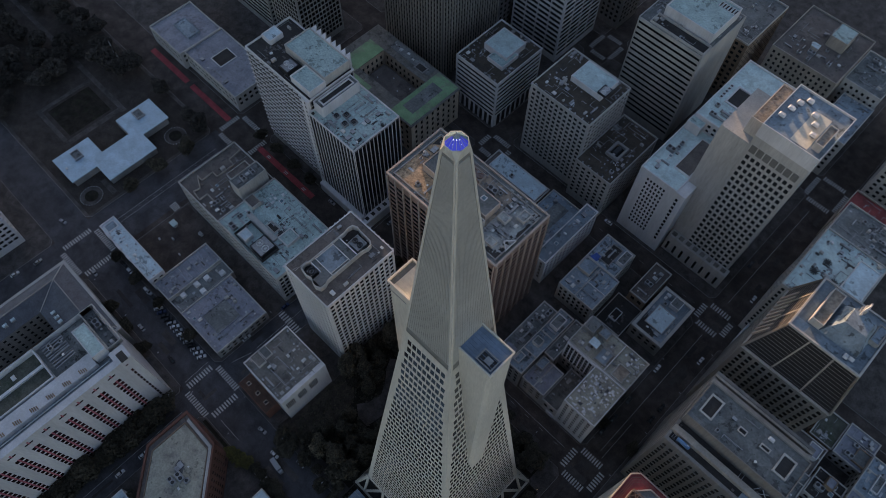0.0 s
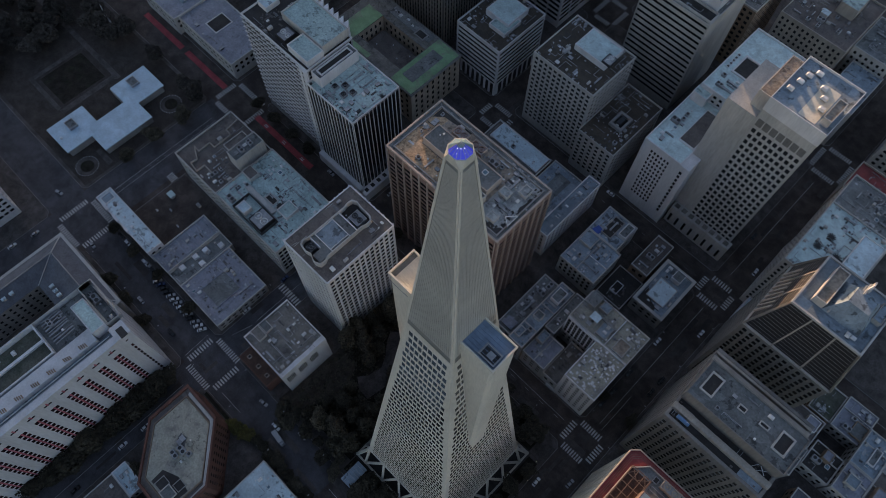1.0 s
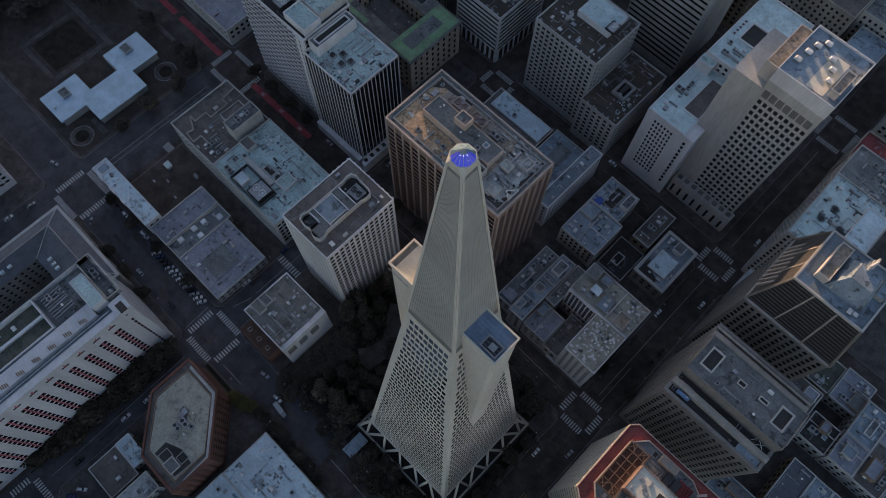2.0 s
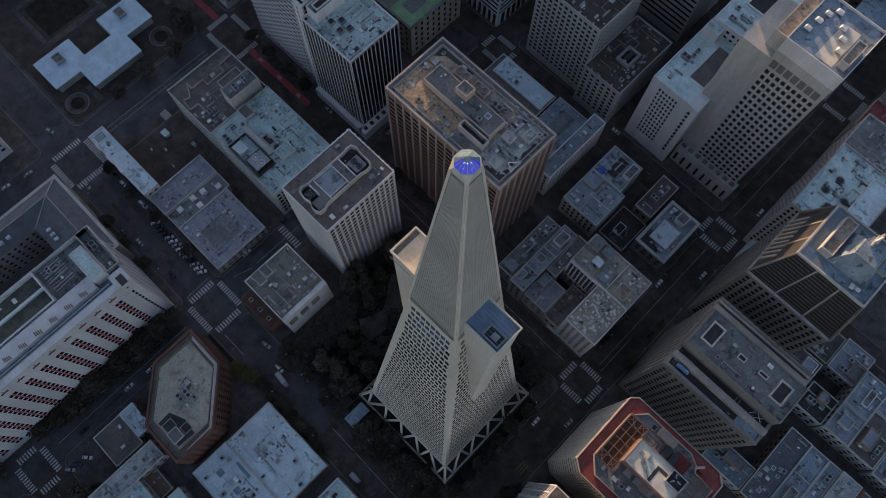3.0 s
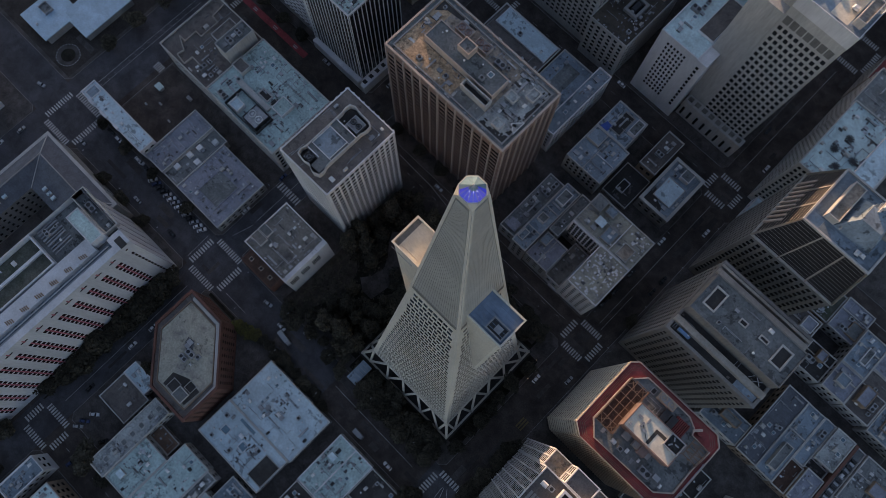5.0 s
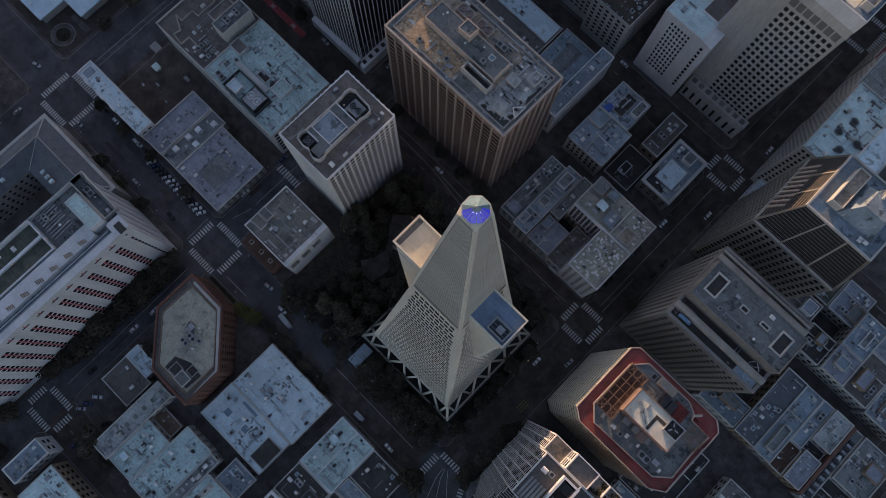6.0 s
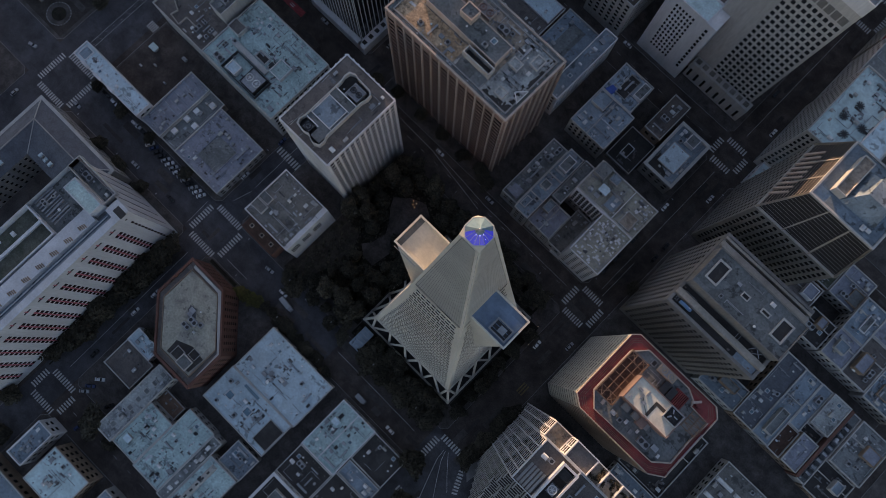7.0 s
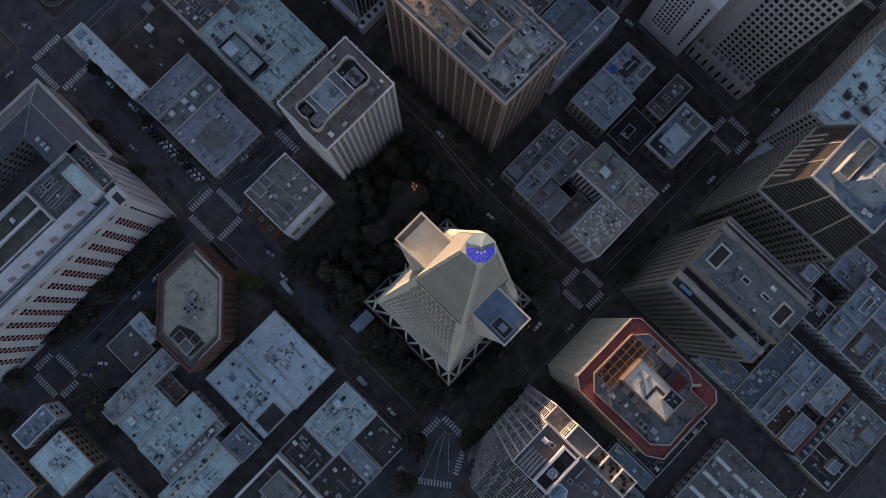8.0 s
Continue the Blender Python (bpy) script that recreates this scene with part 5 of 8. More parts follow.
# tan sheet painted on as a sunlit patch of the blue roof
on(Q3, "sandy_field", Shape().box(-17.6, -10.2, 212, 231, 107.78, 107.86), TANMET)
on(Q3, "podium", Shape().box(-37, -2.6, 205.5, 210, 0.15, 14), CONC)
for k in range(8):
    on(Q3, "podium_bay", Shape().box(-35.6 + k * 4.2, -34.4 + k * 4.2, 205.4, 205.6, 2, 9), GLASS)
    well(Q3, -36.4 + k * 4.2, -33.2 + k * 4.2, 206.1, 209.4, 14, CONC, R_DUN, 0.3, 0.35)

# towers down the right-hand street
T1 = B("office_tower", "grey-brown concrete tower with stepped roof beams and square light wells", 19.0, 61.2, 99, 134, 69, STONE_D, R_DARK, floor_h=3.7, bay=2.95, fw=0.5, fh=0.64, depth=0.7, seen="xy", most=280, sill=5, head=3.2, parapet=1.0, thick=1.2)
house(T1, "raised_roof", 19.4, 60.9, 108.6, 125.2, 69, 77, STONE_D, R_GREY, 0.5, "raised middle of the roof")
for y, w in ((103.1, 2.4), (127.6, 2.2)):
    on(T1, "roof_beam", Shape().box(19.2, 61, y, y + w, 69, 71.6), STONE)
on(T1, "roof_beam", Shape().box(19.2, 61, 131.2, 132.2, 69, 70.8), STONE)
on(T1, "channel_floor", Shape().box(50.5, 59.8, 100.4, 103.0, 69.0, 69.2), R_BLUE)
for x0, y0, x1, y1 in ((54.5, 106.0, 57.5, 108.2), (57.5, 106.2, 55.0, 108.3), (52.5, 106.2, 54.0, 108.3)):
    on(T1, "davit_bar", Shape().beam((x0, y0, 70.6), (x1, y1, 70.6), 0.22), WHITE)
well(T1, 21.8, 27.2, 112.8, 121.6, 76.8, CONC, R_DARK, 0.6, 0.8)
well(T1, 52.1, 57.5, 113.3, 121.6, 76.8, CONC, R_DARK, 0.6, 0.8)
well(T1, 35.7, 39, 116.5, 118.8, 76.8, CONC, R_DARK, 0.4, 0.6)
well(T1, 44.5, 48.4, 117.2, 119.1, 76.8, CONC, R_DARK, 0.4, 0.6)
scatter(28, 52, 108, 126, 76.8, "vvvvva", [(35, 49, 116, 120)])
gon = thing("window_washing_cradle", "blue window washing cradle in a roof channel", "cradle", (25.4, 101.6, 69))
part("tray", Shape().box(-2.6, 2.6, -0.5, 0.5, 1.0, 2.6), CRADLE, gon)
part("boom", Shape().beam((-2, 0, 1.9), (2, 0.3, 2.6), 0.3), WHITE, gon)
part("leg", Shape().box(-2.2, -1.9, -0.3, 0.3, 0, 1.0), DARKMET, gon)
part("leg", Shape().box(1.9, 2.2, -0.3, 0.3, 0, 1.0), DARKMET, gon)

N1 = thing("mansard_tower", "concrete tower with sloping black louvred crown and blue-grey roof", "skyscraper", (38.5, 165, 0))
nx0, nx1, ny0, ny1, nz = 19.4, 58, 148.8, 182.5, 70.0
rx0, rx1, ry0, ry1, rz = 25.2, 53.2, 154.6, 179.8, 93.0
ws, pn = Shape(), []
for o, u, wd in (((nx0, ny1), (0, -1), ny1 - ny0), ((nx0, ny0), (1, 0), nx1 - nx0), ((nx1, ny0), (0, 1), ny1 - ny0), ((nx1, ny1), (-1, 0), nx1 - nx0)):
    facade(ws, pn, (*o, 0), (*u, 0), (0, 0, 1), wd, nz, round(wd / 3.1), 18, 0.54, 0.64, 0.6, 0.9, 5, 2.2)
on(N1, "wall", ws, STONE_D)
for m, w, h in pn[:70]:
    part("window", pane_mesh(w, h, GLASS), GLASS, N1, at=Matrix.Translation(-N1.location) @ m)
rest = Shape()
for m, w, h in pn[70:]:
    rest.poly(*(m @ Vector(p) for p in ((-w / 2, -h / 2, 0), (w / 2, -h / 2, 0), (w / 2, h / 2, 0), (-w / 2, h / 2, 0))))
on(N1, "window_rest", rest, GLASS, kind="stuff")
on(N1, "crown", Shape().prism(rect(nx0 + 0.4, nx1 - 0.4, ny0 + 0.4, ny1 - 0.4), nz, rz, rect(rx0, rx1, ry0, ry1)), LOUVRE, "sloping black louvred crown")
low, high = [(nx0, ny0), (nx1, ny0), (nx1, ny1), (nx0, ny1)], [(rx0, ry0), (rx1, ry0), (rx1, ry1), (rx0, ry1)]
on(N1, "ledge", Shape().ring(rect(nx0, nx1, ny0, ny1, -0.15), rect(nx0, nx1, ny0, ny1, 0.5), nz - 0.8, nz + 0.3), CONC)
for k in range(4):
    a, b, c, d = Vector(low[k]), Vector(low[(k + 1) % 4]), Vector(high[k]), Vector(high[(k + 1) % 4])
    for j in range(4):
        f = j / 3
        on(N1, "mullion", Shape().beam((*(a + (b - a) * f), nz), (*(c + (d - c) * f), rz), 0.7 if j in (0, 3) else 0.55), STONE)
    for j in range(1, 14):
        f = j / 14
        p, q = a + (c - a) * f, b + (d - b) * f
        on(N1, "louvre_bar", Shape().beam((*p, nz + (rz - nz) * f), (*q, nz + (rz - nz) * f), 0.09), CONC_G if k != 3 else BROWN_P)
for k in range(9):
    f = k / 9
    y = ny1 - 6 - k * 2.6
    on(N1, "bay_front", Shape().beam((nx0 + 0.2, y, nz + 0.4), (nx0 + 3.0, y, nz + 11), 0.9), BROWN_P)
on(N1, "roof", Shape().box(rx0, rx1, ry0, ry1, rz - 0.2, rz + 0.1), R_BLUE)
on(N1, "parapet", Shape().ring(rect(rx0, rx1, ry0, ry1, -0.3), rect(rx0, rx1, ry0, ry1, 0.4), rz - 0.3, rz + 0.9), CONC)
house(N1, "plant_house", 29.4, 34, 160, 176, rz + 0.1, rz + 4, CONC, R_TAN)
on(N1, "plant_slope", Shape().prism(rect(34, 49.2, 159.8, 175), rz + 0.1, rz + 8, rect(38, 46, 164, 171)), R_BLUE, "sloping blue-grey plant cover")
for k in range(8):
    on(N1, "stair_fin", Shape().box(36 + k * 0.7, 36.6 + k * 0.7, 160 + k * 1.6, 170 + k * 0.8, rz + 0.1, rz + 2 + k * 1.15), CONC)
on(N1, "mast", Shape().prism([(40, 170.5), (41.4, 170.5), (41.4, 173.5), (40, 173.5)], rz + 0.1, rz + 13, [(40.6, 171.8), (40.9, 171.8), (40.9, 172.4), (40.6, 172.4)]), CONC_W)
scatter(43, 52, 155.5, 160, rz + 0.1, "av")
house(N1, "plant_house", 48.5, 52, 168, 176, rz + 0.1, rz + 2.4, CONC_G, R_BLUE)

# tower with the red roof
RD = thing("red_roofed_tower", "slim ribbed tower with a dark red roof and rusty steel trusses", "skyscraper", (39.8, 65, 0))
oct8 = [(22.5, 47.6), (56, 47.6), (61.2, 51), (61.2, 79.5), (58, 82.6), (20.8, 82.6), (18.4, 80.2), (18.4, 50.6)]
cm = Vector((39.8, 65.1))
inw = lambda k: [tuple(cm + (Vector(p) - cm) * k) for p in oct8]  # noqa: E731
on(RD, "glazing", Shape().prism(inw(0.9982), 0.15, 69), LOUVRE, "dark glass behind the ribs")
for k in range(14):
    z = 2.3 + k * 4.75
    on(RD, "floor_band", Shape().prism(oct8, z, z + 3.6), QUARTZ)
for k in range(9):
    y = 51 + k * 3.55
    on(RD, "rib", Shape().box(18.25, 18.9, y, y + 0.3, 3, 69.5), QUARTZ)
for k in range(24):
    x = 23.5 + k * 1.38
    on(RD, "rib", Shape().box(x, x + 0.45, 47.3, 47.9, 3, 69.5), BROWN_P)
on(RD, "roof", Shape().prism(inw(0.985), 69, 70), REDPNT)
on(RD, "parapet", Shape().ring(inw(1.004), inw(0.988), 69, 70.7), BROWN_P)
for k, s in enumerate((0.945, 0.915, 0.885)):
    on(RD, "painted_line", Shape().ring(inw(s), inw(s - 0.006), 70.0, 70.02), RUST)
inner = [(26.6, 50.7), (54.1, 51.4), (59.4, 56.0), (59.0, 66.5), (59.6, 75.8), (51.4, 76.2), (50.8, 78.2), (46.4, 80.5), (26.7, 80.5), (22.0, 75.4), (21.8, 55.7)]
on(RD, "roof_deck", Shape().prism(inner, 69.8, 70.12), R_GREY)
on(RD, "deck_rail", Shape().ring(inner, [tuple(cm + (Vector(p) - cm) * 0.978) for p in inner], 70.0, 71.1), BROWN_P)
ph = house(RD, "penthouse", 29.7, 50.4, 60.5, 70.8, 70, 77, BROWN, TANMET, 0.25, "brown penthouse with a cream flat roof")
# two thin dark bars laid in an L on the cream roof
on(RD, "penthouse_slot", Shape().box(39.4, 40.6, 61.4, 67.6, 76.79, 76.86), R_DARK)
on(RD, "penthouse_slot", Shape().box(40.6, 43.9, 66.4, 67.7, 76.79, 76.86), R_DARK)
on(RD, "plant_tray", Shape().ring(rect(43.9, 50.0, 65.2, 70.5), rect(43.9, 50.0, 65.2, 70.5, 0.3), 76.8, 78.0), GALV)
on(RD, "plant_floor", Shape().box(44.2, 49.7, 65.5, 70.2, 76.8, 76.9), R_DARK)
for k in range(9):
    t = k * 0.698
    on(RD, "spray_arm", Shape().beam((46.6 + 0.5 * math.cos(t), 68.0 + 0.5 * math.sin(t), 77.5), (46.6 + 2.1 * math.cos(t), 68.0 + 2.1 * math.sin(t), 77.5), 0.5, 0.3), DARKMET if k % 3 else GALV)
for x, y, w, d in ((32.6, 66.8, 0.9, 0.45), (34.6, 65.2, 0.35, 1.0), (35.6, 67.6, 0.4, 0.9), (36.4, 64.0, 0.8, 0.5), (31.6, 62.4, 0.5, 0.5)):
    on(RD, "roof_box", Shape().box(x - w, x + w, y - d, y + d, 76.78, 77.5), GALV)
on(RD, "roof_pipe", Shape().beam((34.4, 65.8, 77.0), (39.8, 61.6, 77.0), 0.16), DARKMET)
for k in range(3):
    on(RD, "side_box", Shape().box(33.0 + k * 4.6, 36.0 + k * 4.6, 58.2, 60.4, 70.1, 71.6 + 0.5 * (k % 2)), CONC_G)
on(RD, "roof_house", Shape().box(40.2, 43.4, 57.4, 60.4, 70.1, 73.2), BROWN)
# open steel grille over a brown pit
tx, ty, tz = (22.3, 24.85, 27.4, 30.0), [56.1 + k * 3.32 for k in range(7)], 72.3
on(RD, "pit", Shape().box(22.4, 29.9, 56.2, 76.0, 70.1, 70.2), PIT)
for x in tx:
    on(RD, "truss_bar", Shape().beam((x, ty[0], tz), (x, ty[-1], tz), 0.42 if x in (tx[0], tx[-1]) else 0.24), RUST)
for y in ty:
    on(RD, "truss_bar", Shape().beam((tx[0], y, tz), (tx[-1], y, tz), 0.24), RUST)
    for x in (tx[0], tx[-1]):
        on(RD, "truss_post", Shape().beam((x, y, 70.0), (x, y, tz), 0.28), RUST)
for y0, y1 in ((ty[0], ty[1]), (ty[-1], ty[-2])):
    for x0, x1 in ((tx[0], 26.1), (tx[-1], 26.1), (24.85, tx[0]), (27.4, tx[-1])):
        on(RD, "truss_bar", Shape().beam((x0, y0, tz), (x1, y1, tz), 0.22), RUST)
for k in range(6):
    a, b = (70.4, tz) if k % 2 else (tz, 70.4)
    on(RD, "truss_bar", Shape().beam((30.3, ty[k], a), (30.3, ty[k + 1], b), 0.22), RUST)
on(RD, "truss_bar", Shape().beam((30.3, ty[0], 70.4), (30.3, ty[-1], 70.4), 0.25), RUST)
# second, smaller grille
for k in range(5):
    y = 68.4 + k * 1.75
    on(RD, "truss_bar", Shape().beam((52.4, y, 72.4), (58.6, y, 72.4), 0.24), RUST)
    if k < 4:
        on(RD, "truss_bar", Shape().beam((52.4 if k % 2 else 58.6, y, 72.4), (58.6 if k % 2 else 52.4, y + 1.75, 72.4), 0.2), RUST)
for x in (52.4, 55.5, 58.6):
    on(RD, "truss_bar", Shape().beam((x, 68.4, 72.4), (x, 75.4, 72.4), 0.28), RUST)
    on(RD, "truss_post", Shape().beam((x, 68.4, 70), (x, 68.4, 72.4), 0.28), RUST)
for k in range(8):
    on(RD, "vent_slat", Shape().box(43.2 + k * 0.72, 43.62 + k * 0.72, 71.9, 77.6, 70.1, 71.5), REDPNT)
on(RD, "vent_hood", Shape().drum(52.6, 78.6, 1.5, 70.0, 71.6, 14, 1.2), REDPNT, "round red hood")
on(RD, "vent_hood", Shape().beam((50.2, 77.2, 71.4), (52.6, 79.8, 71.4), 0.9, 0.7), BROWN_P)
cooler(33.4, 40.6, 76.9, 80.1, 70.1, 2.4, 2, case=COURT, rotor=COURT)
well(RD, 30.4, 32.4, 77.0, 79.4, 70.1, GALV, R_DARK, 0.25, 0.5)
on(RD, "pipe_frame", Shape().beam((31.6, 75.4, 71.2), (37.0, 75.4, 71.2), 0.2).beam((37.0, 75.4, 71.2), (37.0, 72.6, 71.2), 0.2).beam((31.6, 74.0, 71.0), (35.6, 74.0, 71.0), 0.2).beam((35.6, 74.0, 71.0), (35.6, 71.4, 71.0), 0.2), GALV, kind="stuff")
for x in (38.4, 41.6):
    on(RD, "dark_house", Shape().box(x, x + 2.6, 72.0, 76.4, 70.1, 71.8), DARKMET)
scatter(24, 57, 51.8, 58, 70.12, "Aaacvvcwv")
rail = thing("roof_gantry", "pale pipe gantry along the edge of a red roof", "gantry", (60.4, 62, 70), group="")
for k in range(4):
    part("post", Shape().beam((0, -9 + k * 6, 0.0), (0, -9 + k * 6, 1.5), 0.18), GALV, rail)
part("rail", Shape().beam((0, -9.4, 1.5), (0, 9.4, 1.5), 0.2), GALV, rail)

# residential tower with slabs and piers
PR = thing("residential_tower", "terraced residential tower with white slab and pier balconies", "apartment tower", (30, 22, 0))
def terrace(x0, x1, y0, y1, h, roof, west=True):
    on(PR, "glazing", Shape().box(x0 + 0.08, x1 - 0.3, y0 + 0.08, y1 - 0.3, 0.15, h - 0.3), GLASS)
    n = int(h / 3.1)
    for k in range(n):
        on(PR, "balcony_slab", Shape().box(x0, x1, y0, y1, (k + 1) * h / n - 0.95, (k + 1) * h / n - 0.02), CONC_W)
    m = max(2, round((y1 - y0) / 3.6))
    for k in range(m + 1):
        y = y0 + (y1 - y0 - 0.5) * k / m
        on(PR, "pier", Shape().box(x0 - 0.2, x0 + 0.5, y, y + 0.5, 0.15, h), CONC_W)
    on(PR, "deck", Shape().box(x0 + 0.4, x1 - 0.4, y0 + 0.4, y1 - 0.4, h, h + 0.06), roof)
    on(PR, "parapet", Shape().ring(rect(x0, x1, y0, y1), rect(x0, x1, y0, y1, 0.35), h, h + 1.1), CONC_W)
terrace(18.4, 34, 13.5, 31, 88, R_BROWN)
terrace(18.4, 26, 31.2, 38, 79, R_TAN)
terrace(26.2, 36, 31.2, 38, 87.5, R_BROWN)
terrace(34.2, 55, 12, 31, 84, R_BROWN)
terrace(36.2, 56, 31.2, 38.2, 80, R_TAN)
def stepped_bay(x0, x1, y0, y1, h):
    """A narrow stack of balconies with a slatted top."""
    on(PR, "glazing", Shape().box(x0 + 0.15, x1 - 0.1, y0 + 0.15, y1 - 0.1, 0.15, h - 0.3), GLASS)
    n, s = int(h / 3.1), Shape()
    for k in range(n):
        s.box(x0, x1, y0, y1, (k + 1) * h / n - 0.9, (k + 1) * h / n - 0.04)
    on(PR, "balcony_tier", s, CONC, kind="stuff")
    on(PR, "deck", Shape().box(x0, x1, y0, y1, h - 0.04, h), R_DARK)
    s = Shape()
    for k in range(int((y1 - y0) / 0.8)):
        s.box(x0, x1, y0 + k * 0.8, y0 + k * 0.8 + 0.26, h + 0.5, h + 0.75)
    s.box(x0, x0 + 0.3, y0, y1, h, h + 0.76).box(x1 - 0.3, x1, y0, y1, h, h + 0.76)
    on(PR, "pergola", s, CONC, kind="stuff")


step = random.Random(9)
for k in range(9):
    y1 = 13.3 - k * 2.7
    h, x0 = 80 - k * 6.8, 18.6 + max(0, k - 2) * 1.5
    for j in range(4):
        stepped_bay(x0 + j * 4.0, x0 + j * 4.0 + 3.9, y1 - 2.65, y1, h + j * 3.1 - step.choice((0, 3.1, 3.1)))
on(PR, "plant_wall", Shape().ring(rect(27.2, 33.8, 13.8, 29.5), rect(27.2, 33.8, 13.8, 29.5, 0.8), 88, 91.2), CONC_W, "white wall round the roof plant")
on(PR, "plant_floor", Shape().box(28, 33, 14.6, 28.7, 88.1, 88.4), R_DARK)
cooler(28.6, 32.4, 18.2, 22.2, 88.4, 2.0, 1)
house(PR, "plant_house", 28.4, 32.6, 25, 28, 88.4, 90.4, DARKMET, R_DARK, 0.3)
for k in range(5):
    on(PR, "skylight_slope", Shape().box(20 + k * 1.3, 20.9 + k * 1.3, 14.2, 22, 88.1, 88.5 + k * 0.3), CONC_G)
pool = thing("hexagonal_skylight", "pale blue hexagonal glass skylight on the terrace", "skylight", (38, 16.5, 84.1))
part("pane", Shape().drum(0, 0, 3.2, 0, 1.2, 6, 1.4), SKYLITE, pool)
part("curb", Shape().drum(0, 0, 3.5, -0.04, 0.25, 6), CONC_W, pool)
scatter(35, 54, 20, 30.5, 84.06, "AaasddvA")
shrubs, dice = Shape(), random.Random(31)
for cx_, cy_, r_ in [(dice.uniform(38, 54.5), dice.uniform(32.2, 37.2), dice.uniform(0.4, 0.9)) for _ in range(26)]:
    for _ in range(34):
        c = Vector((cx_ + dice.gauss(0, r_ * 0.5), cy_ + dice.gauss(0, r_ * 0.5), 80.1 + dice.random() * r_ * 1.6))
        u = Vector((dice.uniform(-1, 1), dice.uniform(-1, 1), dice.uniform(-0.5, 0.5))).normalized() * 0.2
        v = u.cross(Vector((dice.uniform(-1, 1), dice.uniform(-1, 1), 1))).normalized() * 0.2
        shrubs.poly(c - u - v, c + u - v, c + u + v, c - u + v)
on(PR, "terrace_shrubs", shrubs, LEAF, "dark potted shrubs along the terrace", kind="stuff")
for x in (42.5, 49.0):
    on(PR, "terrace_wall", Shape().box(x, x + 0.35, 31.6, 37.9, 80.06, 82.6), CONC_W)
scatter(19.5, 26.5, 23, 30.5, 88.06, "avv")

# ---- left-hand side: broad white hall, mansard block, brick hexagon ----
HL = thing("hall_building", "broad white building with red-lined rows of slit windows", "building", (-172, -70, 0))
hx, htop = -153.6, 54.0
ws, pn = Shape(), []
bay_y = [-25.0 - 7.45 * k for k in range(13)]
for k, yc in enumerate(bay_y):
    facade(ws, pn, (hx, yc - 3.725, 0), (0, 1, 0), (0, 0, 1), 7.45, htop, 2 if k else 1, 14, 0.70, 0.74, 0.5, 1.75 if k else 3.0, 4.5, 1.8, skip=lambda c, r: r == 12)
    if k:
        on(HL, "red_strip", Shape().box(hx - 0.1, hx + 0.06, yc - 0.32, yc + 0.32, 49.2, 51.8), TILE_RED)
        on(HL, "red_strip", Shape().box(hx - 0.1, hx + 0.06, yc - 0.32, yc + 0.32, 5, 45.2), TILE_RED, "dull red strip between window rows")
ws.poly((hx, -118.2, 0), (hx, -128, 0), (hx, -128, htop), (hx, -118.2, htop))
facade(ws, pn, (hx, -21.2, 0), (-1, 0, 0), (0, 0, 1), 31, htop, 5, 1, 0.14, 0.86, 0.6, 1.5, 4, 2)
ws.poly((hx - 31, -21.2, 0), (hx - 31, -128, 0), (hx - 31, -128, htop), (hx - 31, -21.2, htop))
ws.poly((hx, -128, 0), (hx - 31, -128, 0), (hx - 31, -128, htop), (hx, -128, htop))
on(HL, "wall", ws, CONC_H)
for m, w, h in pn[:130]:
    part("window", pane_mesh(w, h, GLASS_R), GLASS_R, HL, at=Matrix.Translation(-HL.location) @ m)
rest = Shape()
for m, w, h in pn[130:]:
    rest.poly(*(m @ Vector(p) for p in ((-w / 2, -h / 2, 0), (w / 2, -h / 2, 0), (w / 2, h / 2, 0), (-w / 2, h / 2, 0))))
if rest.f:
    on(HL, "window_rest", rest, GLASS_R, kind="stuff")
on(HL, "roof", Shape().box(-184.4, -153.8, -127.8, -21.4, 50, 50.4), R_GREY)
on(HL, "front_parapet", Shape().box(-156.6, hx + 0.03, -127.9, -27.6, 50.4, 54.15), CONC_H)
on(HL, "roof_channel", Shape().box(-160.4, -156.6, -127.9, -27.6, 50.4, 51.0), R_BLUE)
on(HL, "channel_pipe", Shape().beam((-158.0, -127, 51.5), (-158.0, -29, 51.5), 0.7), GALV)
on(HL, "channel_pipe", Shape().beam((-159.3, -127, 51.4), (-159.3, -29, 51.4), 0.4), WHITE)
on(HL, "roof_step", Shape().box(-167, -160.4, -127.9, -33, 50.4, 53.6), CONC_H)
for k in range(12):
    y = -40 - 7.3 * k
    for j in range(4):
        on(HL, "step_louvre", Shape().box(-163.2 + 0.25 * j, -161.4 + 0.25 * j, y + j * 0.8, y + j * 0.8 + 0.45, 53.6, 53.9), BRICK_T)
on(HL, "corner_block", Shape().box(-160.4, hx + 0.03, -27.6, -21.1, 50.4, 54.3), CONC_H)
on(HL, "corner_roof", Shape().box(-158, -153.2, -25.6, -22.6, 54.3, 54.5), R_DARK)
house(HL, "plant_house", -177.5, -162, -32.5, -26.6, 50.4, 57, CONC_H, R_PALE, 0.2, "white box of the roof plant")
on(HL, "screen_wall", Shape().ring(rect(-185, -163, -26.4, -19.9), rect(-185, -163, -26.4, -19.9, 0.4), 50.4, 53.5), CONC)
scatter(-184, -164, -26, -21, 50.4, "aaAdvv")
for k in range(9):
    on(HL, "duct", Shape().beam((-183.5 + k * 1.5, -46, 51.6), (-183.5 + k * 1.5, -36.5, 51.6 + (k % 3) * 0.6), 0.7 if k % 2 else 0.4), GALV)
scatter(-184, -168, -47, -35, 52.6, "aaA")
on(HL, "well_wall", Shape().ring(rect(-184.8, -168, -127, -48), rect(-184.8, -168, -127, -48, 0.6), 50.4, 53.8), CONC_H)
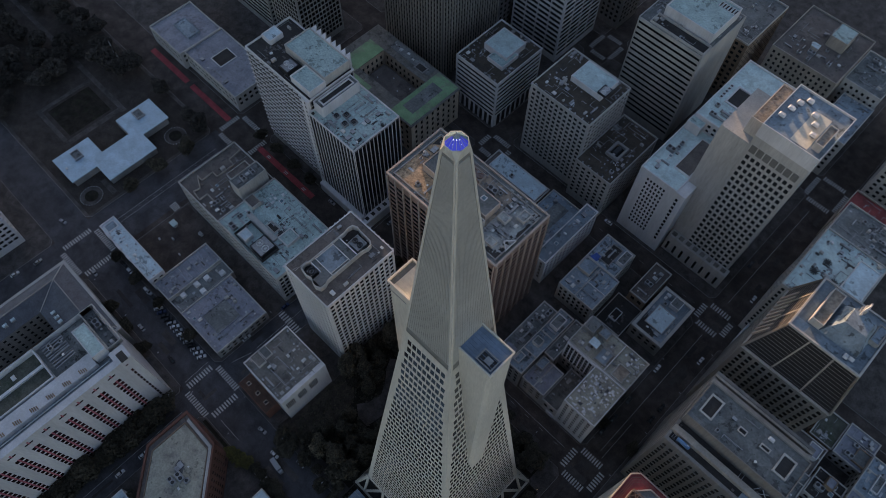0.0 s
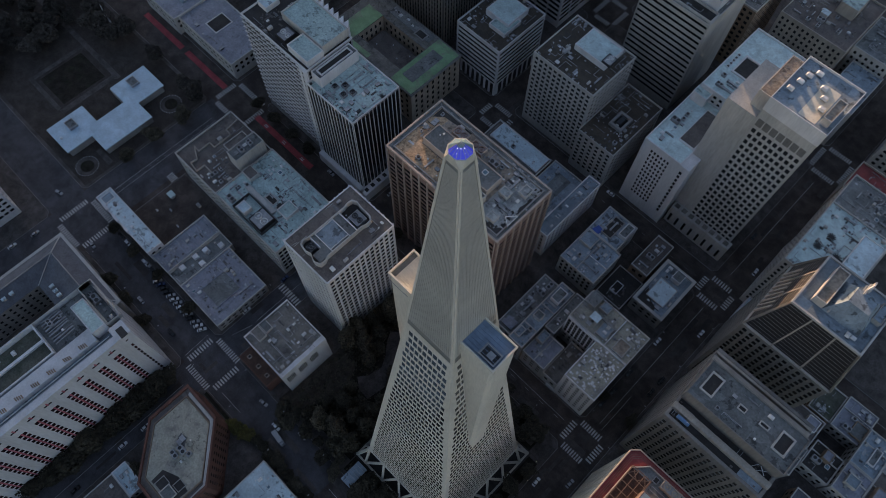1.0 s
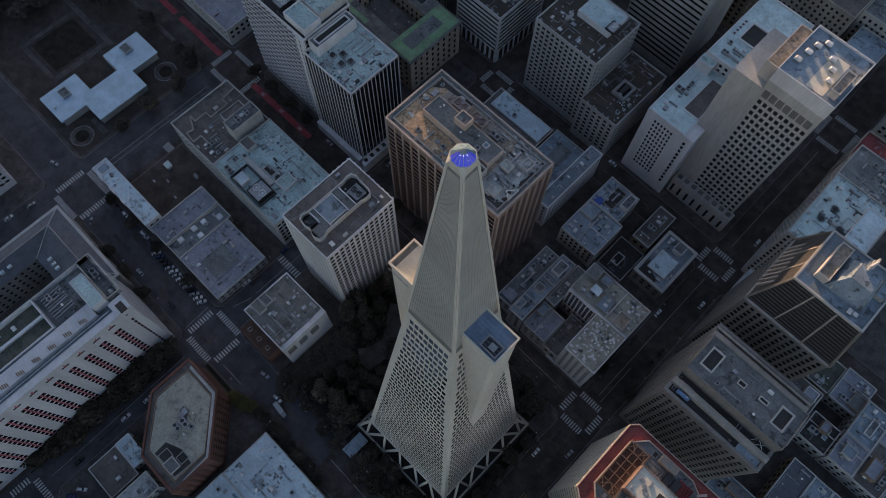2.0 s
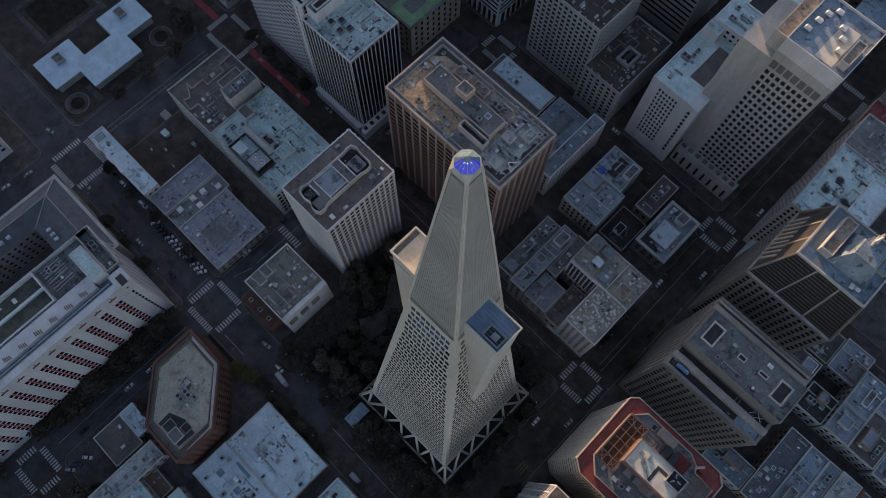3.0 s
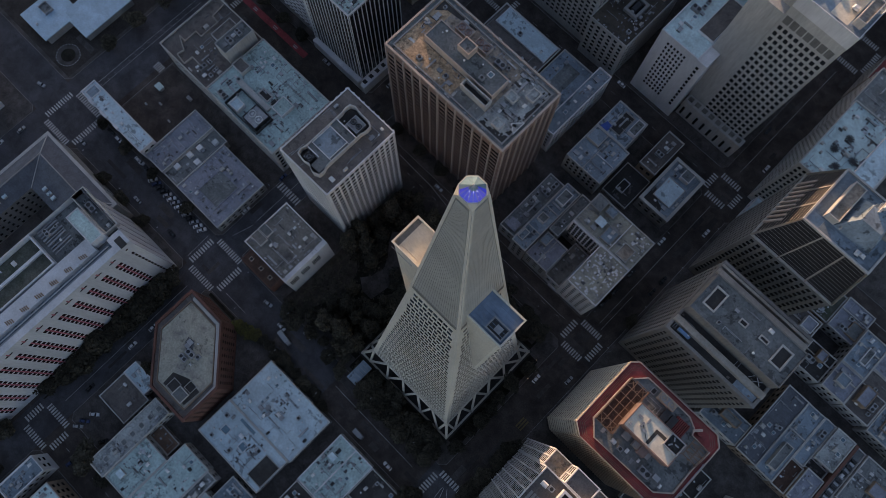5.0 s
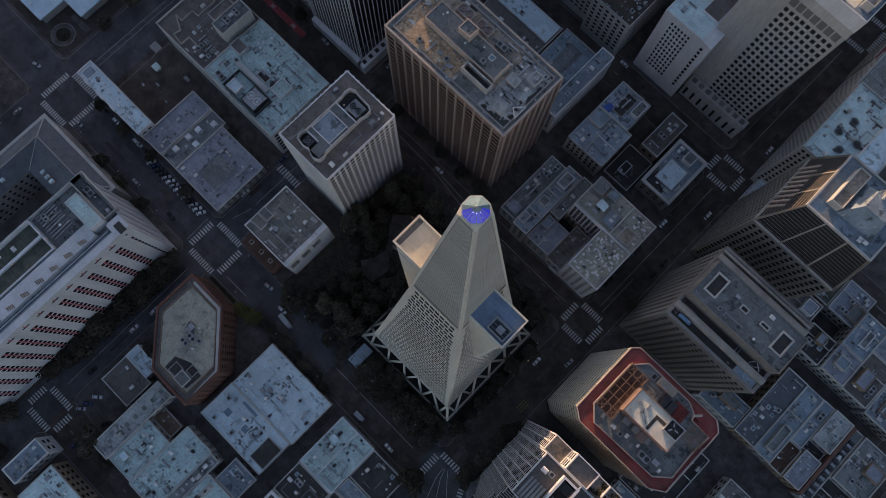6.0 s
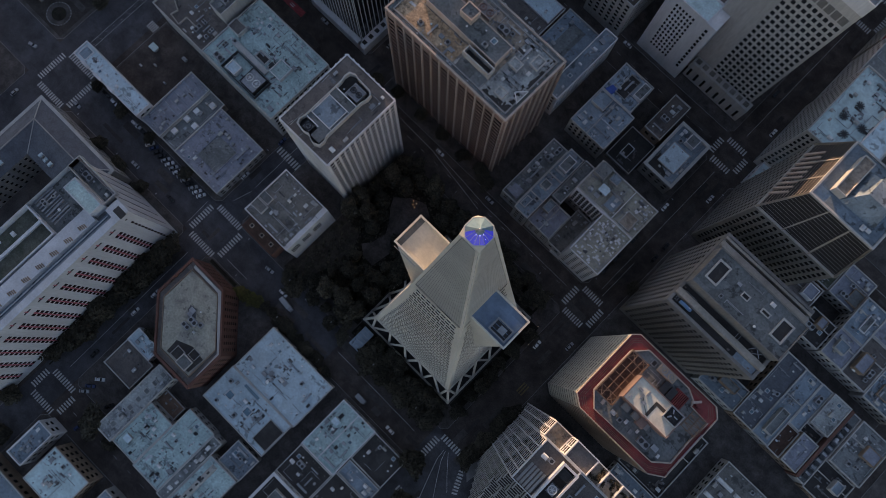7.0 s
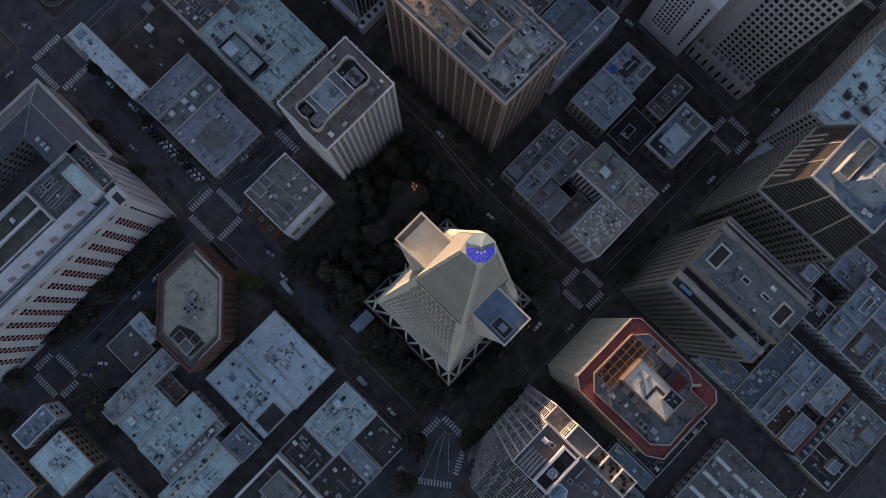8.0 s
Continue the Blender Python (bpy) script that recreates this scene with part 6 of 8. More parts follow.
on(HL, "moss_roof", Shape().box(-184, -168.8, -126, -48.8, 50.4, 50.7), MOSS)
on(HL, "walkway", Shape().box(-177.2, -176, -126, -48.8, 50.7, 52), WHITE)
scatter(-184, -178, -125, -50, 50.7, "avvvv")

MB = thing("mansard_building", "grey block with hipped slate roof round a court", "building", (-212, -60, 0))
mx0, mx1, my0, my1 = -236, -187.5, -128, -19.5
ws, pn = Shape(), []
for o, u, wd in (((mx0, my1), (0, -1), my1 - my0), ((mx0, my0), (1, 0), mx1 - mx0), ((mx1, my0), (0, 1), my1 - my0), ((mx1, my1), (-1, 0), mx1 - mx0)):
    facade(ws, pn, (*o, 0), (*u, 0), (0, 0, 1), wd, 20, round(wd / 4), 5, 0.4, 0.5, 0.4, 1, 2, 0.5)
cx0, cx1, cy0, cy1 = -220.5, -200, -118, -41.5
for o, u, wd in (((cx1, cy0), (-1, 0), cx1 - cx0), ((cx1, cy1), (0, -1), cy1 - cy0), ((cx0, cy1), (1, 0), cx1 - cx0), ((cx0, cy0), (0, 1), cy1 - cy0)):
    facade(ws, pn, (*o, 0), (*u, 0), (0, 0, 1), wd, 20, round(wd / 3.4), 5, 0.4, 0.45, 0.4, 0.8, 2, 0.5)
on(MB, "wall", ws, CONC_G)
rest = Shape()
for m, w, h in pn:
    rest.poly(*(m @ Vector(p) for p in ((-w / 2, -h / 2, 0), (w / 2, -h / 2, 0), (w / 2, h / 2, 0), (-w / 2, h / 2, 0))))
on(MB, "window_rest", rest, GLASS, kind="stuff")
on(MB, "gutter", Shape().ring(rect(mx0, mx1, my0, my1, -0.6), rect(mx0, mx1, my0, my1, 0.8), 19.6, 20.5), CONC)
r1, r0 = rect(mx0, mx1, my0, my1, 8.2), rect(mx0, mx1, my0, my1, 0.8)
rc = rect(cx0, cx1, cy0, cy1)
for k in range(4):
    j = (k + 1) % 4
    on(MB, "roof_slope", Shape().poly((*r0[k], 20.3), (*r0[j], 20.3), (*r1[j], 24.5), (*r1[k], 24.5)), SLATE)
    on(MB, "roof_slope", Shape().poly((*r1[k], 24.5), (*r1[j], 24.5), (*rc[j], 20), (*rc[k], 20)), SLATE)
    on(MB, "ridge", Shape().beam((*r1[k], 24.6), (*r1[j], 24.6), 0.5), CONC_G)
    on(MB, "hip", Shape().beam((*r0[k], 20.4), (*r1[k], 24.6), 0.4), CONC)
    on(MB, "hip", Shape().beam((*r1[k], 24.6), (*rc[k], 20.1), 0.35), CONC)
on(MB, "court_floor", Shape().box(cx0, cx1, cy0, cy1, 0.1, 2), R_BROWN)
for x, y in ((-214, -37), (-211, -37), (-208, -37), (-224, -52), (-224, -56)):
    dm = thing("dormer", "small pale dormer on a grey roof slope", "dormer", (x, y, 21.2), group="dormers")
    part("cheek", Shape().box(-0.7, 0.7, -0.9, 0.9, 0, 1.9), CONC, dm)
    part("roof", Shape().prism(rect(-0.9, 0.9, -1.1, 1.1), 1.9, 2.4, rect(-0.5, 0.5, -0.8, 0.8)), R_WHITE, dm)

HX = thing("brick_hexagon_building", "six-sided red-brown brick building with a grey gravel roof", "building", (-112, -40, 0))
hexa = [(-113, -60.3), (-92, -60.3), (-92, -41), (-112.2, -20.6), (-131.8, -20.6), (-131.8, -41)]
hm = Vector((-112, -40.4))
hin = lambda k: [tuple(hm + (Vector(p) - hm) * k) for p in hexa]  # noqa: E731
ws, pn = Shape(), []
for k in range(6):
    a, b = Vector(hexa[k]), Vector(hexa[(k + 1) % 6])
    facade(ws, pn, (*a, 0), (*(b - a), 0), (0, 0, 1), (b - a).length, 24, round((b - a).length / 3.2), 6, 0.45, 0.5, 0.5, 1.2, 2.5, 2.0)
on(HX, "wall", ws, BRICK)
for m, w, h in pn:
    part("window", pane_mesh(w, h, GLASS), GLASS, HX, at=Matrix.Translation(-HX.location) @ m)
on(HX, "roof_ledge", Shape().ring(hin(1.0), hin(0.86), 22.6, 23.4), BRICK)
on(HX, "gutter", Shape().ring(hin(0.95), hin(0.83), 23.4, 23.6), R_BROWN)
on(HX, "parapet", Shape().ring(hin(1.005), hin(0.95), 23.4, 25.0), BRICK)
on(HX, "parapet", Shape().ring(hin(0.83), hin(0.81), 23.4, 24.6), BRICK_T)
on(HX, "roof", Shape().prism(hin(0.80), 22.6, 24.2), R_STONE)
for q in ([(-112.1, -22.1), (-128.8, -22.0), (-128.2, -23.3), (-112.7, -23.4)], [(-92.7, -41.0), (-112.1, -22.1), (-112.7, -23.4), (-94.0, -41.6)], [(-92.2, -54.0), (-92.7, -41.0), (-94.0, -41.6), (-93.5, -54.0)]):
    on(HX, "walkway", Shape().prism(q, 23.4, 24.3), CONC, "pale walkway inside the parapet")
on(HX, "service_floor", Shape().prism([(-110.2, -55.6), (-97.0, -55.4), (-96.4, -47.4), (-103.5, -46.6), (-110.6, -49.6)], 24.15, 24.24), R_DARK)
on(HX, "soot", Shape().prism([(-116.8, -37.4), (-113.6, -39.8), (-111.4, -37.8), (-114.2, -34.6), (-117.4, -35.2)], 24.15, 24.23), PATCH_D)
well(HX, -108.4, -104, -55.4, -50.5, 24.2, CONC_G, R_DARK, 0.25)
well(HX, -102.6, -98.6, -50.5, -46.5, 24.2, CONC_G, R_DARK, 0.25)
house(HX, "plant_house", -104, -98.4, -56, -51.0, 24.2, 25.2, CONC, R_GREY)
scatter(-118, -104, -45, -32, 24.2, "AaavvvaAd")

# ---- low blocks at the near side of the street ----
W1 = B("low_building", "low building with a broad stained white roof and many vents", -88.2, -49.6, -43.5, -19, 7, CONC, R_WHITE, seen="Y", most=20, sill=0.8, parapet=0.5)
scatter(-87.5, -50, -43, -19.5, 7, "vvvvvvvvaaassdvvvvaasvv")
W2 = B("low_building", "low building with a stained white roof and two square skylights", -88.6, -50.6, -62.2, -43.7, 7, CONC, R_WHITE, seen="Y", most=20, sill=0.8, parapet=0.5)
for x, y in ((-80.1, -53.5), (-69.2, -53.2)):
    well(W2, x - 1.9, x + 1.9, y - 1.8, y + 1.8, 7, WHITE, SKYLITE, 0.3, 0.35)
house(W2, "raised_roof", -59.3, -51, -59.5, -48, 7, 7.6, CONC_G, R_DARK, 0.2)
on(W2, "solar_strip", Shape().box(-78.5, -69.6, -46.4, -45.2, 7, 7.25), SKYLITE)
scatter(-88, -60, -61.5, -44.5, 7, "vvvvaavvvvad", [(-82.2, -78, -55.6, -51.4), (-71.4, -67, -55.3, -51)])
V1 = B("low_building", "long low building with a beige roof of bare skylight curbs", -112, -102.6, -103.8, -65.6, 9, CONC, R_ASH, seen="x", most=20, sill=0.8, parapet=0.8)
for k in range(7):
    well(V1, -108.6, -106, -99 + k * 5, -96.6 + k * 5, 9, CONC, R_GREY, 0.25, 0.3)
V2 = B("low_building", "low building with a pale roof beside a brown court", -102.5, -88.4, -103.2, -80, 8, CONC, R_PALE, most=10, sill=0.8, parapet=0.5)
scatter(-102, -89, -102, -81, 8, "bvvvvv")
CT = B("low_building", "low building with a rust-brown flat roof in a court", -103, -90.6, -79.8, -72.8, 3.4, CONC_G, RUST, most=4, sill=0.5, parapet=0.3)
V3 = B("low_building", "low building with a pale stained roof and many small vents", -88.2, -72.3, -104, -69.8, 8, CONC, R_PALE, most=10, sill=0.8, parapet=0.5)
scatter(-87.5, -73, -103, -70.5, 8, "vvvvvvssaavvd")
V4 = B("low_building", "narrow low building with a long row of roof vents", -72.1, -66.8, -104.6, -70.4, 8.4, CONC, R_GREY, most=10, sill=0.8, parapet=0.5)
scatter(-71.8, -67.2, -104, -71, 8.4, "vvvvvvvvv")
V5 = B("low_building", "low building with a pale green-grey roof and a long monitor", -66.5, -50.5, -112, -77, 8, CONC, R_PALE, most=10, sill=0.8, parapet=0.5)
on(V5, "roof_monitor", Shape().prism(rect(-63.5, -60.5, -110, -79), 8, 9.6, rect(-62.5, -61.5, -109, -80)), CONC)
for k in range(8):
    on(V5, "monitor_vent", Shape().box(-62.4, -61.6, -107 + k * 3.4, -105.6 + k * 3.4, 9.5, 9.9), DARKMET)
MD = B("low_building", "low patched building with blue-grey roof and clutter", -63.2, -50, -76.8, -64.6, 6, CONC_G, R_BLUE, most=10, sill=0.8, parapet=0.6)
scatter(-62.5, -50.5, -76, -65, 6, "aavvsdv")
Y1 = B("low_building", "low building with a plain dark roof beside a car park", -131.7, -114.4, -84, -69.5, 5, CONC_G, R_BROWN, most=10, sill=0.6, parapet=0.6)
scatter(-131, -115, -83.5, -70, 5, "vv")
Y2 = B("low_building", "small low building with a pale blue roof", -131.6, -117.5, -69.3, -62.2, 6, CONC_W, R_WHITE, most=6, sill=0.6, parapet=0.4)
scatter(-131, -118, -69, -62.5, 6, "vvvv")
U1 = B("low_building", "low building with a pale stained roof in two fields", -42.4, -22.3, -45.6, -19.2, 7, CONC_W, R_PALE, seen="Y", most=20, sill=0.8, parapet=0.7)
on(U1, "party_wall", Shape().box(-32.8, -32.3, -45, -19.6, 7, 8.1), CONC_W)
scatter(-42, -23, -45, -20, 7, "vvaasdvvvbd", [(-33.5, -31.8, -45, -19)])
U2 = B("low_building", "low building with a plain dark tar roof", -22.0, -3.4, -35, -19.5, 6, CONC_G, R_DARK, seen="Y", most=20, sill=0.8, parapet=0.8)
scatter(-21.5, -4, -34.5, -20, 6, "vvavvs")
U3 = B("low_building", "narrow low building with blue-grey roof", -21.8, -3.2, -43.3, -35.6, 6.4, CONC_G, R_BLUE, most=8, sill=0.8, parapet=0.6)
scatter(-21, -4, -43, -36, 6.4, "svvv")
U4 = B("low_building", "low dark-roofed building with square white skylights", -22.2, -3.4, -62, -43.6, 7, CONC_G, R_DARK, most=8, sill=0.8, parapet=0.6)
scatter(-21.5, -4, -61.5, -44, 7, "ssssvvv")
U5 = B("low_building", "low dark-roofed building with pipes and ducts", -42, -22.6, -61.6, -46, 7, CONC_G, R_DARK, most=8, sill=0.8, parapet=0.6)
scatter(-41.5, -23, -61, -46.5, 7, "dddAaavvs")
U6 = B("low_building", "building with dark green-grey roof and white parapet", -41.8, -13.4, -101, -62, 9, CONC_W, R_DARK, seen="Y", most=10, sill=0.8, parapet=1.0, thick=1.2)
house(U6, "plant_house", -36, -22, -78, -66, 9, 12, CONC, R_GREY)
scatter(-40, -15, -98, -64, 9, "aaavvvsd", [(-36, -22, -78, -66)])
BL1 = B("low_building", "small building with pale roof and high parapet", -130.4, -121.7, -136.4, -117.9, 12, CONC_W, R_BLUE, most=20, parapet=1.4)
scatter(-130, -122, -136, -118.5, 12, "aavb")
BL2 = B("apartment_block", "brick block with a bright white stained roof", -116.7, -95.1, -138.3, -119.8, 14, BRICK_T, R_MINT, seen="YX", most=40, parapet=0.3, sill=1.5)
scatter(-116, -96, -138, -120, 14, "aav")
BL3 = B("low_building", "low building with a blue-grey roof", -150, -107, -190, -145.2, 10, BRICK_T, R_BLUE, seen="Y", most=20, parapet=0.8)
scatter(-148, -108, -188, -146, 10, "vvvvvvaad")
BL4 = B("low_building", "low building with a blue-grey roof", -88.7, -62, -160, -118.7, 9, CONC_G, R_BLUE, most=20, parapet=0.8)
scatter(-88, -63, -158, -119.5, 9, "vvvvaads")
BL5 = B("low_building", "low building with a pale roof", -58, -10, -160, -119.5, 9, CONC_G, R_PALE, most=10, parapet=0.8)
B("apartment_block", "white apartment block with rows of balconies", -330, -276, -70, -28, 22, CONC_W, R_BLUE, seen="XY", most=60, bay=3.2, fw=0.7, fh=0.5)

# ---- old blocks on the far side of the tower ----
M1 = B("apartment_block", "old pale block with a patched gravel roof", -34.3, -1.8, 118.2, 134.8, 31, CONC, R_STONE, seen="xyX", most=60, bay=2.9, floor_h=3.3)
M2 = B("apartment_block", "old pale block with a speckled gravel roof", -18.2, -1.8, 96.2, 118.0, 31, CONC_W, R_STONE, seen="yX", most=70, bay=2.9, floor_h=3.3)
on(M1, "slatted_wall", Shape().box(-34.2, -15, 117.4, 118.1, 14, 31.4), CONC_W)
for k in range(9):
    for j in range(5):
        on(M1, "window", Shape().box(-33.4 + k * 2.05, -32.0 + k * 2.05, 117.33, 117.45, 15.2 + j * 3.1, 17.4 + j * 3.1), GLASS)
house(M1, "pale_roof", -11.2, -5.4, 119, 126, 31, 32.2, CONC, R_TAN, 0.2)
slabs, dice = Shape(), random.Random(21)
for k in range(120):
    x, y = (dice.uniform(-17.3, -2.7), dice.uniform(97.2, 117.3)) if k < 92 else (dice.uniform(-12, -3), dice.uniform(119.2, 133.8))
    w, d = dice.uniform(0.22, 0.62), dice.uniform(0.2, 0.55)
    slabs.box(x - w, x + w, y - d, y + d, 30.95, 31.08 + 0.002 * k)
on(M2, "roof_speckle", slabs, WHITE, "pale loose slabs over the gravel", kind="stuff")
for x0, x1, y0, y1, h, m in ((-33.6, -28.2, 127.6, 134.2, 34.2, R_GREY), (-26.8, -22.2, 129.8, 134.2, 33.0, R_BLUE), (-21.0, -15.6, 120.0, 126.8, 32.0, R_BLUE)):
    house(M1, "roof_house", x0, x1, y0, y1, 31, h, CONC_G, m, 0.25)
on(M1, "party_wall", Shape().box(-14.6, -14.2, 118.4, 134.4, 31, 32.3), CONC_W)
on(M1, "party_wall", Shape().box(-34, -14.8, 127.0, 127.3, 31, 32.0), CONC_G)
scatter(-33, -12, 119, 134, 31, "vvvvaab", [(-11.5, -5, 118, 127)])
M3 = B("low_building", "grey low block with plain roof beside taller walls", -40, -27.2, 96.4, 111, 14, CONC, R_LILAC, seen="y", most=20)
M3b = B("low_building", "small grey roof behind a slatted wall", -40, -34.5, 111.2, 134, 18, CONC_G, R_GREY, most=10)
M3c = B("low_building", "low link building with dun roof", -27, -18.4, 96.4, 117, 10, CONC, R_DUN, most=10)
M4 = B("apartment_block", "narrow grey block with a long pale roof", -48.4, -40.4, 95.2, 132.5, 20, CONC_G, R_BLUE, seen="y", most=30)
house(M4, "stair_house", -47, -43, 110, 114, 20, 22.5, CONC, R_GREY)
house(M4, "stair_house", -46.8, -42.2, 122, 129, 20, 23.0, CONC_W, R_GREY)
house(M4, "stair_house", -47.6, -44.6, 98, 103, 20, 21.4, CONC, R_BLUE)
for y in (105.5, 117.5):
    on(M4, "party_wall", Shape().box(-48.2, -40.6, y, y + 0.35, 20, 21.2), CONC)
house(M3, "stair_house", -39.2, -35.4, 104.5, 110.2, 14, 17.2, CONC, R_BLUE)
on(M3, "roof_ridge", Shape().box(-33.6, -33.1, 97.0, 110.6, 14, 14.9), CONC)
crate = thing("roof_container", "plain grey metal container on a dark low roof", "container", (-53.2, 102.4, 12.0))
part("shell", Shape().box(-2.6, 2.6, -2.4, 2.4, 0, 2.4), GALV, crate)
part("lid", Shape().box(-2.75, 2.75, -2.55, 2.55, 2.4, 2.6), R_LILAC, crate)
M5 = B("low_building", "low dark-roofed building with clutter", -58, -49, 98.5, 133.2, 12, CONC_G, R_GREY, seen="y", most=20)
for r, z, k in (((-48, -40.8, 96, 132), 20, "vvvaadv"), ((-57.5, -49.5, 106, 133), 12, "AaaddvvvAaccwaav"), ((-39.5, -27.6, 97, 110.5), 14, "vvd"), ((-39.5, -35, 112, 133), 18, "aavv")):
    scatter(*r, z, k)
K1 = B("apartment_block", "masonry building with a pale roof and ornate windowed front", -58.6, -37.8, 143.8, 165, 16, CONC, R_BLUE, seen="yx", most=60, bay=2.6, fw=0.5, fh=0.6)
K2 = B("apartment_block", "masonry building with a pale roof and blue tarpaulin", -58.6, -41, 165.2, 182, 16, CONC, R_BLUE, most=20)
well(K2, -53, -47, 168, 180, 16, CONC_G, R_DARK, 0.4, 0.8)
tarp = thing("tarpaulin", "bright blue tarpaulin spread on a roof", "tarpaulin", (-55, 168, 16))
TARP = surface("blue_tarpaulin", (0.03, 0.09, 0.35), 0.5, grain=0.15, stain=0.2, stain_size=2)
part("sheet", Shape().prism([(-2.2, -2.0), (1.8, -2.6), (2.8, 1.8), (-1.0, 2.2)], 0.0, 0.3, [(-1.8, -1.6), (1.5, -2.1), (2.2, 1.4), (-0.8, 1.8)]), TARP, tarp)
house(K1, "raised_roof", -57.6, -50.4, 156.5, 164, 16, 18.2, CONC, R_BLUE, 0.3)
on(K1, "party_wall", Shape().box(-49.0, -48.6, 144.4, 164.6, 16, 17.0), CONC)
on(K1, "party_wall", Shape().box(-48.4, -38.4, 154.0, 154.3, 16, 16.8), CONC_W)
house(K2, "stair_house", -45.6, -41.6, 172, 180, 16, 18.8, CONC_W, R_GREY)
scatter(-58, -38.5, 144.5, 155, 16, "vvvadavc")
scatter(-52.6, -47.4, 168.6, 179.4, 16.05, "AAd")
L1 = B("low_building", "corner building with a light flat roof and wide cornice", -20.6, -3.2, 154, 182, 11, CONC_G, R_BLUE, seen="yx", most=40, parapet=1.2, thick=1.4)
house(L1, "raised_roof", -17, -7, 160, 172, 11, 11.8, CONC, R_WHITE, 0.15)
on(L1, "tar_field", Shape().prism([(-18.8, 155.8), (-9, 155.8), (-9.5, 158), (-13, 159.2), (-16.8, 162.5), (-18.8, 165)], 10.95, 11.06), R_DARK)
house(L1, "stair_house", -13.4, -8.4, 174.4, 180, 11, 14.0, CONC_W, R_GREY)
scatter(-19, -4.8, 156, 181, 11, "vvaavdacw", [(-17, -7, 160, 172), (-13.4, -8.4, 174.4, 180)])
KB = B("low_building", "old brick building with a cluttered roof", -32, -22.4, 168, 190, 10, BRICK_T, R_BROWN, seen="y", most=20)
scatter(-31.5, -23, 168.5, 189, 10, "AaaaddvvA")
KC = B("low_building", "single-storey building with a black roof and a pale skylight", -36.2, -21.6, 148.6, 167.5, 2.6, CONC_G, R_DARK, most=4, sill=0.3, parapet=0.4)
house(KC, "skylight_house", -31.8, -27.7, 153.2, 159.4, 2.6, 4.2, WHITE, R_DARK, 0.2)
J1 = B("long_building", "narrow long building with a pale blue roof", -76, -68.6, 144, 184.8, 22, CONC_W, R_BLUE, seen="y", most=40)
scatter(-75.5, -69, 145, 184, 22, "vvvs")
J2 = B("low_building", "low building with an arched blue-grey roof", -96, -76.3, 150, 184, 14, CONC_G, R_BLUE, seen="y", most=20)
on(J2, "vault", Shape().prism(rect(-90, -82, 156, 180), 14, 15.2, rect(-88, -84, 157, 179)), R_GREY)
I1 = B("low_building", "low building with a brown and pale blue roof", -133, -97, 160, 181.7, 15, BRICK_T, R_BROWN, seen="y", most=40)
house(I1, "raised_roof", -130, -98, 170.5, 181, 15, 16.4, CONC_W, R_WHITE, 0.2)
scatter(-130, -99, 171, 180.5, 16.2, "aav")
scatter(-132, -98, 161, 170, 15, "avvv")

# ---- right-hand edge ----
S1 = B("office_block", "white tower with a dense window grid and round roof fans", 17, 47, 196.5, 236, 50, CONC, R_MINT, floor_h=3.3, bay=2.5, fw=0.55, fh=0.55, seen="xy", most=200, sill=5)
for x, y in ((24, 212), (29, 206), (26, 220), (33, 213)):
    ob = thing("roof_turbine", "round dark spoked fan lying on a white roof", "fan", (x, y, 50), group="roof fans")
    for k in range(10):
        s = Shape().beam((0.5 * math.cos(k * 0.628), 0.5 * math.sin(k * 0.628), 0.5), (2.0 * math.cos(k * 0.628), 2.0 * math.sin(k * 0.628), 0.5), 0.5, 0.15)
        part("blade", s, DARKMET, ob)
    part("hub", Shape().drum(0, 0, 0.6, 0, 0.7, 10), DARKMET, ob)
house(S1, "raised_roof", 36, 46, 205, 230, 50, 52, CONC_W, R_WHITE)
scatter(18, 35, 198, 235, 50, "aavvd", [(21.5, 36, 203, 223)])
B("low_building", "low pale building at a tower's foot", 19.6, 30, 184.5, 196, 8, CONC_W, R_WHITE, most=10)
B("apartment_block", "pale block with cluttered roof", 18, 48, 240, 268, 36, CONC, R_GREY, seen="xy", most=50)
scatter(19, 47, 241, 267, 36, "AAaavvvdds")
B("apartment_block", "building with a brick-red roof", 17.5, 46, 270, 290, 22, STONE, REDPNT, seen="xy", most=40)
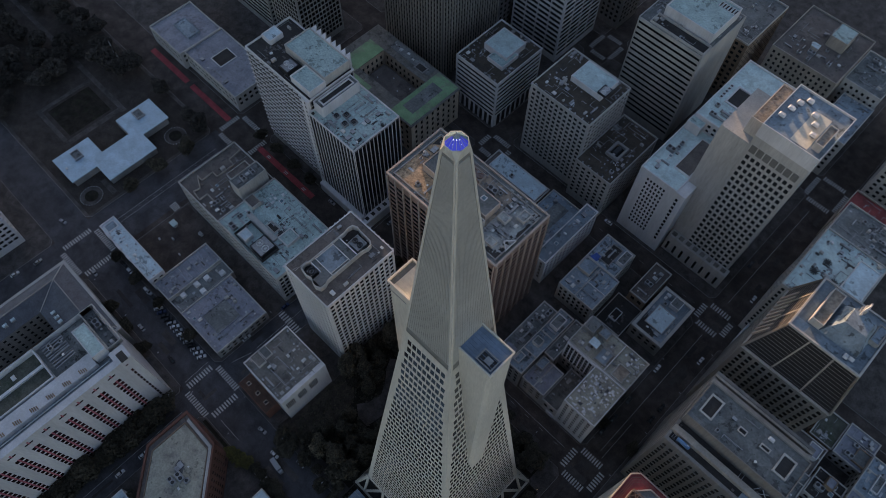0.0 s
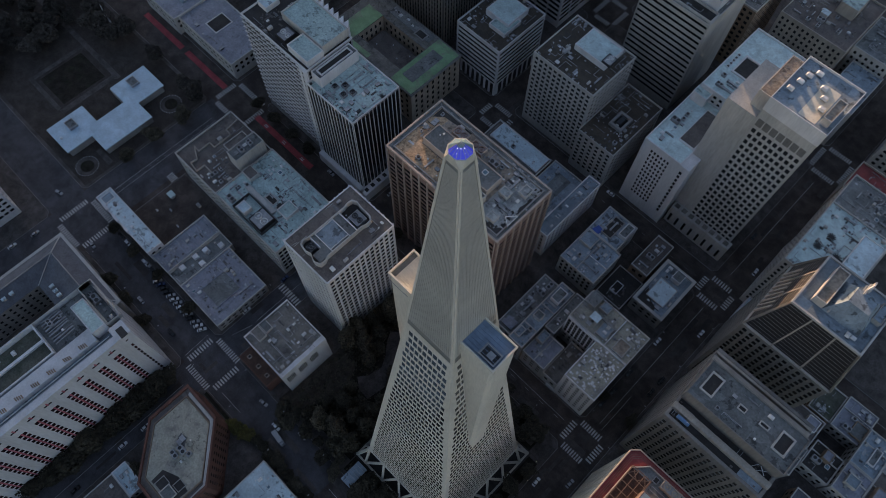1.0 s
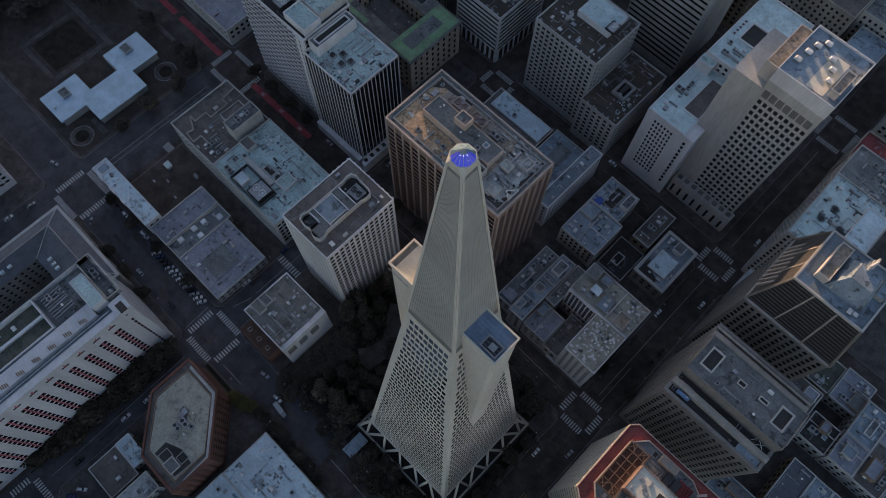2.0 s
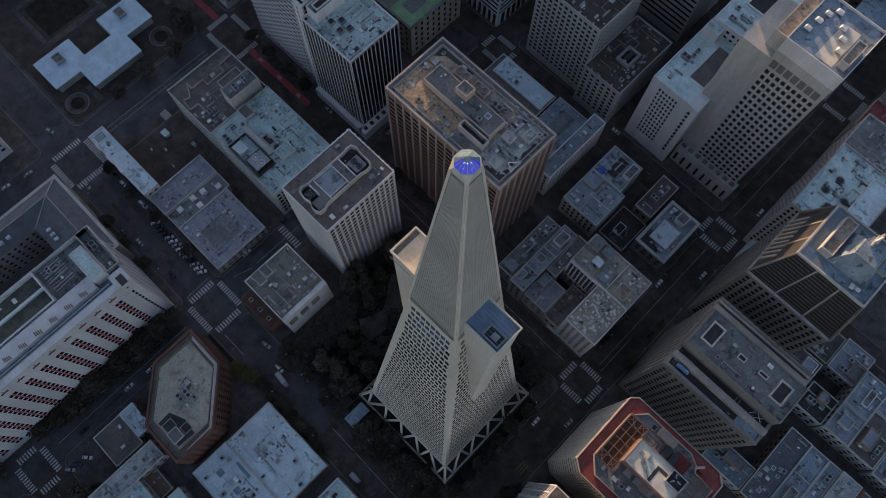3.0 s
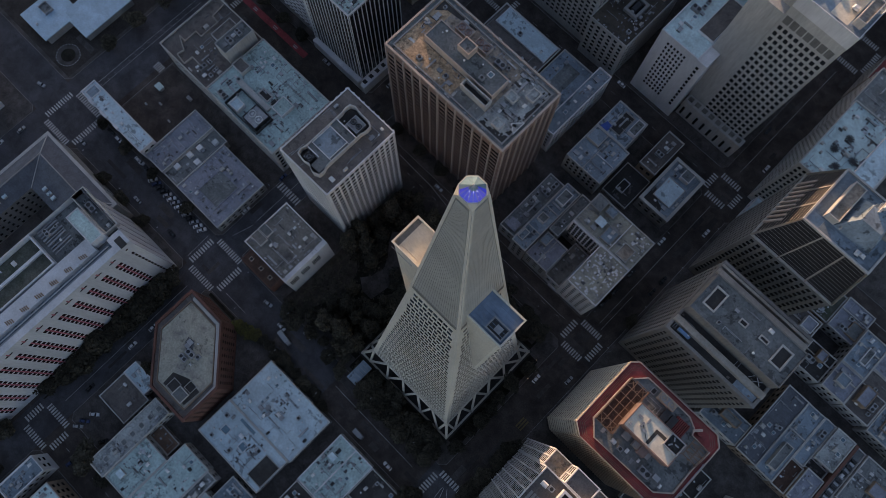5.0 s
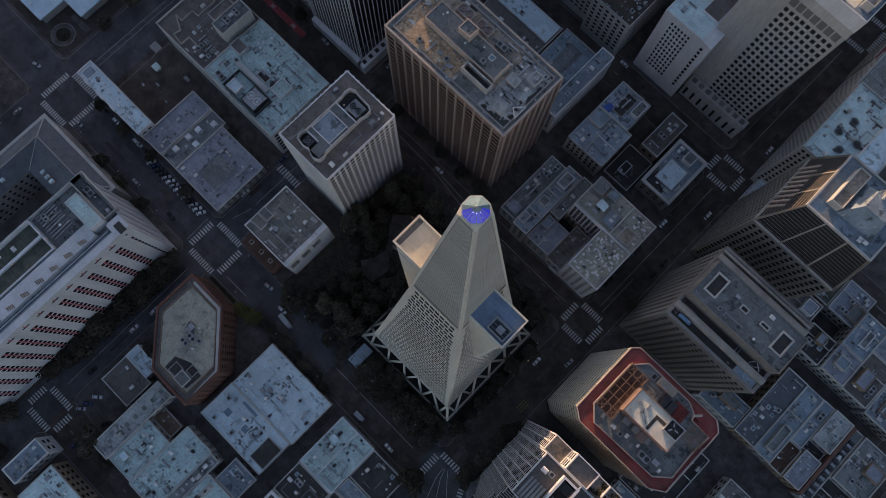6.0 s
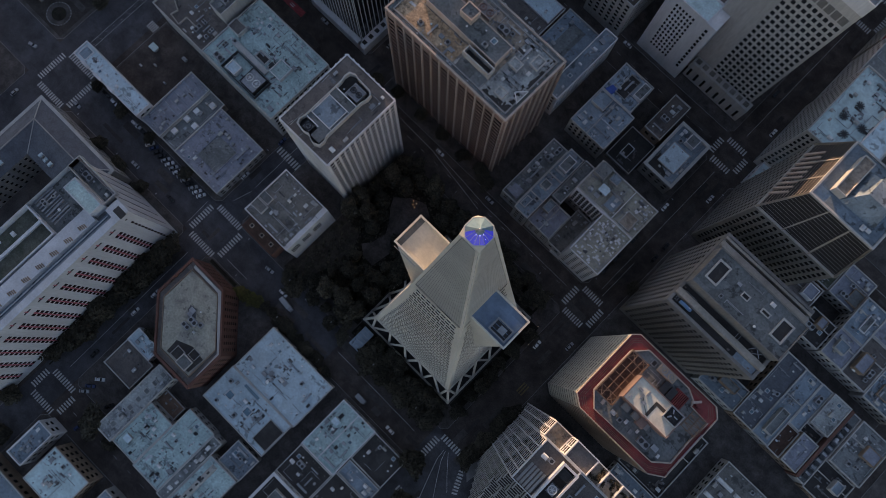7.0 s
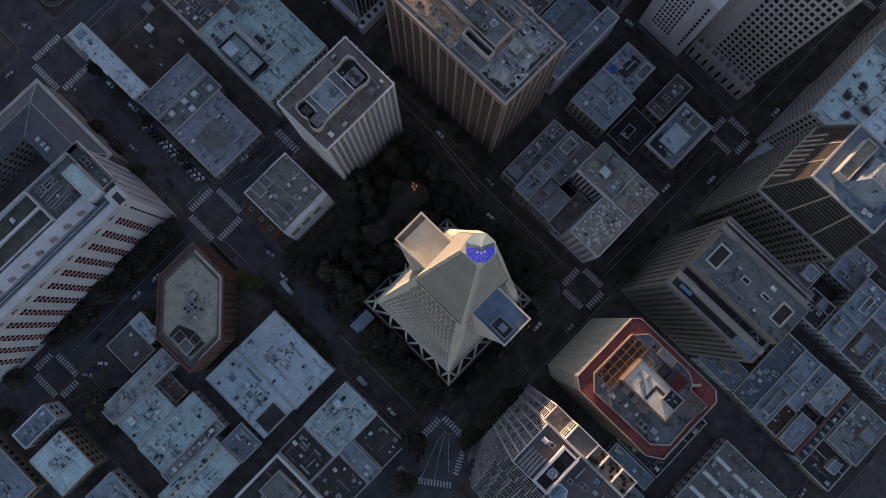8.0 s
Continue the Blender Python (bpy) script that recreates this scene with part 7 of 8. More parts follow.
EDGE = [
    (64, 84.6, 99, 111, 9, R_BLUE), (64, 79, 137, 152, 12, R_GREY), (64, 79, 153, 169, 9, R_BROWN), (80.5, 95, 170.5, 188, 9, R_LILAC), (69, 80.2, 171, 187, 8, MOSS), (80, 93.5, 146, 160, 10, R_DARK),
    (85, 96.2, 98.6, 136.6, 10, SLATE), (96.5, 105.8, 98.6, 136.8, 9, R_BLUE), (106, 113, 98.4, 113, 8, PIT), (113.2, 121.8, 98.4, 114.4, 10, R_LILAC), (106, 111.8, 113.2, 137, 9, R_BLUE), (112, 121.8, 119.8, 137, 10.5, R_ASH), (112, 121.8, 114.6, 119.6, 7, R_DARK),
    (124, 128.6, 97.5, 137, 8.5, R_GREY), (129, 146, 113.2, 137, 10, R_GREY), (129, 146, 97, 113, 7, R_DARK), (94.3, 106.6, 146, 160.6, 12, R_LILAC), (107, 120.5, 146, 168, 11, R_BROWN), (121, 140, 144.5, 166, 11, R_BLUE), (94.3, 106.6, 161, 180, 12, R_BLUE), (107, 120, 168.4, 181, 11, R_LILAC),
    (98.2, 140, 40, 82, 8, R_DUN), (64, 87, 40, 47, 6, R_BLUE), (64, 88, 48, 82, 4, R_DARK), (58, 88, 4, 38, 8, R_GREY), (90, 140, 4, 38, 8, R_DUN), (120.5, 140, 168, 181, 10, R_GREY),
]
shed = random.Random(17)
for x0, x1, y0, y1, h, roof in EDGE:
    e = B("low_building", "low old building with a flat stained roof in a crowded block", x0, x1, y0, y1, h, roll.choice((CONC_G, BRICK_T, CONC)), roof, seen="xy", most=8, sill=0.8, parapet=0.7)
    area = (x1 - x0) * (y1 - y0)
    scatter(x0 + 0.5, x1 - 0.5, y0 + 0.5, y1 - 0.5, h, "".join(roll.choice("vvvaasdA") for _ in range(int(min(9, area / 50)))))
    if area > 170 and x0 not in (98.2, 124, 85, 69):
        a, b = shed.uniform(0.05, 0.5), shed.uniform(0.05, 0.5)
        w, d = (x1 - x0) * shed.uniform(0.25, 0.45), (y1 - y0) * shed.uniform(0.25, 0.45)
        px, py = x0 + 0.6 + a * (x1 - x0), y0 + 0.6 + b * (y1 - y0)
        house(e, "roof_house", px, min(px + w, x1 - 0.6), py, min(py + d, y1 - 0.6), h, h + shed.choice((1.2, 2.6, 3.4)), shed.choice((CONC, CONC_W, BRICK_T)), shed.choice((R_LILAC, R_BLUE, R_GREY)), 0.25)
        on(e, "party_wall", Shape().box(x0 + 0.5, x1 - 0.5, y1 - (y1 - y0) * 0.38, y1 - (y1 - y0) * 0.38 + 0.35, h, h + 0.9), CONC)
    if x0 == 124:
        for k in range(17):
            on(e, "vent_curb", Shape().box(125.2, 127.6, 100 + k * 1.9, 101.1 + k * 1.9, h, h + 1.0), GALV if k % 2 else DARKMET)
        on(e, "party_wall", Shape().box(122.2, 123.6, 97.8, 136.8, 0.15, 11.2), BRICK)
    if x0 == 98.2:
        for sx, sy in ((99.2, 73.2), (99.2, 64.7), (99.2, 55.8), (109.6, 73), (109.6, 64.6), (119.6, 73.8)):
            on(e, "monitor", Shape().prism(rect(sx, sx + 9, sy - 1, sy + 1), 8, 9.4, rect(sx + 0.4, sx + 8.6, sy - 0.5, sy + 0.5)), WHITE, "white roof monitor")

# ---- beyond: towers at the far end of the view ----
B("office_tower", "dark tower with close vertical stone ribs", -247, -199, 205, 252, 99, CONC_D, R_GREY, floor_h=3.6, bay=2.2, fw=0.55, fh=0.7, depth=0.8, seen="yX", most=300, fins=0.6, cap=STONE)
# the next two towers are unseen, added to shade nearer tower tops
B("office_tower", "unseen dark tower added to block low sun", -222, -199.2, 252.6, 294, 128, CONC_D, R_GREY, most=10)
B("office_tower", "unseen dark tower added to block low sun", -172, -150, 310, 330, 119, CONC_D, R_GREY, most=10)
B("office_tower", "white tower with dark banded windows", -196, -160, 262, 300, 112, CONC_W, R_GREY, floor_h=3.6, bay=8.5, fw=0.9, fh=0.52, depth=0.6, seen="yX", most=150)
B("office_tower", "grey tower with closely ribbed front", -345, -298, 158, 205, 124, CONC_G, R_GREY, floor_h=3.2, bay=46, fw=0.98, fh=0.5, depth=0.5, seen="yX", most=60, edge=0.5)
B("office_tower", "brown tower with a deep window grid", -297, -270, 160, 190, 120, CONC_G, R_GREY, floor_h=3.4, bay=2.6, fw=0.76, fh=0.74, depth=0.7, seen="yX", most=150)
B("apartment_block", "dark brick block at the far corner", -118, -72, 310, 350, 44, BRICK_T, R_GREY, seen="yX", most=60)
OB = B("office_block", "old tan stone block with regular windows", -64, -25, 324, 366, 40, STONE, R_BROWN, seen="yX", most=120, bay=3.2, fw=0.42, fh=0.5)
B("office_block", "old grey stone block with square windows", -24.6, -3, 338, 366, 34, CONC, R_GREY, seen="yX", most=60, bay=3.2, fw=0.42, fh=0.5)
house(OB, "plant_house", -44, -34, 345, 358, 40, 47, STONE, R_PALE)
scatter(-63, -27, 326, 344, 40, "AAAaaadddvvvb")
scatter(-24, -4, 340, 364, 34, "AAaadv")
B("apartment_block", "tall pale block with small windows", -20, -2, 304, 336, 28, CONC, R_BLUE, seen="yX", most=40)
B("office_block", "pale commercial block beyond the crossing", 20, 70, 305, 350, 30, CONC, R_GREY, seen="xy", most=40)
B("office_block", "brick commercial block beyond the crossing", -68, -66, 240, 286, 20, BRICK_T, R_GREY, most=4, bay=5)
# white flat-roofed centre by the park
PC = B("community_building", "flat white-roofed low building with a raised panel", -343.5, -312.5, 101, 130.6, 12, CONC, R_LILAC, seen="yX", most=30, plain_roof=True)
house(PC, "raised_roof", -334, -319, 112, 120, 12, 13.4, R_BLUE, R_BLUE, 0.1)
PD = B("community_building", "flat white-roofed low building with a small court", -312.3, -264, 104, 131, 12, CONC, R_LILAC, seen="yX", most=40, plain_roof=True)
well(PD, -298, -288, 112, 124, 12, CONC_W, R_DARK, 0.5, 0.4)
scatter(-311, -266, 105, 111, 12, "vvav")

# the park pavilion: three flat white roofs that meet
PV = thing("park_pavilion", "flat white zigzag-roofed pavilion in a dark park", "pavilion", (-297, 40, 0))
plan = [(-306, 8.5), (-285.6, 8.5), (-285.6, 23.8), (-272.8, 23.8), (-272.8, 54), (-285.8, 54), (-285.8, 71), (-305, 71), (-305, 48.5), (-291.8, 48.5), (-291.8, 31), (-306, 31)]
on(PV, "wall", Shape().prism([(x * 0.97 - 297 * 0.03, y * 0.97 + 40 * 0.03) for x, y in plan], 0.1, 4.6), CONC_G)
on(PV, "roof", Shape().prism(plan, 4.6, 5.2), R_ICE)
for x, y in ((-299, 20), (-299, 60)):
    house(PV, "roof_box", x - 3, x + 3, y - 2.4, y + 2.4, 5.2, 6.4, GALV, R_GREY)
scatter(-305, -288, 9, 16, 5.2, "vv")

# ---- planting ----
LAWNS = [(-104, -62.5, 8, 79, SOIL), (-62.4, -8, 67.5, 79, SOIL), (-7, -1.5, 12, 66, SOIL), (-62, -8, 3.5, 11.4, SOIL), (-478, -266, 4, 82, LAWN), (-133, -116, -20, -18.4, SOIL), (-342.5, -318.5, 25, 52, SOIL), (-150.5, -149.8, -104, -26, SOIL)]
for x0, x1, y0, y1, m in LAWNS:
    solid("ground_bed", Shape().box(x0, x1, y0, y1, 0.1, 0.19 if y1 - y0 < 72 and x1 - x0 < 150 else 0.17), m, "dark planted bed under trees", "planting bed")
GLADE = [(-77.3, 32.3), (-75.6, 42.0), (-77.4, 51.0), (-76.4, 60.0), (-74.2, 67.6), (-80.2, 71.0), (-87.0, 68.0), (-93.4, 62.4), (-91.0, 57.6), (-86.4, 52.4), (-83.6, 47.2), (-85.2, 40.0), (-88.4, 36.0), (-83.4, 32.4)]
solid("path", Shape().prism(GLADE, 0.2, 0.27), PAVING, "pale paved glade winding between dark trees", "path")
solid("ground_bed", Shape().prism([(-106.6, 3.0), (-97.0, 3.0), (-91.6, 15.7), (-86.4, 25.3), (-92.0, 38.0), (-100.0, 44.0), (-105, 44.0), (-104.4, 36)], 0.1, 0.24), GRASS, "worn brown grass beside a white building", "lawn")
PATHS = [(-63, -9, 70, 73), (-470, -312, 55.5, 58.5), (-316.5, -313, 21, 55.4), (-347, -317, 20, 22.6), (-347, -344.4, 22.7, 55.4), (-280, -268, 20, 23)]
for x0, x1, y0, y1 in PATHS:
    solid("path", Shape().box(x0, x1, y0, y1, 0.2, 0.26), PAVING, "pale paved path through the park", "path")


def leaf_cloud(n, shape, leaf, seed):
    """Many small leaf clumps over a crown; shape gives a radius and a height for two random numbers."""
    rng, s = random.Random(seed), Shape()
    lobes = [(rng.uniform(0, 6.28), rng.uniform(0.15, 0.9), rng.uniform(0.25, 0.5)) for _ in range(9)]
    for _ in range(n):
        a, h = rng.uniform(0, 6.283), rng.random()
        r = shape(h) * (0.55 + 0.45 * rng.random() ** 0.5)
        bulge = sum(d * math.exp(-(((math.remainder(a - la, 6.283)) / 0.5) ** 2) - ((h - lh) / 0.2) ** 2) for la, lh, d in lobes)
        r *= 0.72 + bulge
        p = Vector((r * math.cos(a), r * math.sin(a), h))
        u = Vector((rng.uniform(-1, 1), rng.uniform(-1, 1), rng.uniform(-0.5, 0.5))).normalized()
        v = u.cross(Vector((rng.uniform(-1, 1), rng.uniform(-1, 1), rng.uniform(0.2, 1)))).normalized()
        k = leaf * rng.uniform(0.6, 1.4)
        s.v.extend([(p, u * k, v * k)])
    return s


def crown_mesh(name, n, shape, height, base, leaf, seed, material):
    raw, s = leaf_cloud(n, shape, leaf, seed), Shape()
    for p, u, v in raw.v:
        c = Vector((p.x, p.y, base + p.z * height))
        s.poly(c - u - v * 0.6, c + u * 0.9 - v * 0.5, c + u * 0.7 + v * 0.8, c - u * 0.6 + v * 0.7)
    return s.mesh(name, material)


def make_tree(kind, seed):
    rng = random.Random(seed)
    if kind == "redwood":
        ob = thing("redwood_tree", "dark green conifer in the park beside the tower", "tree", group="park trees")
        limbs = Shape().drum(0, 0, 0.55, 0, 19, 8, 0.1)
        for k in range(9):
            a, z = rng.uniform(0, 6.28), 4 + k * 1.6
            limbs.beam((0, 0, z), (2.6 * math.cos(a) * (1 - k / 11), 2.6 * math.sin(a) * (1 - k / 11), z + 0.3), 0.14)
        part("trunk", limbs, BARK, ob)
        part("crown", crown_mesh("crown", 2000, lambda h: 4.9 * (1 - h) ** 0.6 + 0.3, 17, 3, 0.52, seed, LEAF), LEAF, ob)
    else:
        mat = {"yellow": LEAF_Y, "park": LEAF_P}.get(kind, LEAF)
        ob = thing("street_tree", "round street tree with dense yellow-green leaves" if kind == "yellow" else "round dark-leaved street tree with an uneven crown", "tree", group="street trees")
        limbs = Shape().drum(0, 0, 0.28, 0, 5, 8, 0.14)
        for k in range(6):
            a = rng.uniform(0, 6.28)
            limbs.beam((0, 0, 2.6 + k * 0.4), (2.0 * math.cos(a), 2.0 * math.sin(a), 5.2 + k * 0.35), 0.12)
        part("trunk", limbs, BARK, ob)
        part("crown", crown_mesh("crown", 1500, lambda h: 4.5 * math.sqrt(max(0.0, 1 - (2 * h - 0.9) ** 2)) + 0.3, 6.8, 2.4, 0.46, seed, mat), mat, ob)
    return ob


TREES = {k: [make_tree(k, 11 + 7 * j) for j in range(3 if k != "yellow" else 1)] for k in ("redwood", "round", "yellow", "park")}
used_tree = set()


def plant(kind, x, y, size=1.0, z=0.15):
    ob = roll.choice(TREES[kind])
    m = pose(x, y, z, 0, 0, roll.uniform(0, 360)) @ Matrix.Diagonal((size, size, size * roll.uniform(0.9, 1.15), 1))
    if ob not in used_tree:
        used_tree.add(ob)
        ob.matrix_basis = m
    else:
        copy_thing(ob, Matrix()).matrix_basis = m


def clear(x, y):
    return not (PX - 31 < x < PX + 31 and PY - 31 < y < PY + 31)


def in_glade(x, y):
    """Whether a place lies in the paved glade."""
    inside = False
    for (ax, ay), (bx, by) in zip(GLADE, GLADE[1:] + GLADE[:1]):
        if (ay > y) != (by > y) and x < ax + (y - ay) * (bx - ax) / (by - ay):
            inside = not inside
    return inside


spots = []
for kind, x0, x1, y0, y1, n, gap, lo, hi in (
        ("redwood", -103, -66, 10, 79, 26, 6.4, 0.7, 1.2), ("round", -103, -64, 8, 79, 30, 5.2, 0.6, 1.35), ("round", -62, -10, 72, 79, 14, 5.0, 0.7, 1.0),
        ("round", -51, -8, -1.0, 9.5, 30, 4.0, 0.6, 1.05), ("round", -100, -61, -1, 7, 12, 5.0, 0.5, 0.9), ("round", -5.5, -2, 12, 64, 9, 6, 0.6, 0.9), ("round", -66, -63.5, 9, 60, 7, 7, 0.6, 0.9),
        ("park", -470, -268, 4, 82, 60, 8.5, 0.8, 1.5)):
    tries = 0
    while n and tries < 900:
        tries += 1
        x, y = roll.uniform(x0, x1), roll.uniform(y0, y1)
        if x < -260 and (-322 < x < -264 and 0 < y < 78 or -356 < x < -308 and 4 < y < 68):
            continue
        if x < -88 and 0 < y < 43 and x > -110 and x < -98 + 0.62 * y - max(0, y - 25) * 1.2:
            continue
        if -112 < x < -60 and any(in_glade(x + dx, y + dy) for dx, dy in ((0, 0), (4, 0), (-4, 0), (0, 4), (0, -4))):
            continue
        if clear(x, y) and all((x - a) ** 2 + (y - b) ** 2 > gap * gap for a, b in spots):
            spots.append((x, y))
            plant(kind, x, y, roll.uniform(lo, hi))
            n -= 1
ROW = [(-148.5, -80.8, 1.35), (-149, -88, 1.1), (-149.4, -73, 1.2), (-149.6, -67.6, 1.3), (-149, -60, 1.1), (-148.6, -52, 1.3), (-148.6, -46, 1.25), (-149, -39, 1.4), (-148.4, -33, 1.3), (-149.5, -27, 1.0), (-151.5, -97, 1.0),
       (-114.6, -104.2, 1.25), (-150.2, -122.5, 1.0), (-140.1, -137, 0.9), (-1.2, -16.2, 1.2), (8.0, -32.0, 1.2), (15.8, 12, 1.0), (15.6, 21, 0.9), (16, 28, 1.0), (15.8, 4.5, 0.9), (14.8, 0, 0.8), (-171, 1.2, 0.7),
       (-262.5, 30, 0.9), (-263, 48, 1.0), (-262, 66, 1.0), (-140, 97.5, 0.7), (-128, 99.5, 0.7), (-112, 99.5, 0.7), (-98, 99.5, 0.7), (-84, 99.5, 0.7), (-66, 97.5, 0.8), (-72, 100, 0.8), (16.5, 110, 0.6), (-0.5, 110, 0.6), (-70, -16.5, 0.6), (-58, -17.2, 0.6), (-101, 2.5, 0.7),
       (-232, 0.2, 0.6), (-215, 0.0, 0.7), (-196, 0.6, 0.6), (-240, 101, 0.7), (-226, 101.5, 0.7), (-212, 101.5, 0.7), (-198, 101.5, 0.7), (-196, -18.2, 0.8), (-181, -18, 0.7), (-210, -17.6, 0.8), (-85, -14.5, 0.6), (-103, -106, 0.8), (-124, -60, 0.8)]
for x, y, s in ROW:
    plant("round", x, y, s)
for x, y in ((-108.8, -18.4), (-105.2, -17.6), (-102.4, -17.0), (-111.6, -19.0)):
    plant("yellow", x, y, 0.62)
for x, y in ((61.8, 139.5), (62.4, 144.2), (60.6, 147.6)):
    plant("yellow", x, y, 0.7)
for k in range(9):
    plant("round", -99 + k * 4.4, -16.0 + 0.8 * math.sin(k * 1.7), 0.55)
bush = Shape()
rng = random.Random(5)
for k in range(2600):
    x, y = (rng.uniform(-61, -9), rng.uniform(4.2, 10.8)) if k < 1300 else (rng.uniform(-103, -64), rng.uniform(9, 78))
    if clear(x, y) and not in_glade(x, y):
        c, r = Vector((x, y, 0.2 + rng.random() * 0.9)), rng.uniform(0.25, 0.6)
        u = Vector((rng.uniform(-1, 1), rng.uniform(-1, 1), rng.uniform(-0.4, 0.4))).normalized() * r
        v = u.cross(Vector((rng.uniform(-1, 1), rng.uniform(-1, 1), 1))).normalized() * r
        bush.poly(c - u - v, c + u - v, c + u + v, c - u + v)
tagged(new("undergrowth", bush.mesh("undergrowth", LEAF)), "low dark undergrowth in the planted beds", "shrubs", kind="stuff")

# lamps strung round circular beds in the park, and small lights in the plaza
for cx, cy, r in ((-275.2, 11.5, 6.0), (-276.4, 67.2, 6.0)):
    ring = thing("circular_bed", "round paved bed ringed with small lights", "flower bed", (cx, cy, 0.15))
    part("paving", Shape().drum(0, 0, r, 0.0, 0.12, 28), PAVING, ring)
    part("centre", Shape().drum(0, 0, r * 0.6, 0.1, 0.3, 24), SOIL, ring)
    for k in range(24):
        a = k * math.pi / 12
        part("lamp", Shape().drum(r * math.cos(a), r * math.sin(a), 0.2, 0.1, 0.5, 6), WHITE, ring)
for x, y in ((-84, 66), (-83, 67.5), (-82.5, 65.5), (-85, 67.2), (-52, 5.5), (-30, 6.5), (-14, 0.8), (-4, 24), (-3.6, 30), (-3.8, 36), (-4, 42), (-40, 71.5), (-26, 71.5), (0, 57), (-2.5, 60), (-2.5, 63), (-2.5, 66)):
    lm = thing("plaza_lamp", "small lit lamp on a short post among trees", "lamp", (x, y, 0.19), group="plaza lamps")
    part("post", Shape().drum(0, 0, 0.06, 0, 3.4, 6), DARKMET, lm)
    part("globe", Shape().drum(0, 0, 0.16, 3.4, 3.75, 8, 0.1), WARMLIT, lm, "lit globe")
ent = thing("entrance_canopy", "flat grey metal canopy beside the tower", "canopy", (-56.3, 5.3, 0.15))
part("roof", Shape().box(-2.8, 2.8, -5.6, 5.0, 3.4, 3.8), R_BLUE, ent)
for k in range(6):
    part("rib", Shape().box(-2.8, 2.8, -5.2 + k * 1.7, -5.0 + k * 1.7, 3.8, 3.95), GALV, ent)
for x, y in ((-2.5, -5), (2.5, -5), (-2.5, 4.6), (2.5, 4.6)):
    part("post", Shape().drum(x, y, 0.12, 0, 3.4, 8), DARKMET, ent)
sail = thing("sail_sculpture", "tall white pointed sail sculpture in the park", "sculpture", (-351, 77, 0.15))
part("sail", Shape().prism([(-2.2, -0.4), (2.2, -0.2), (2.0, 0.5), (-2.0, 0.4)], 0, 13, [(-0.1, 0.2), (0.1, 0.2), (0.1, 0.3), (-0.1, 0.3)]), WHITE, sail)

# ---- vehicles ----
CARS = {n: surface("car_paint_" + n, c, 0.35, 0.2, grain=0.04, stain=0.08, bump=0) for n, c in (("white", (0.62, 0.63, 0.64)), ("silver", (0.32, 0.33, 0.34)), ("black", (0.015, 0.015, 0.017)), ("blue", (0.03, 0.05, 0.12)))}
CAR_GLASS = glass("car_glass", (0.015, 0.017, 0.02), 0.08, 0.2)


def make_car(colour):
    paint = CARS[colour]
    body = Shape().prism([(-2.2, -0.82), (2.15, -0.82), (2.3, -0.6), (2.3, 0.6), (2.15, 0.82), (-2.2, 0.82), (-2.3, 0.6), (-2.3, -0.6)], 0.3, 0.9, [(-2.15, -0.76), (2.05, -0.76), (2.2, -0.55), (2.2, 0.55), (2.05, 0.76), (-2.15, 0.76), (-2.22, 0.55), (-2.22, -0.55)])
    ob = tagged(new("parked_car", body.mesh("body", paint)), colour + " car parked on the street", "car", "parked cars")
    part("cabin_glass", Shape().prism(rect(-1.75, 0.95, -0.74, 0.74), 0.9, 1.38, rect(-1.25, 0.35, -0.6, 0.6)), CAR_GLASS, ob)
    part("roof", Shape().prism(rect(-1.27, 0.37, -0.62, 0.62), 1.38, 1.46, rect(-1.15, 0.25, -0.52, 0.52)), paint, ob)
    for x in (-1.4, 1.4):
        for y in (-0.8, 0.8):
            w = Shape()
            n = 12
            ring = [(x + 0.32 * math.cos(2 * math.pi * k / n), 0.32 + 0.32 * math.sin(2 * math.pi * k / n)) for k in range(n)]
            w.v = [(a, y - 0.1, b) for a, b in ring] + [(a, y + 0.1, b) for a, b in ring]
            w.f = [tuple(range(n)), tuple(range(2 * n - 1, n - 1, -1))] + [(k, k + n, (k + 1) % n + n, (k + 1) % n) for k in range(n)]
            part("wheel", w, RUBBER, ob)
    return ob


FLEET = {c: make_car(c) for c in CARS}
parked = set()


def park(colour, x, y, turn):
    ob = FLEET[colour]
    m = pose(x, y, 0.0 + 0.012, 0, 0, turn)
    if colour in parked:
        copy_thing(ob, m)
    else:
        parked.add(colour)
        ob.matrix_basis = m


any_car = lambda: roll.choice(("white", "silver", "black", "black", "black", "blue", "white", "silver"))  # noqa: E731
for k in range(14):
    park(roll.choice(("white", "silver", "silver", "black", "white", "blue")), -194.5 + k * 2.75, -1.4, 62)
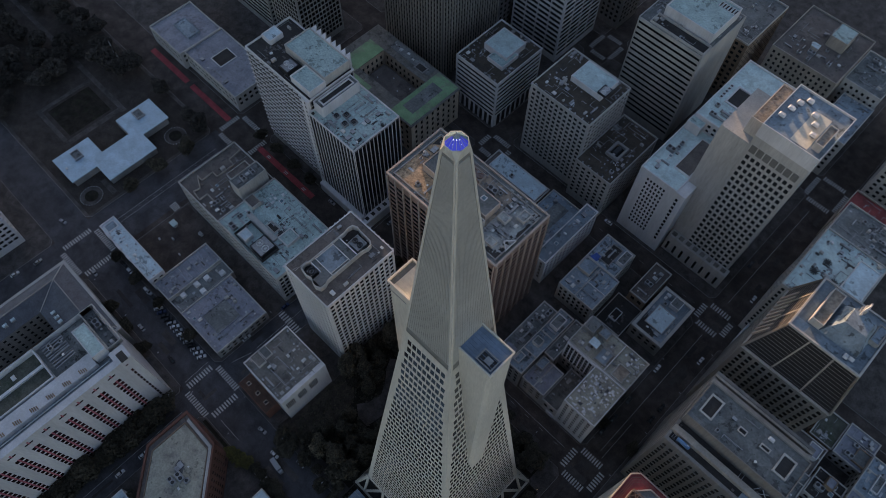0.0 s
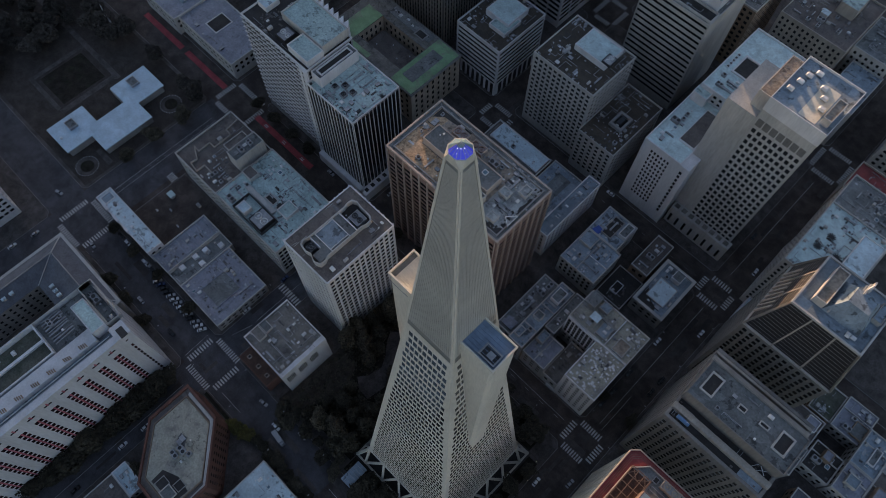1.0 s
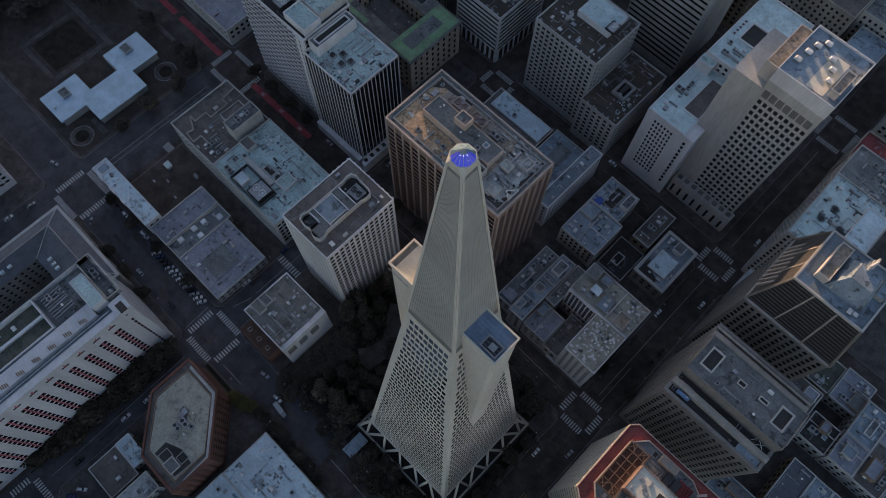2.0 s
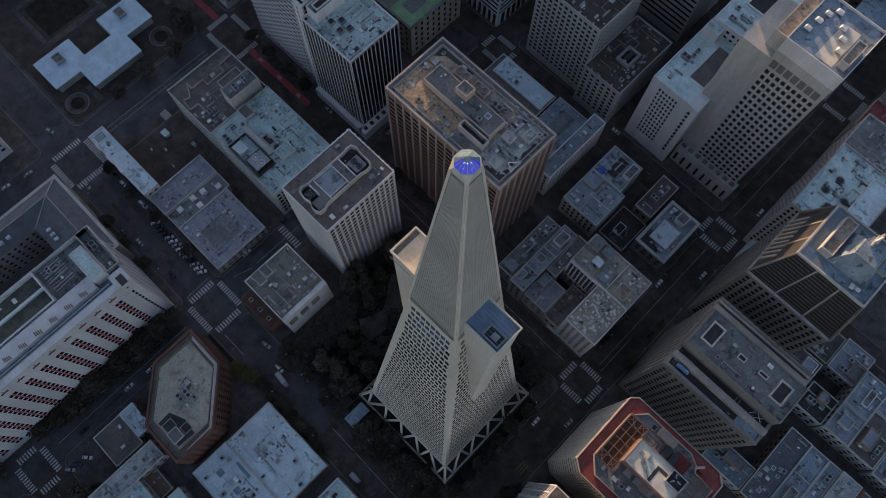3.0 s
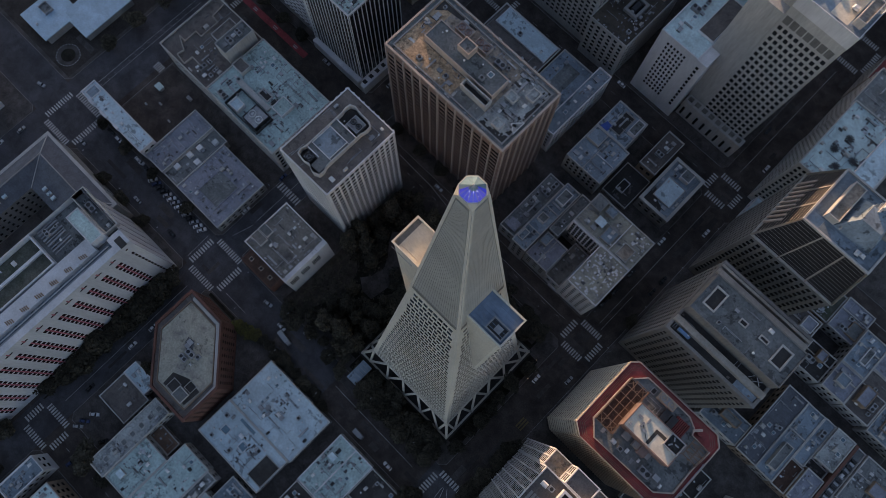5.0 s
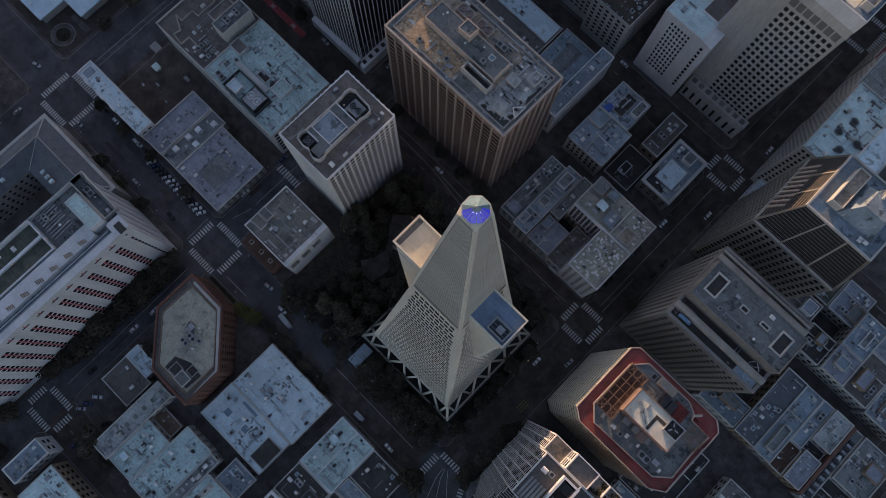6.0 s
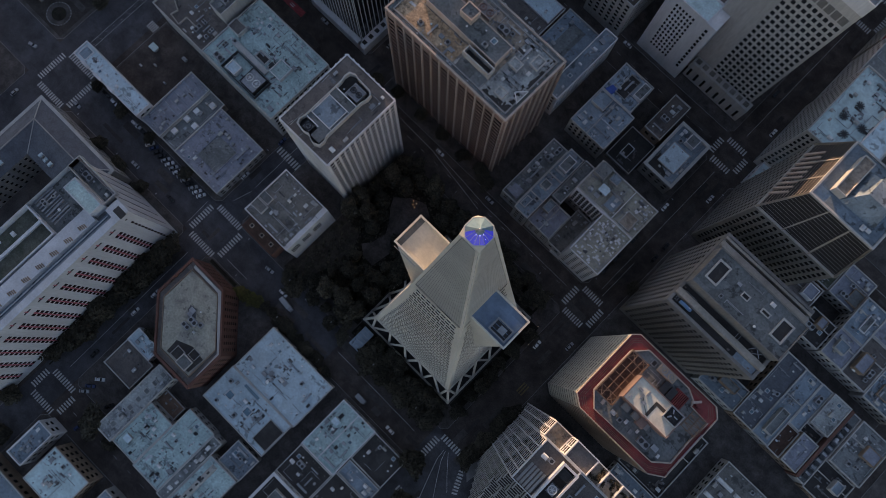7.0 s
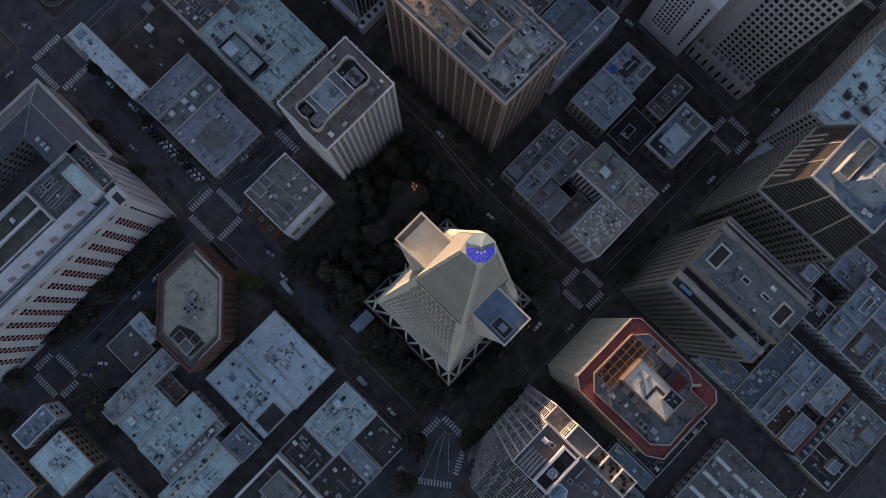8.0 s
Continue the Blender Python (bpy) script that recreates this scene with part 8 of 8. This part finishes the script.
for x, y, t in ((-200.5, 0.2, 0), (-207, 0.2, 0), (-205.6, 0.5, 2), (-222, 0.3, 0), (-228, 0.4, 180), (-168, -12.5, 180), (-192, -13.2, 180), (-234, -13, 0),
                (-128.4, -92.1, 40), (-129.3, -97.1, 38), (-129.6, -100.6, 40), (-144.3, -138, 95), (-119.6, -113, 80), (-116.5, -97, 60), (-97.5, -6, 2), (-151.0, 20, 90), (-150.6, 44, 92), (-138.8, 28, 88), (-138.8, 33.5, 92), (-139.2, 16, 90),
                (-148.9, 60, 90), (-148.8, 68, 90), (-139.0, 120, 90), (-139, 127, 90), (-148.5, 115, 90), (-93, 93.4, 0), (-60, 93.4, 0), (-48, 81.8, 180), (-180, 100.8, 0), (-222, 85.4, 180), (-200, 85.6, 180),
                (1.8, 108, 90), (1.9, 116, 90), (14.8, 128, 90), (14.8, 136, 90), (1.8, 150, 90), (14.5, 168, 90), (3.2, 60, 92), (14.4, 70, 88), (1.8, 128, 90), (14.6, 214, 90), (2.6, 230, 90),
                (-30, 185.4, 0), (-52, 185.3, 0), (-96, 185.4, 0), (-66, 197.2, 180), (-44, -100.8, 20), (-18, -15, 178), (-25, -0.2, 0), (-260, -30, 92), (-262, -42, 88), (-272, -8, 15), (-110, -3.0, 8), (141.8, 100, 90), (141.6, 90, 95), (-64, -0.5, 0), (-86, -0.2, 0), (-140, -60, 90), (-139.6, -48, 90), (-139, -86, 90)):
    park(any_car(), x, y, t)


def van(x, y, turn, length, label, colour):
    ob = thing("delivery_truck", label, "truck", (x, y, 0.012))
    ob.matrix_basis = pose(x, y, 0.012, 0, 0, turn)
    part("box_body", Shape().box(-length / 2, length / 2 - 1.8, -1.1, 1.1, 0.6, 3.0), CARS[colour], ob)
    part("cab", Shape().prism(rect(length / 2 - 1.7, length / 2, -1.0, 1.0), 0.5, 2.2, rect(length / 2 - 1.7, length / 2 - 0.5, -0.9, 0.9)), CARS[colour], ob)
    for px in (-length / 2 + 1, length / 2 - 1.2):
        for py in (-1.0, 0.8):
            part("wheel", Shape().box(px - 0.4, px + 0.4, py, py + 0.25, 0, 0.8), RUBBER, ob)


van(-37.2, -14.4, 0, 5.6, "white box truck parked at the kerb", "silver")
van(-92.5, -8.5, -6, 8.0, "long pale truck in the roadway", "silver")
van(-20, 96.8, 0, 6.0, "white van parked by the old block", "white")

# ---- street furniture ----
def make_street_lamp():
    ob = thing("street_lamp", "tall grey street lamp with an arm over the road", "street lamp", group="street lamps")
    part("pole", Shape().drum(0, 0, 0.12, 0, 8.5, 8, 0.07), DARKMET, ob)
    part("arm", Shape().beam((0, 0, 8.4), (2.0, 0, 8.8), 0.09), DARKMET, ob)
    part("lantern", Shape().box(1.6, 2.4, -0.16, 0.16, 8.68, 8.84), GALV, ob)
    return ob


lamp0 = None
for x, y, t in [(x, -16.6, 90) for x in range(-225, -10, 27)] + [(x, 81.6, 90) for x in range(-100, -5, 27)] + [(x, 3.0, -90) for x in range(-125, -10, 27)] + [(-1.0, y, 0) for y in range(100, 180, 26)] + [(18.4, y, 180) for y in range(92, 180, 26)] + [(-151.4, y, 0) for y in range(12, 80, 24)]:
    if lamp0 is None:
        lamp0 = make_street_lamp()
        lamp0.matrix_basis = pose(x, y, 0.15, 0, 0, t)
    else:
        copy_thing(lamp0, pose(x, y, 0.15, 0, 0, t))
# curved lane lines in the forked street
for k in range(3):
    arc = Shape()
    pts = [[(5.8, -4.0), (6.3, -9.0), (9.0, -17.0), (13.1, -28.3)], [(6.6, -4.0), (8.2, -8.5), (12.5, -15.5), (17.8, -23.7)], [(8.0, -3.5), (10.5, -6.5), (15.0, -11.5), (19.9, -16.5)]][k]
    for a, b in zip(pts, pts[1:]):
        arc.beam((*a, 0.006), (*b, 0.006), 0.22, 0.012)
    solid("road", arc, PAINT, "curved white lane line on the forked street", "road marking")
corner = thing("corner_plaza", "pale paved plaza at a tower's corner", "plaza", (17, 1, 0), kind="structure")
part("paving", Shape().prism([(1, -3), (6, -8), (8, 6), (1, 8)], 0.1, 0.2), KERB, corner)

# car park between the blocks
flat("road", -234, -204.2, 13, 45, 0.17, ASPHALT, "dark asphalt car park behind low buildings", "car park")
hut = thing("attendant_hut", "small pale hut in a dark car park", "hut", (-228.4, 32.6, 0.17))
part("wall", Shape().box(-1.6, 1.6, -1.2, 1.2, 0, 2.3), CONC, hut)
part("roof", Shape().box(-2.0, 2.0, -1.6, 1.6, 2.3, 2.5), R_MINT, hut)
for x, y, w, d in ((-214, 39, 2.6, 1.6), (-222, 27, 1.4, 0.9), (-227, 22, 0.9, 0.9), (-212, 24, 1.2, 0.8)):
    bx = thing("tool_crate", "pale crate standing in a car park", "crate", (x, y, 0.17), group="crates")
    part("box", Shape().box(-w / 2, w / 2, -d / 2, d / 2, 0, 1.1), WHITE, bx)
    part("lid", Shape().box(-w / 2 - 0.05, w / 2 + 0.05, -d / 2 - 0.05, d / 2 + 0.05, 1.1, 1.2), GALV, bx)
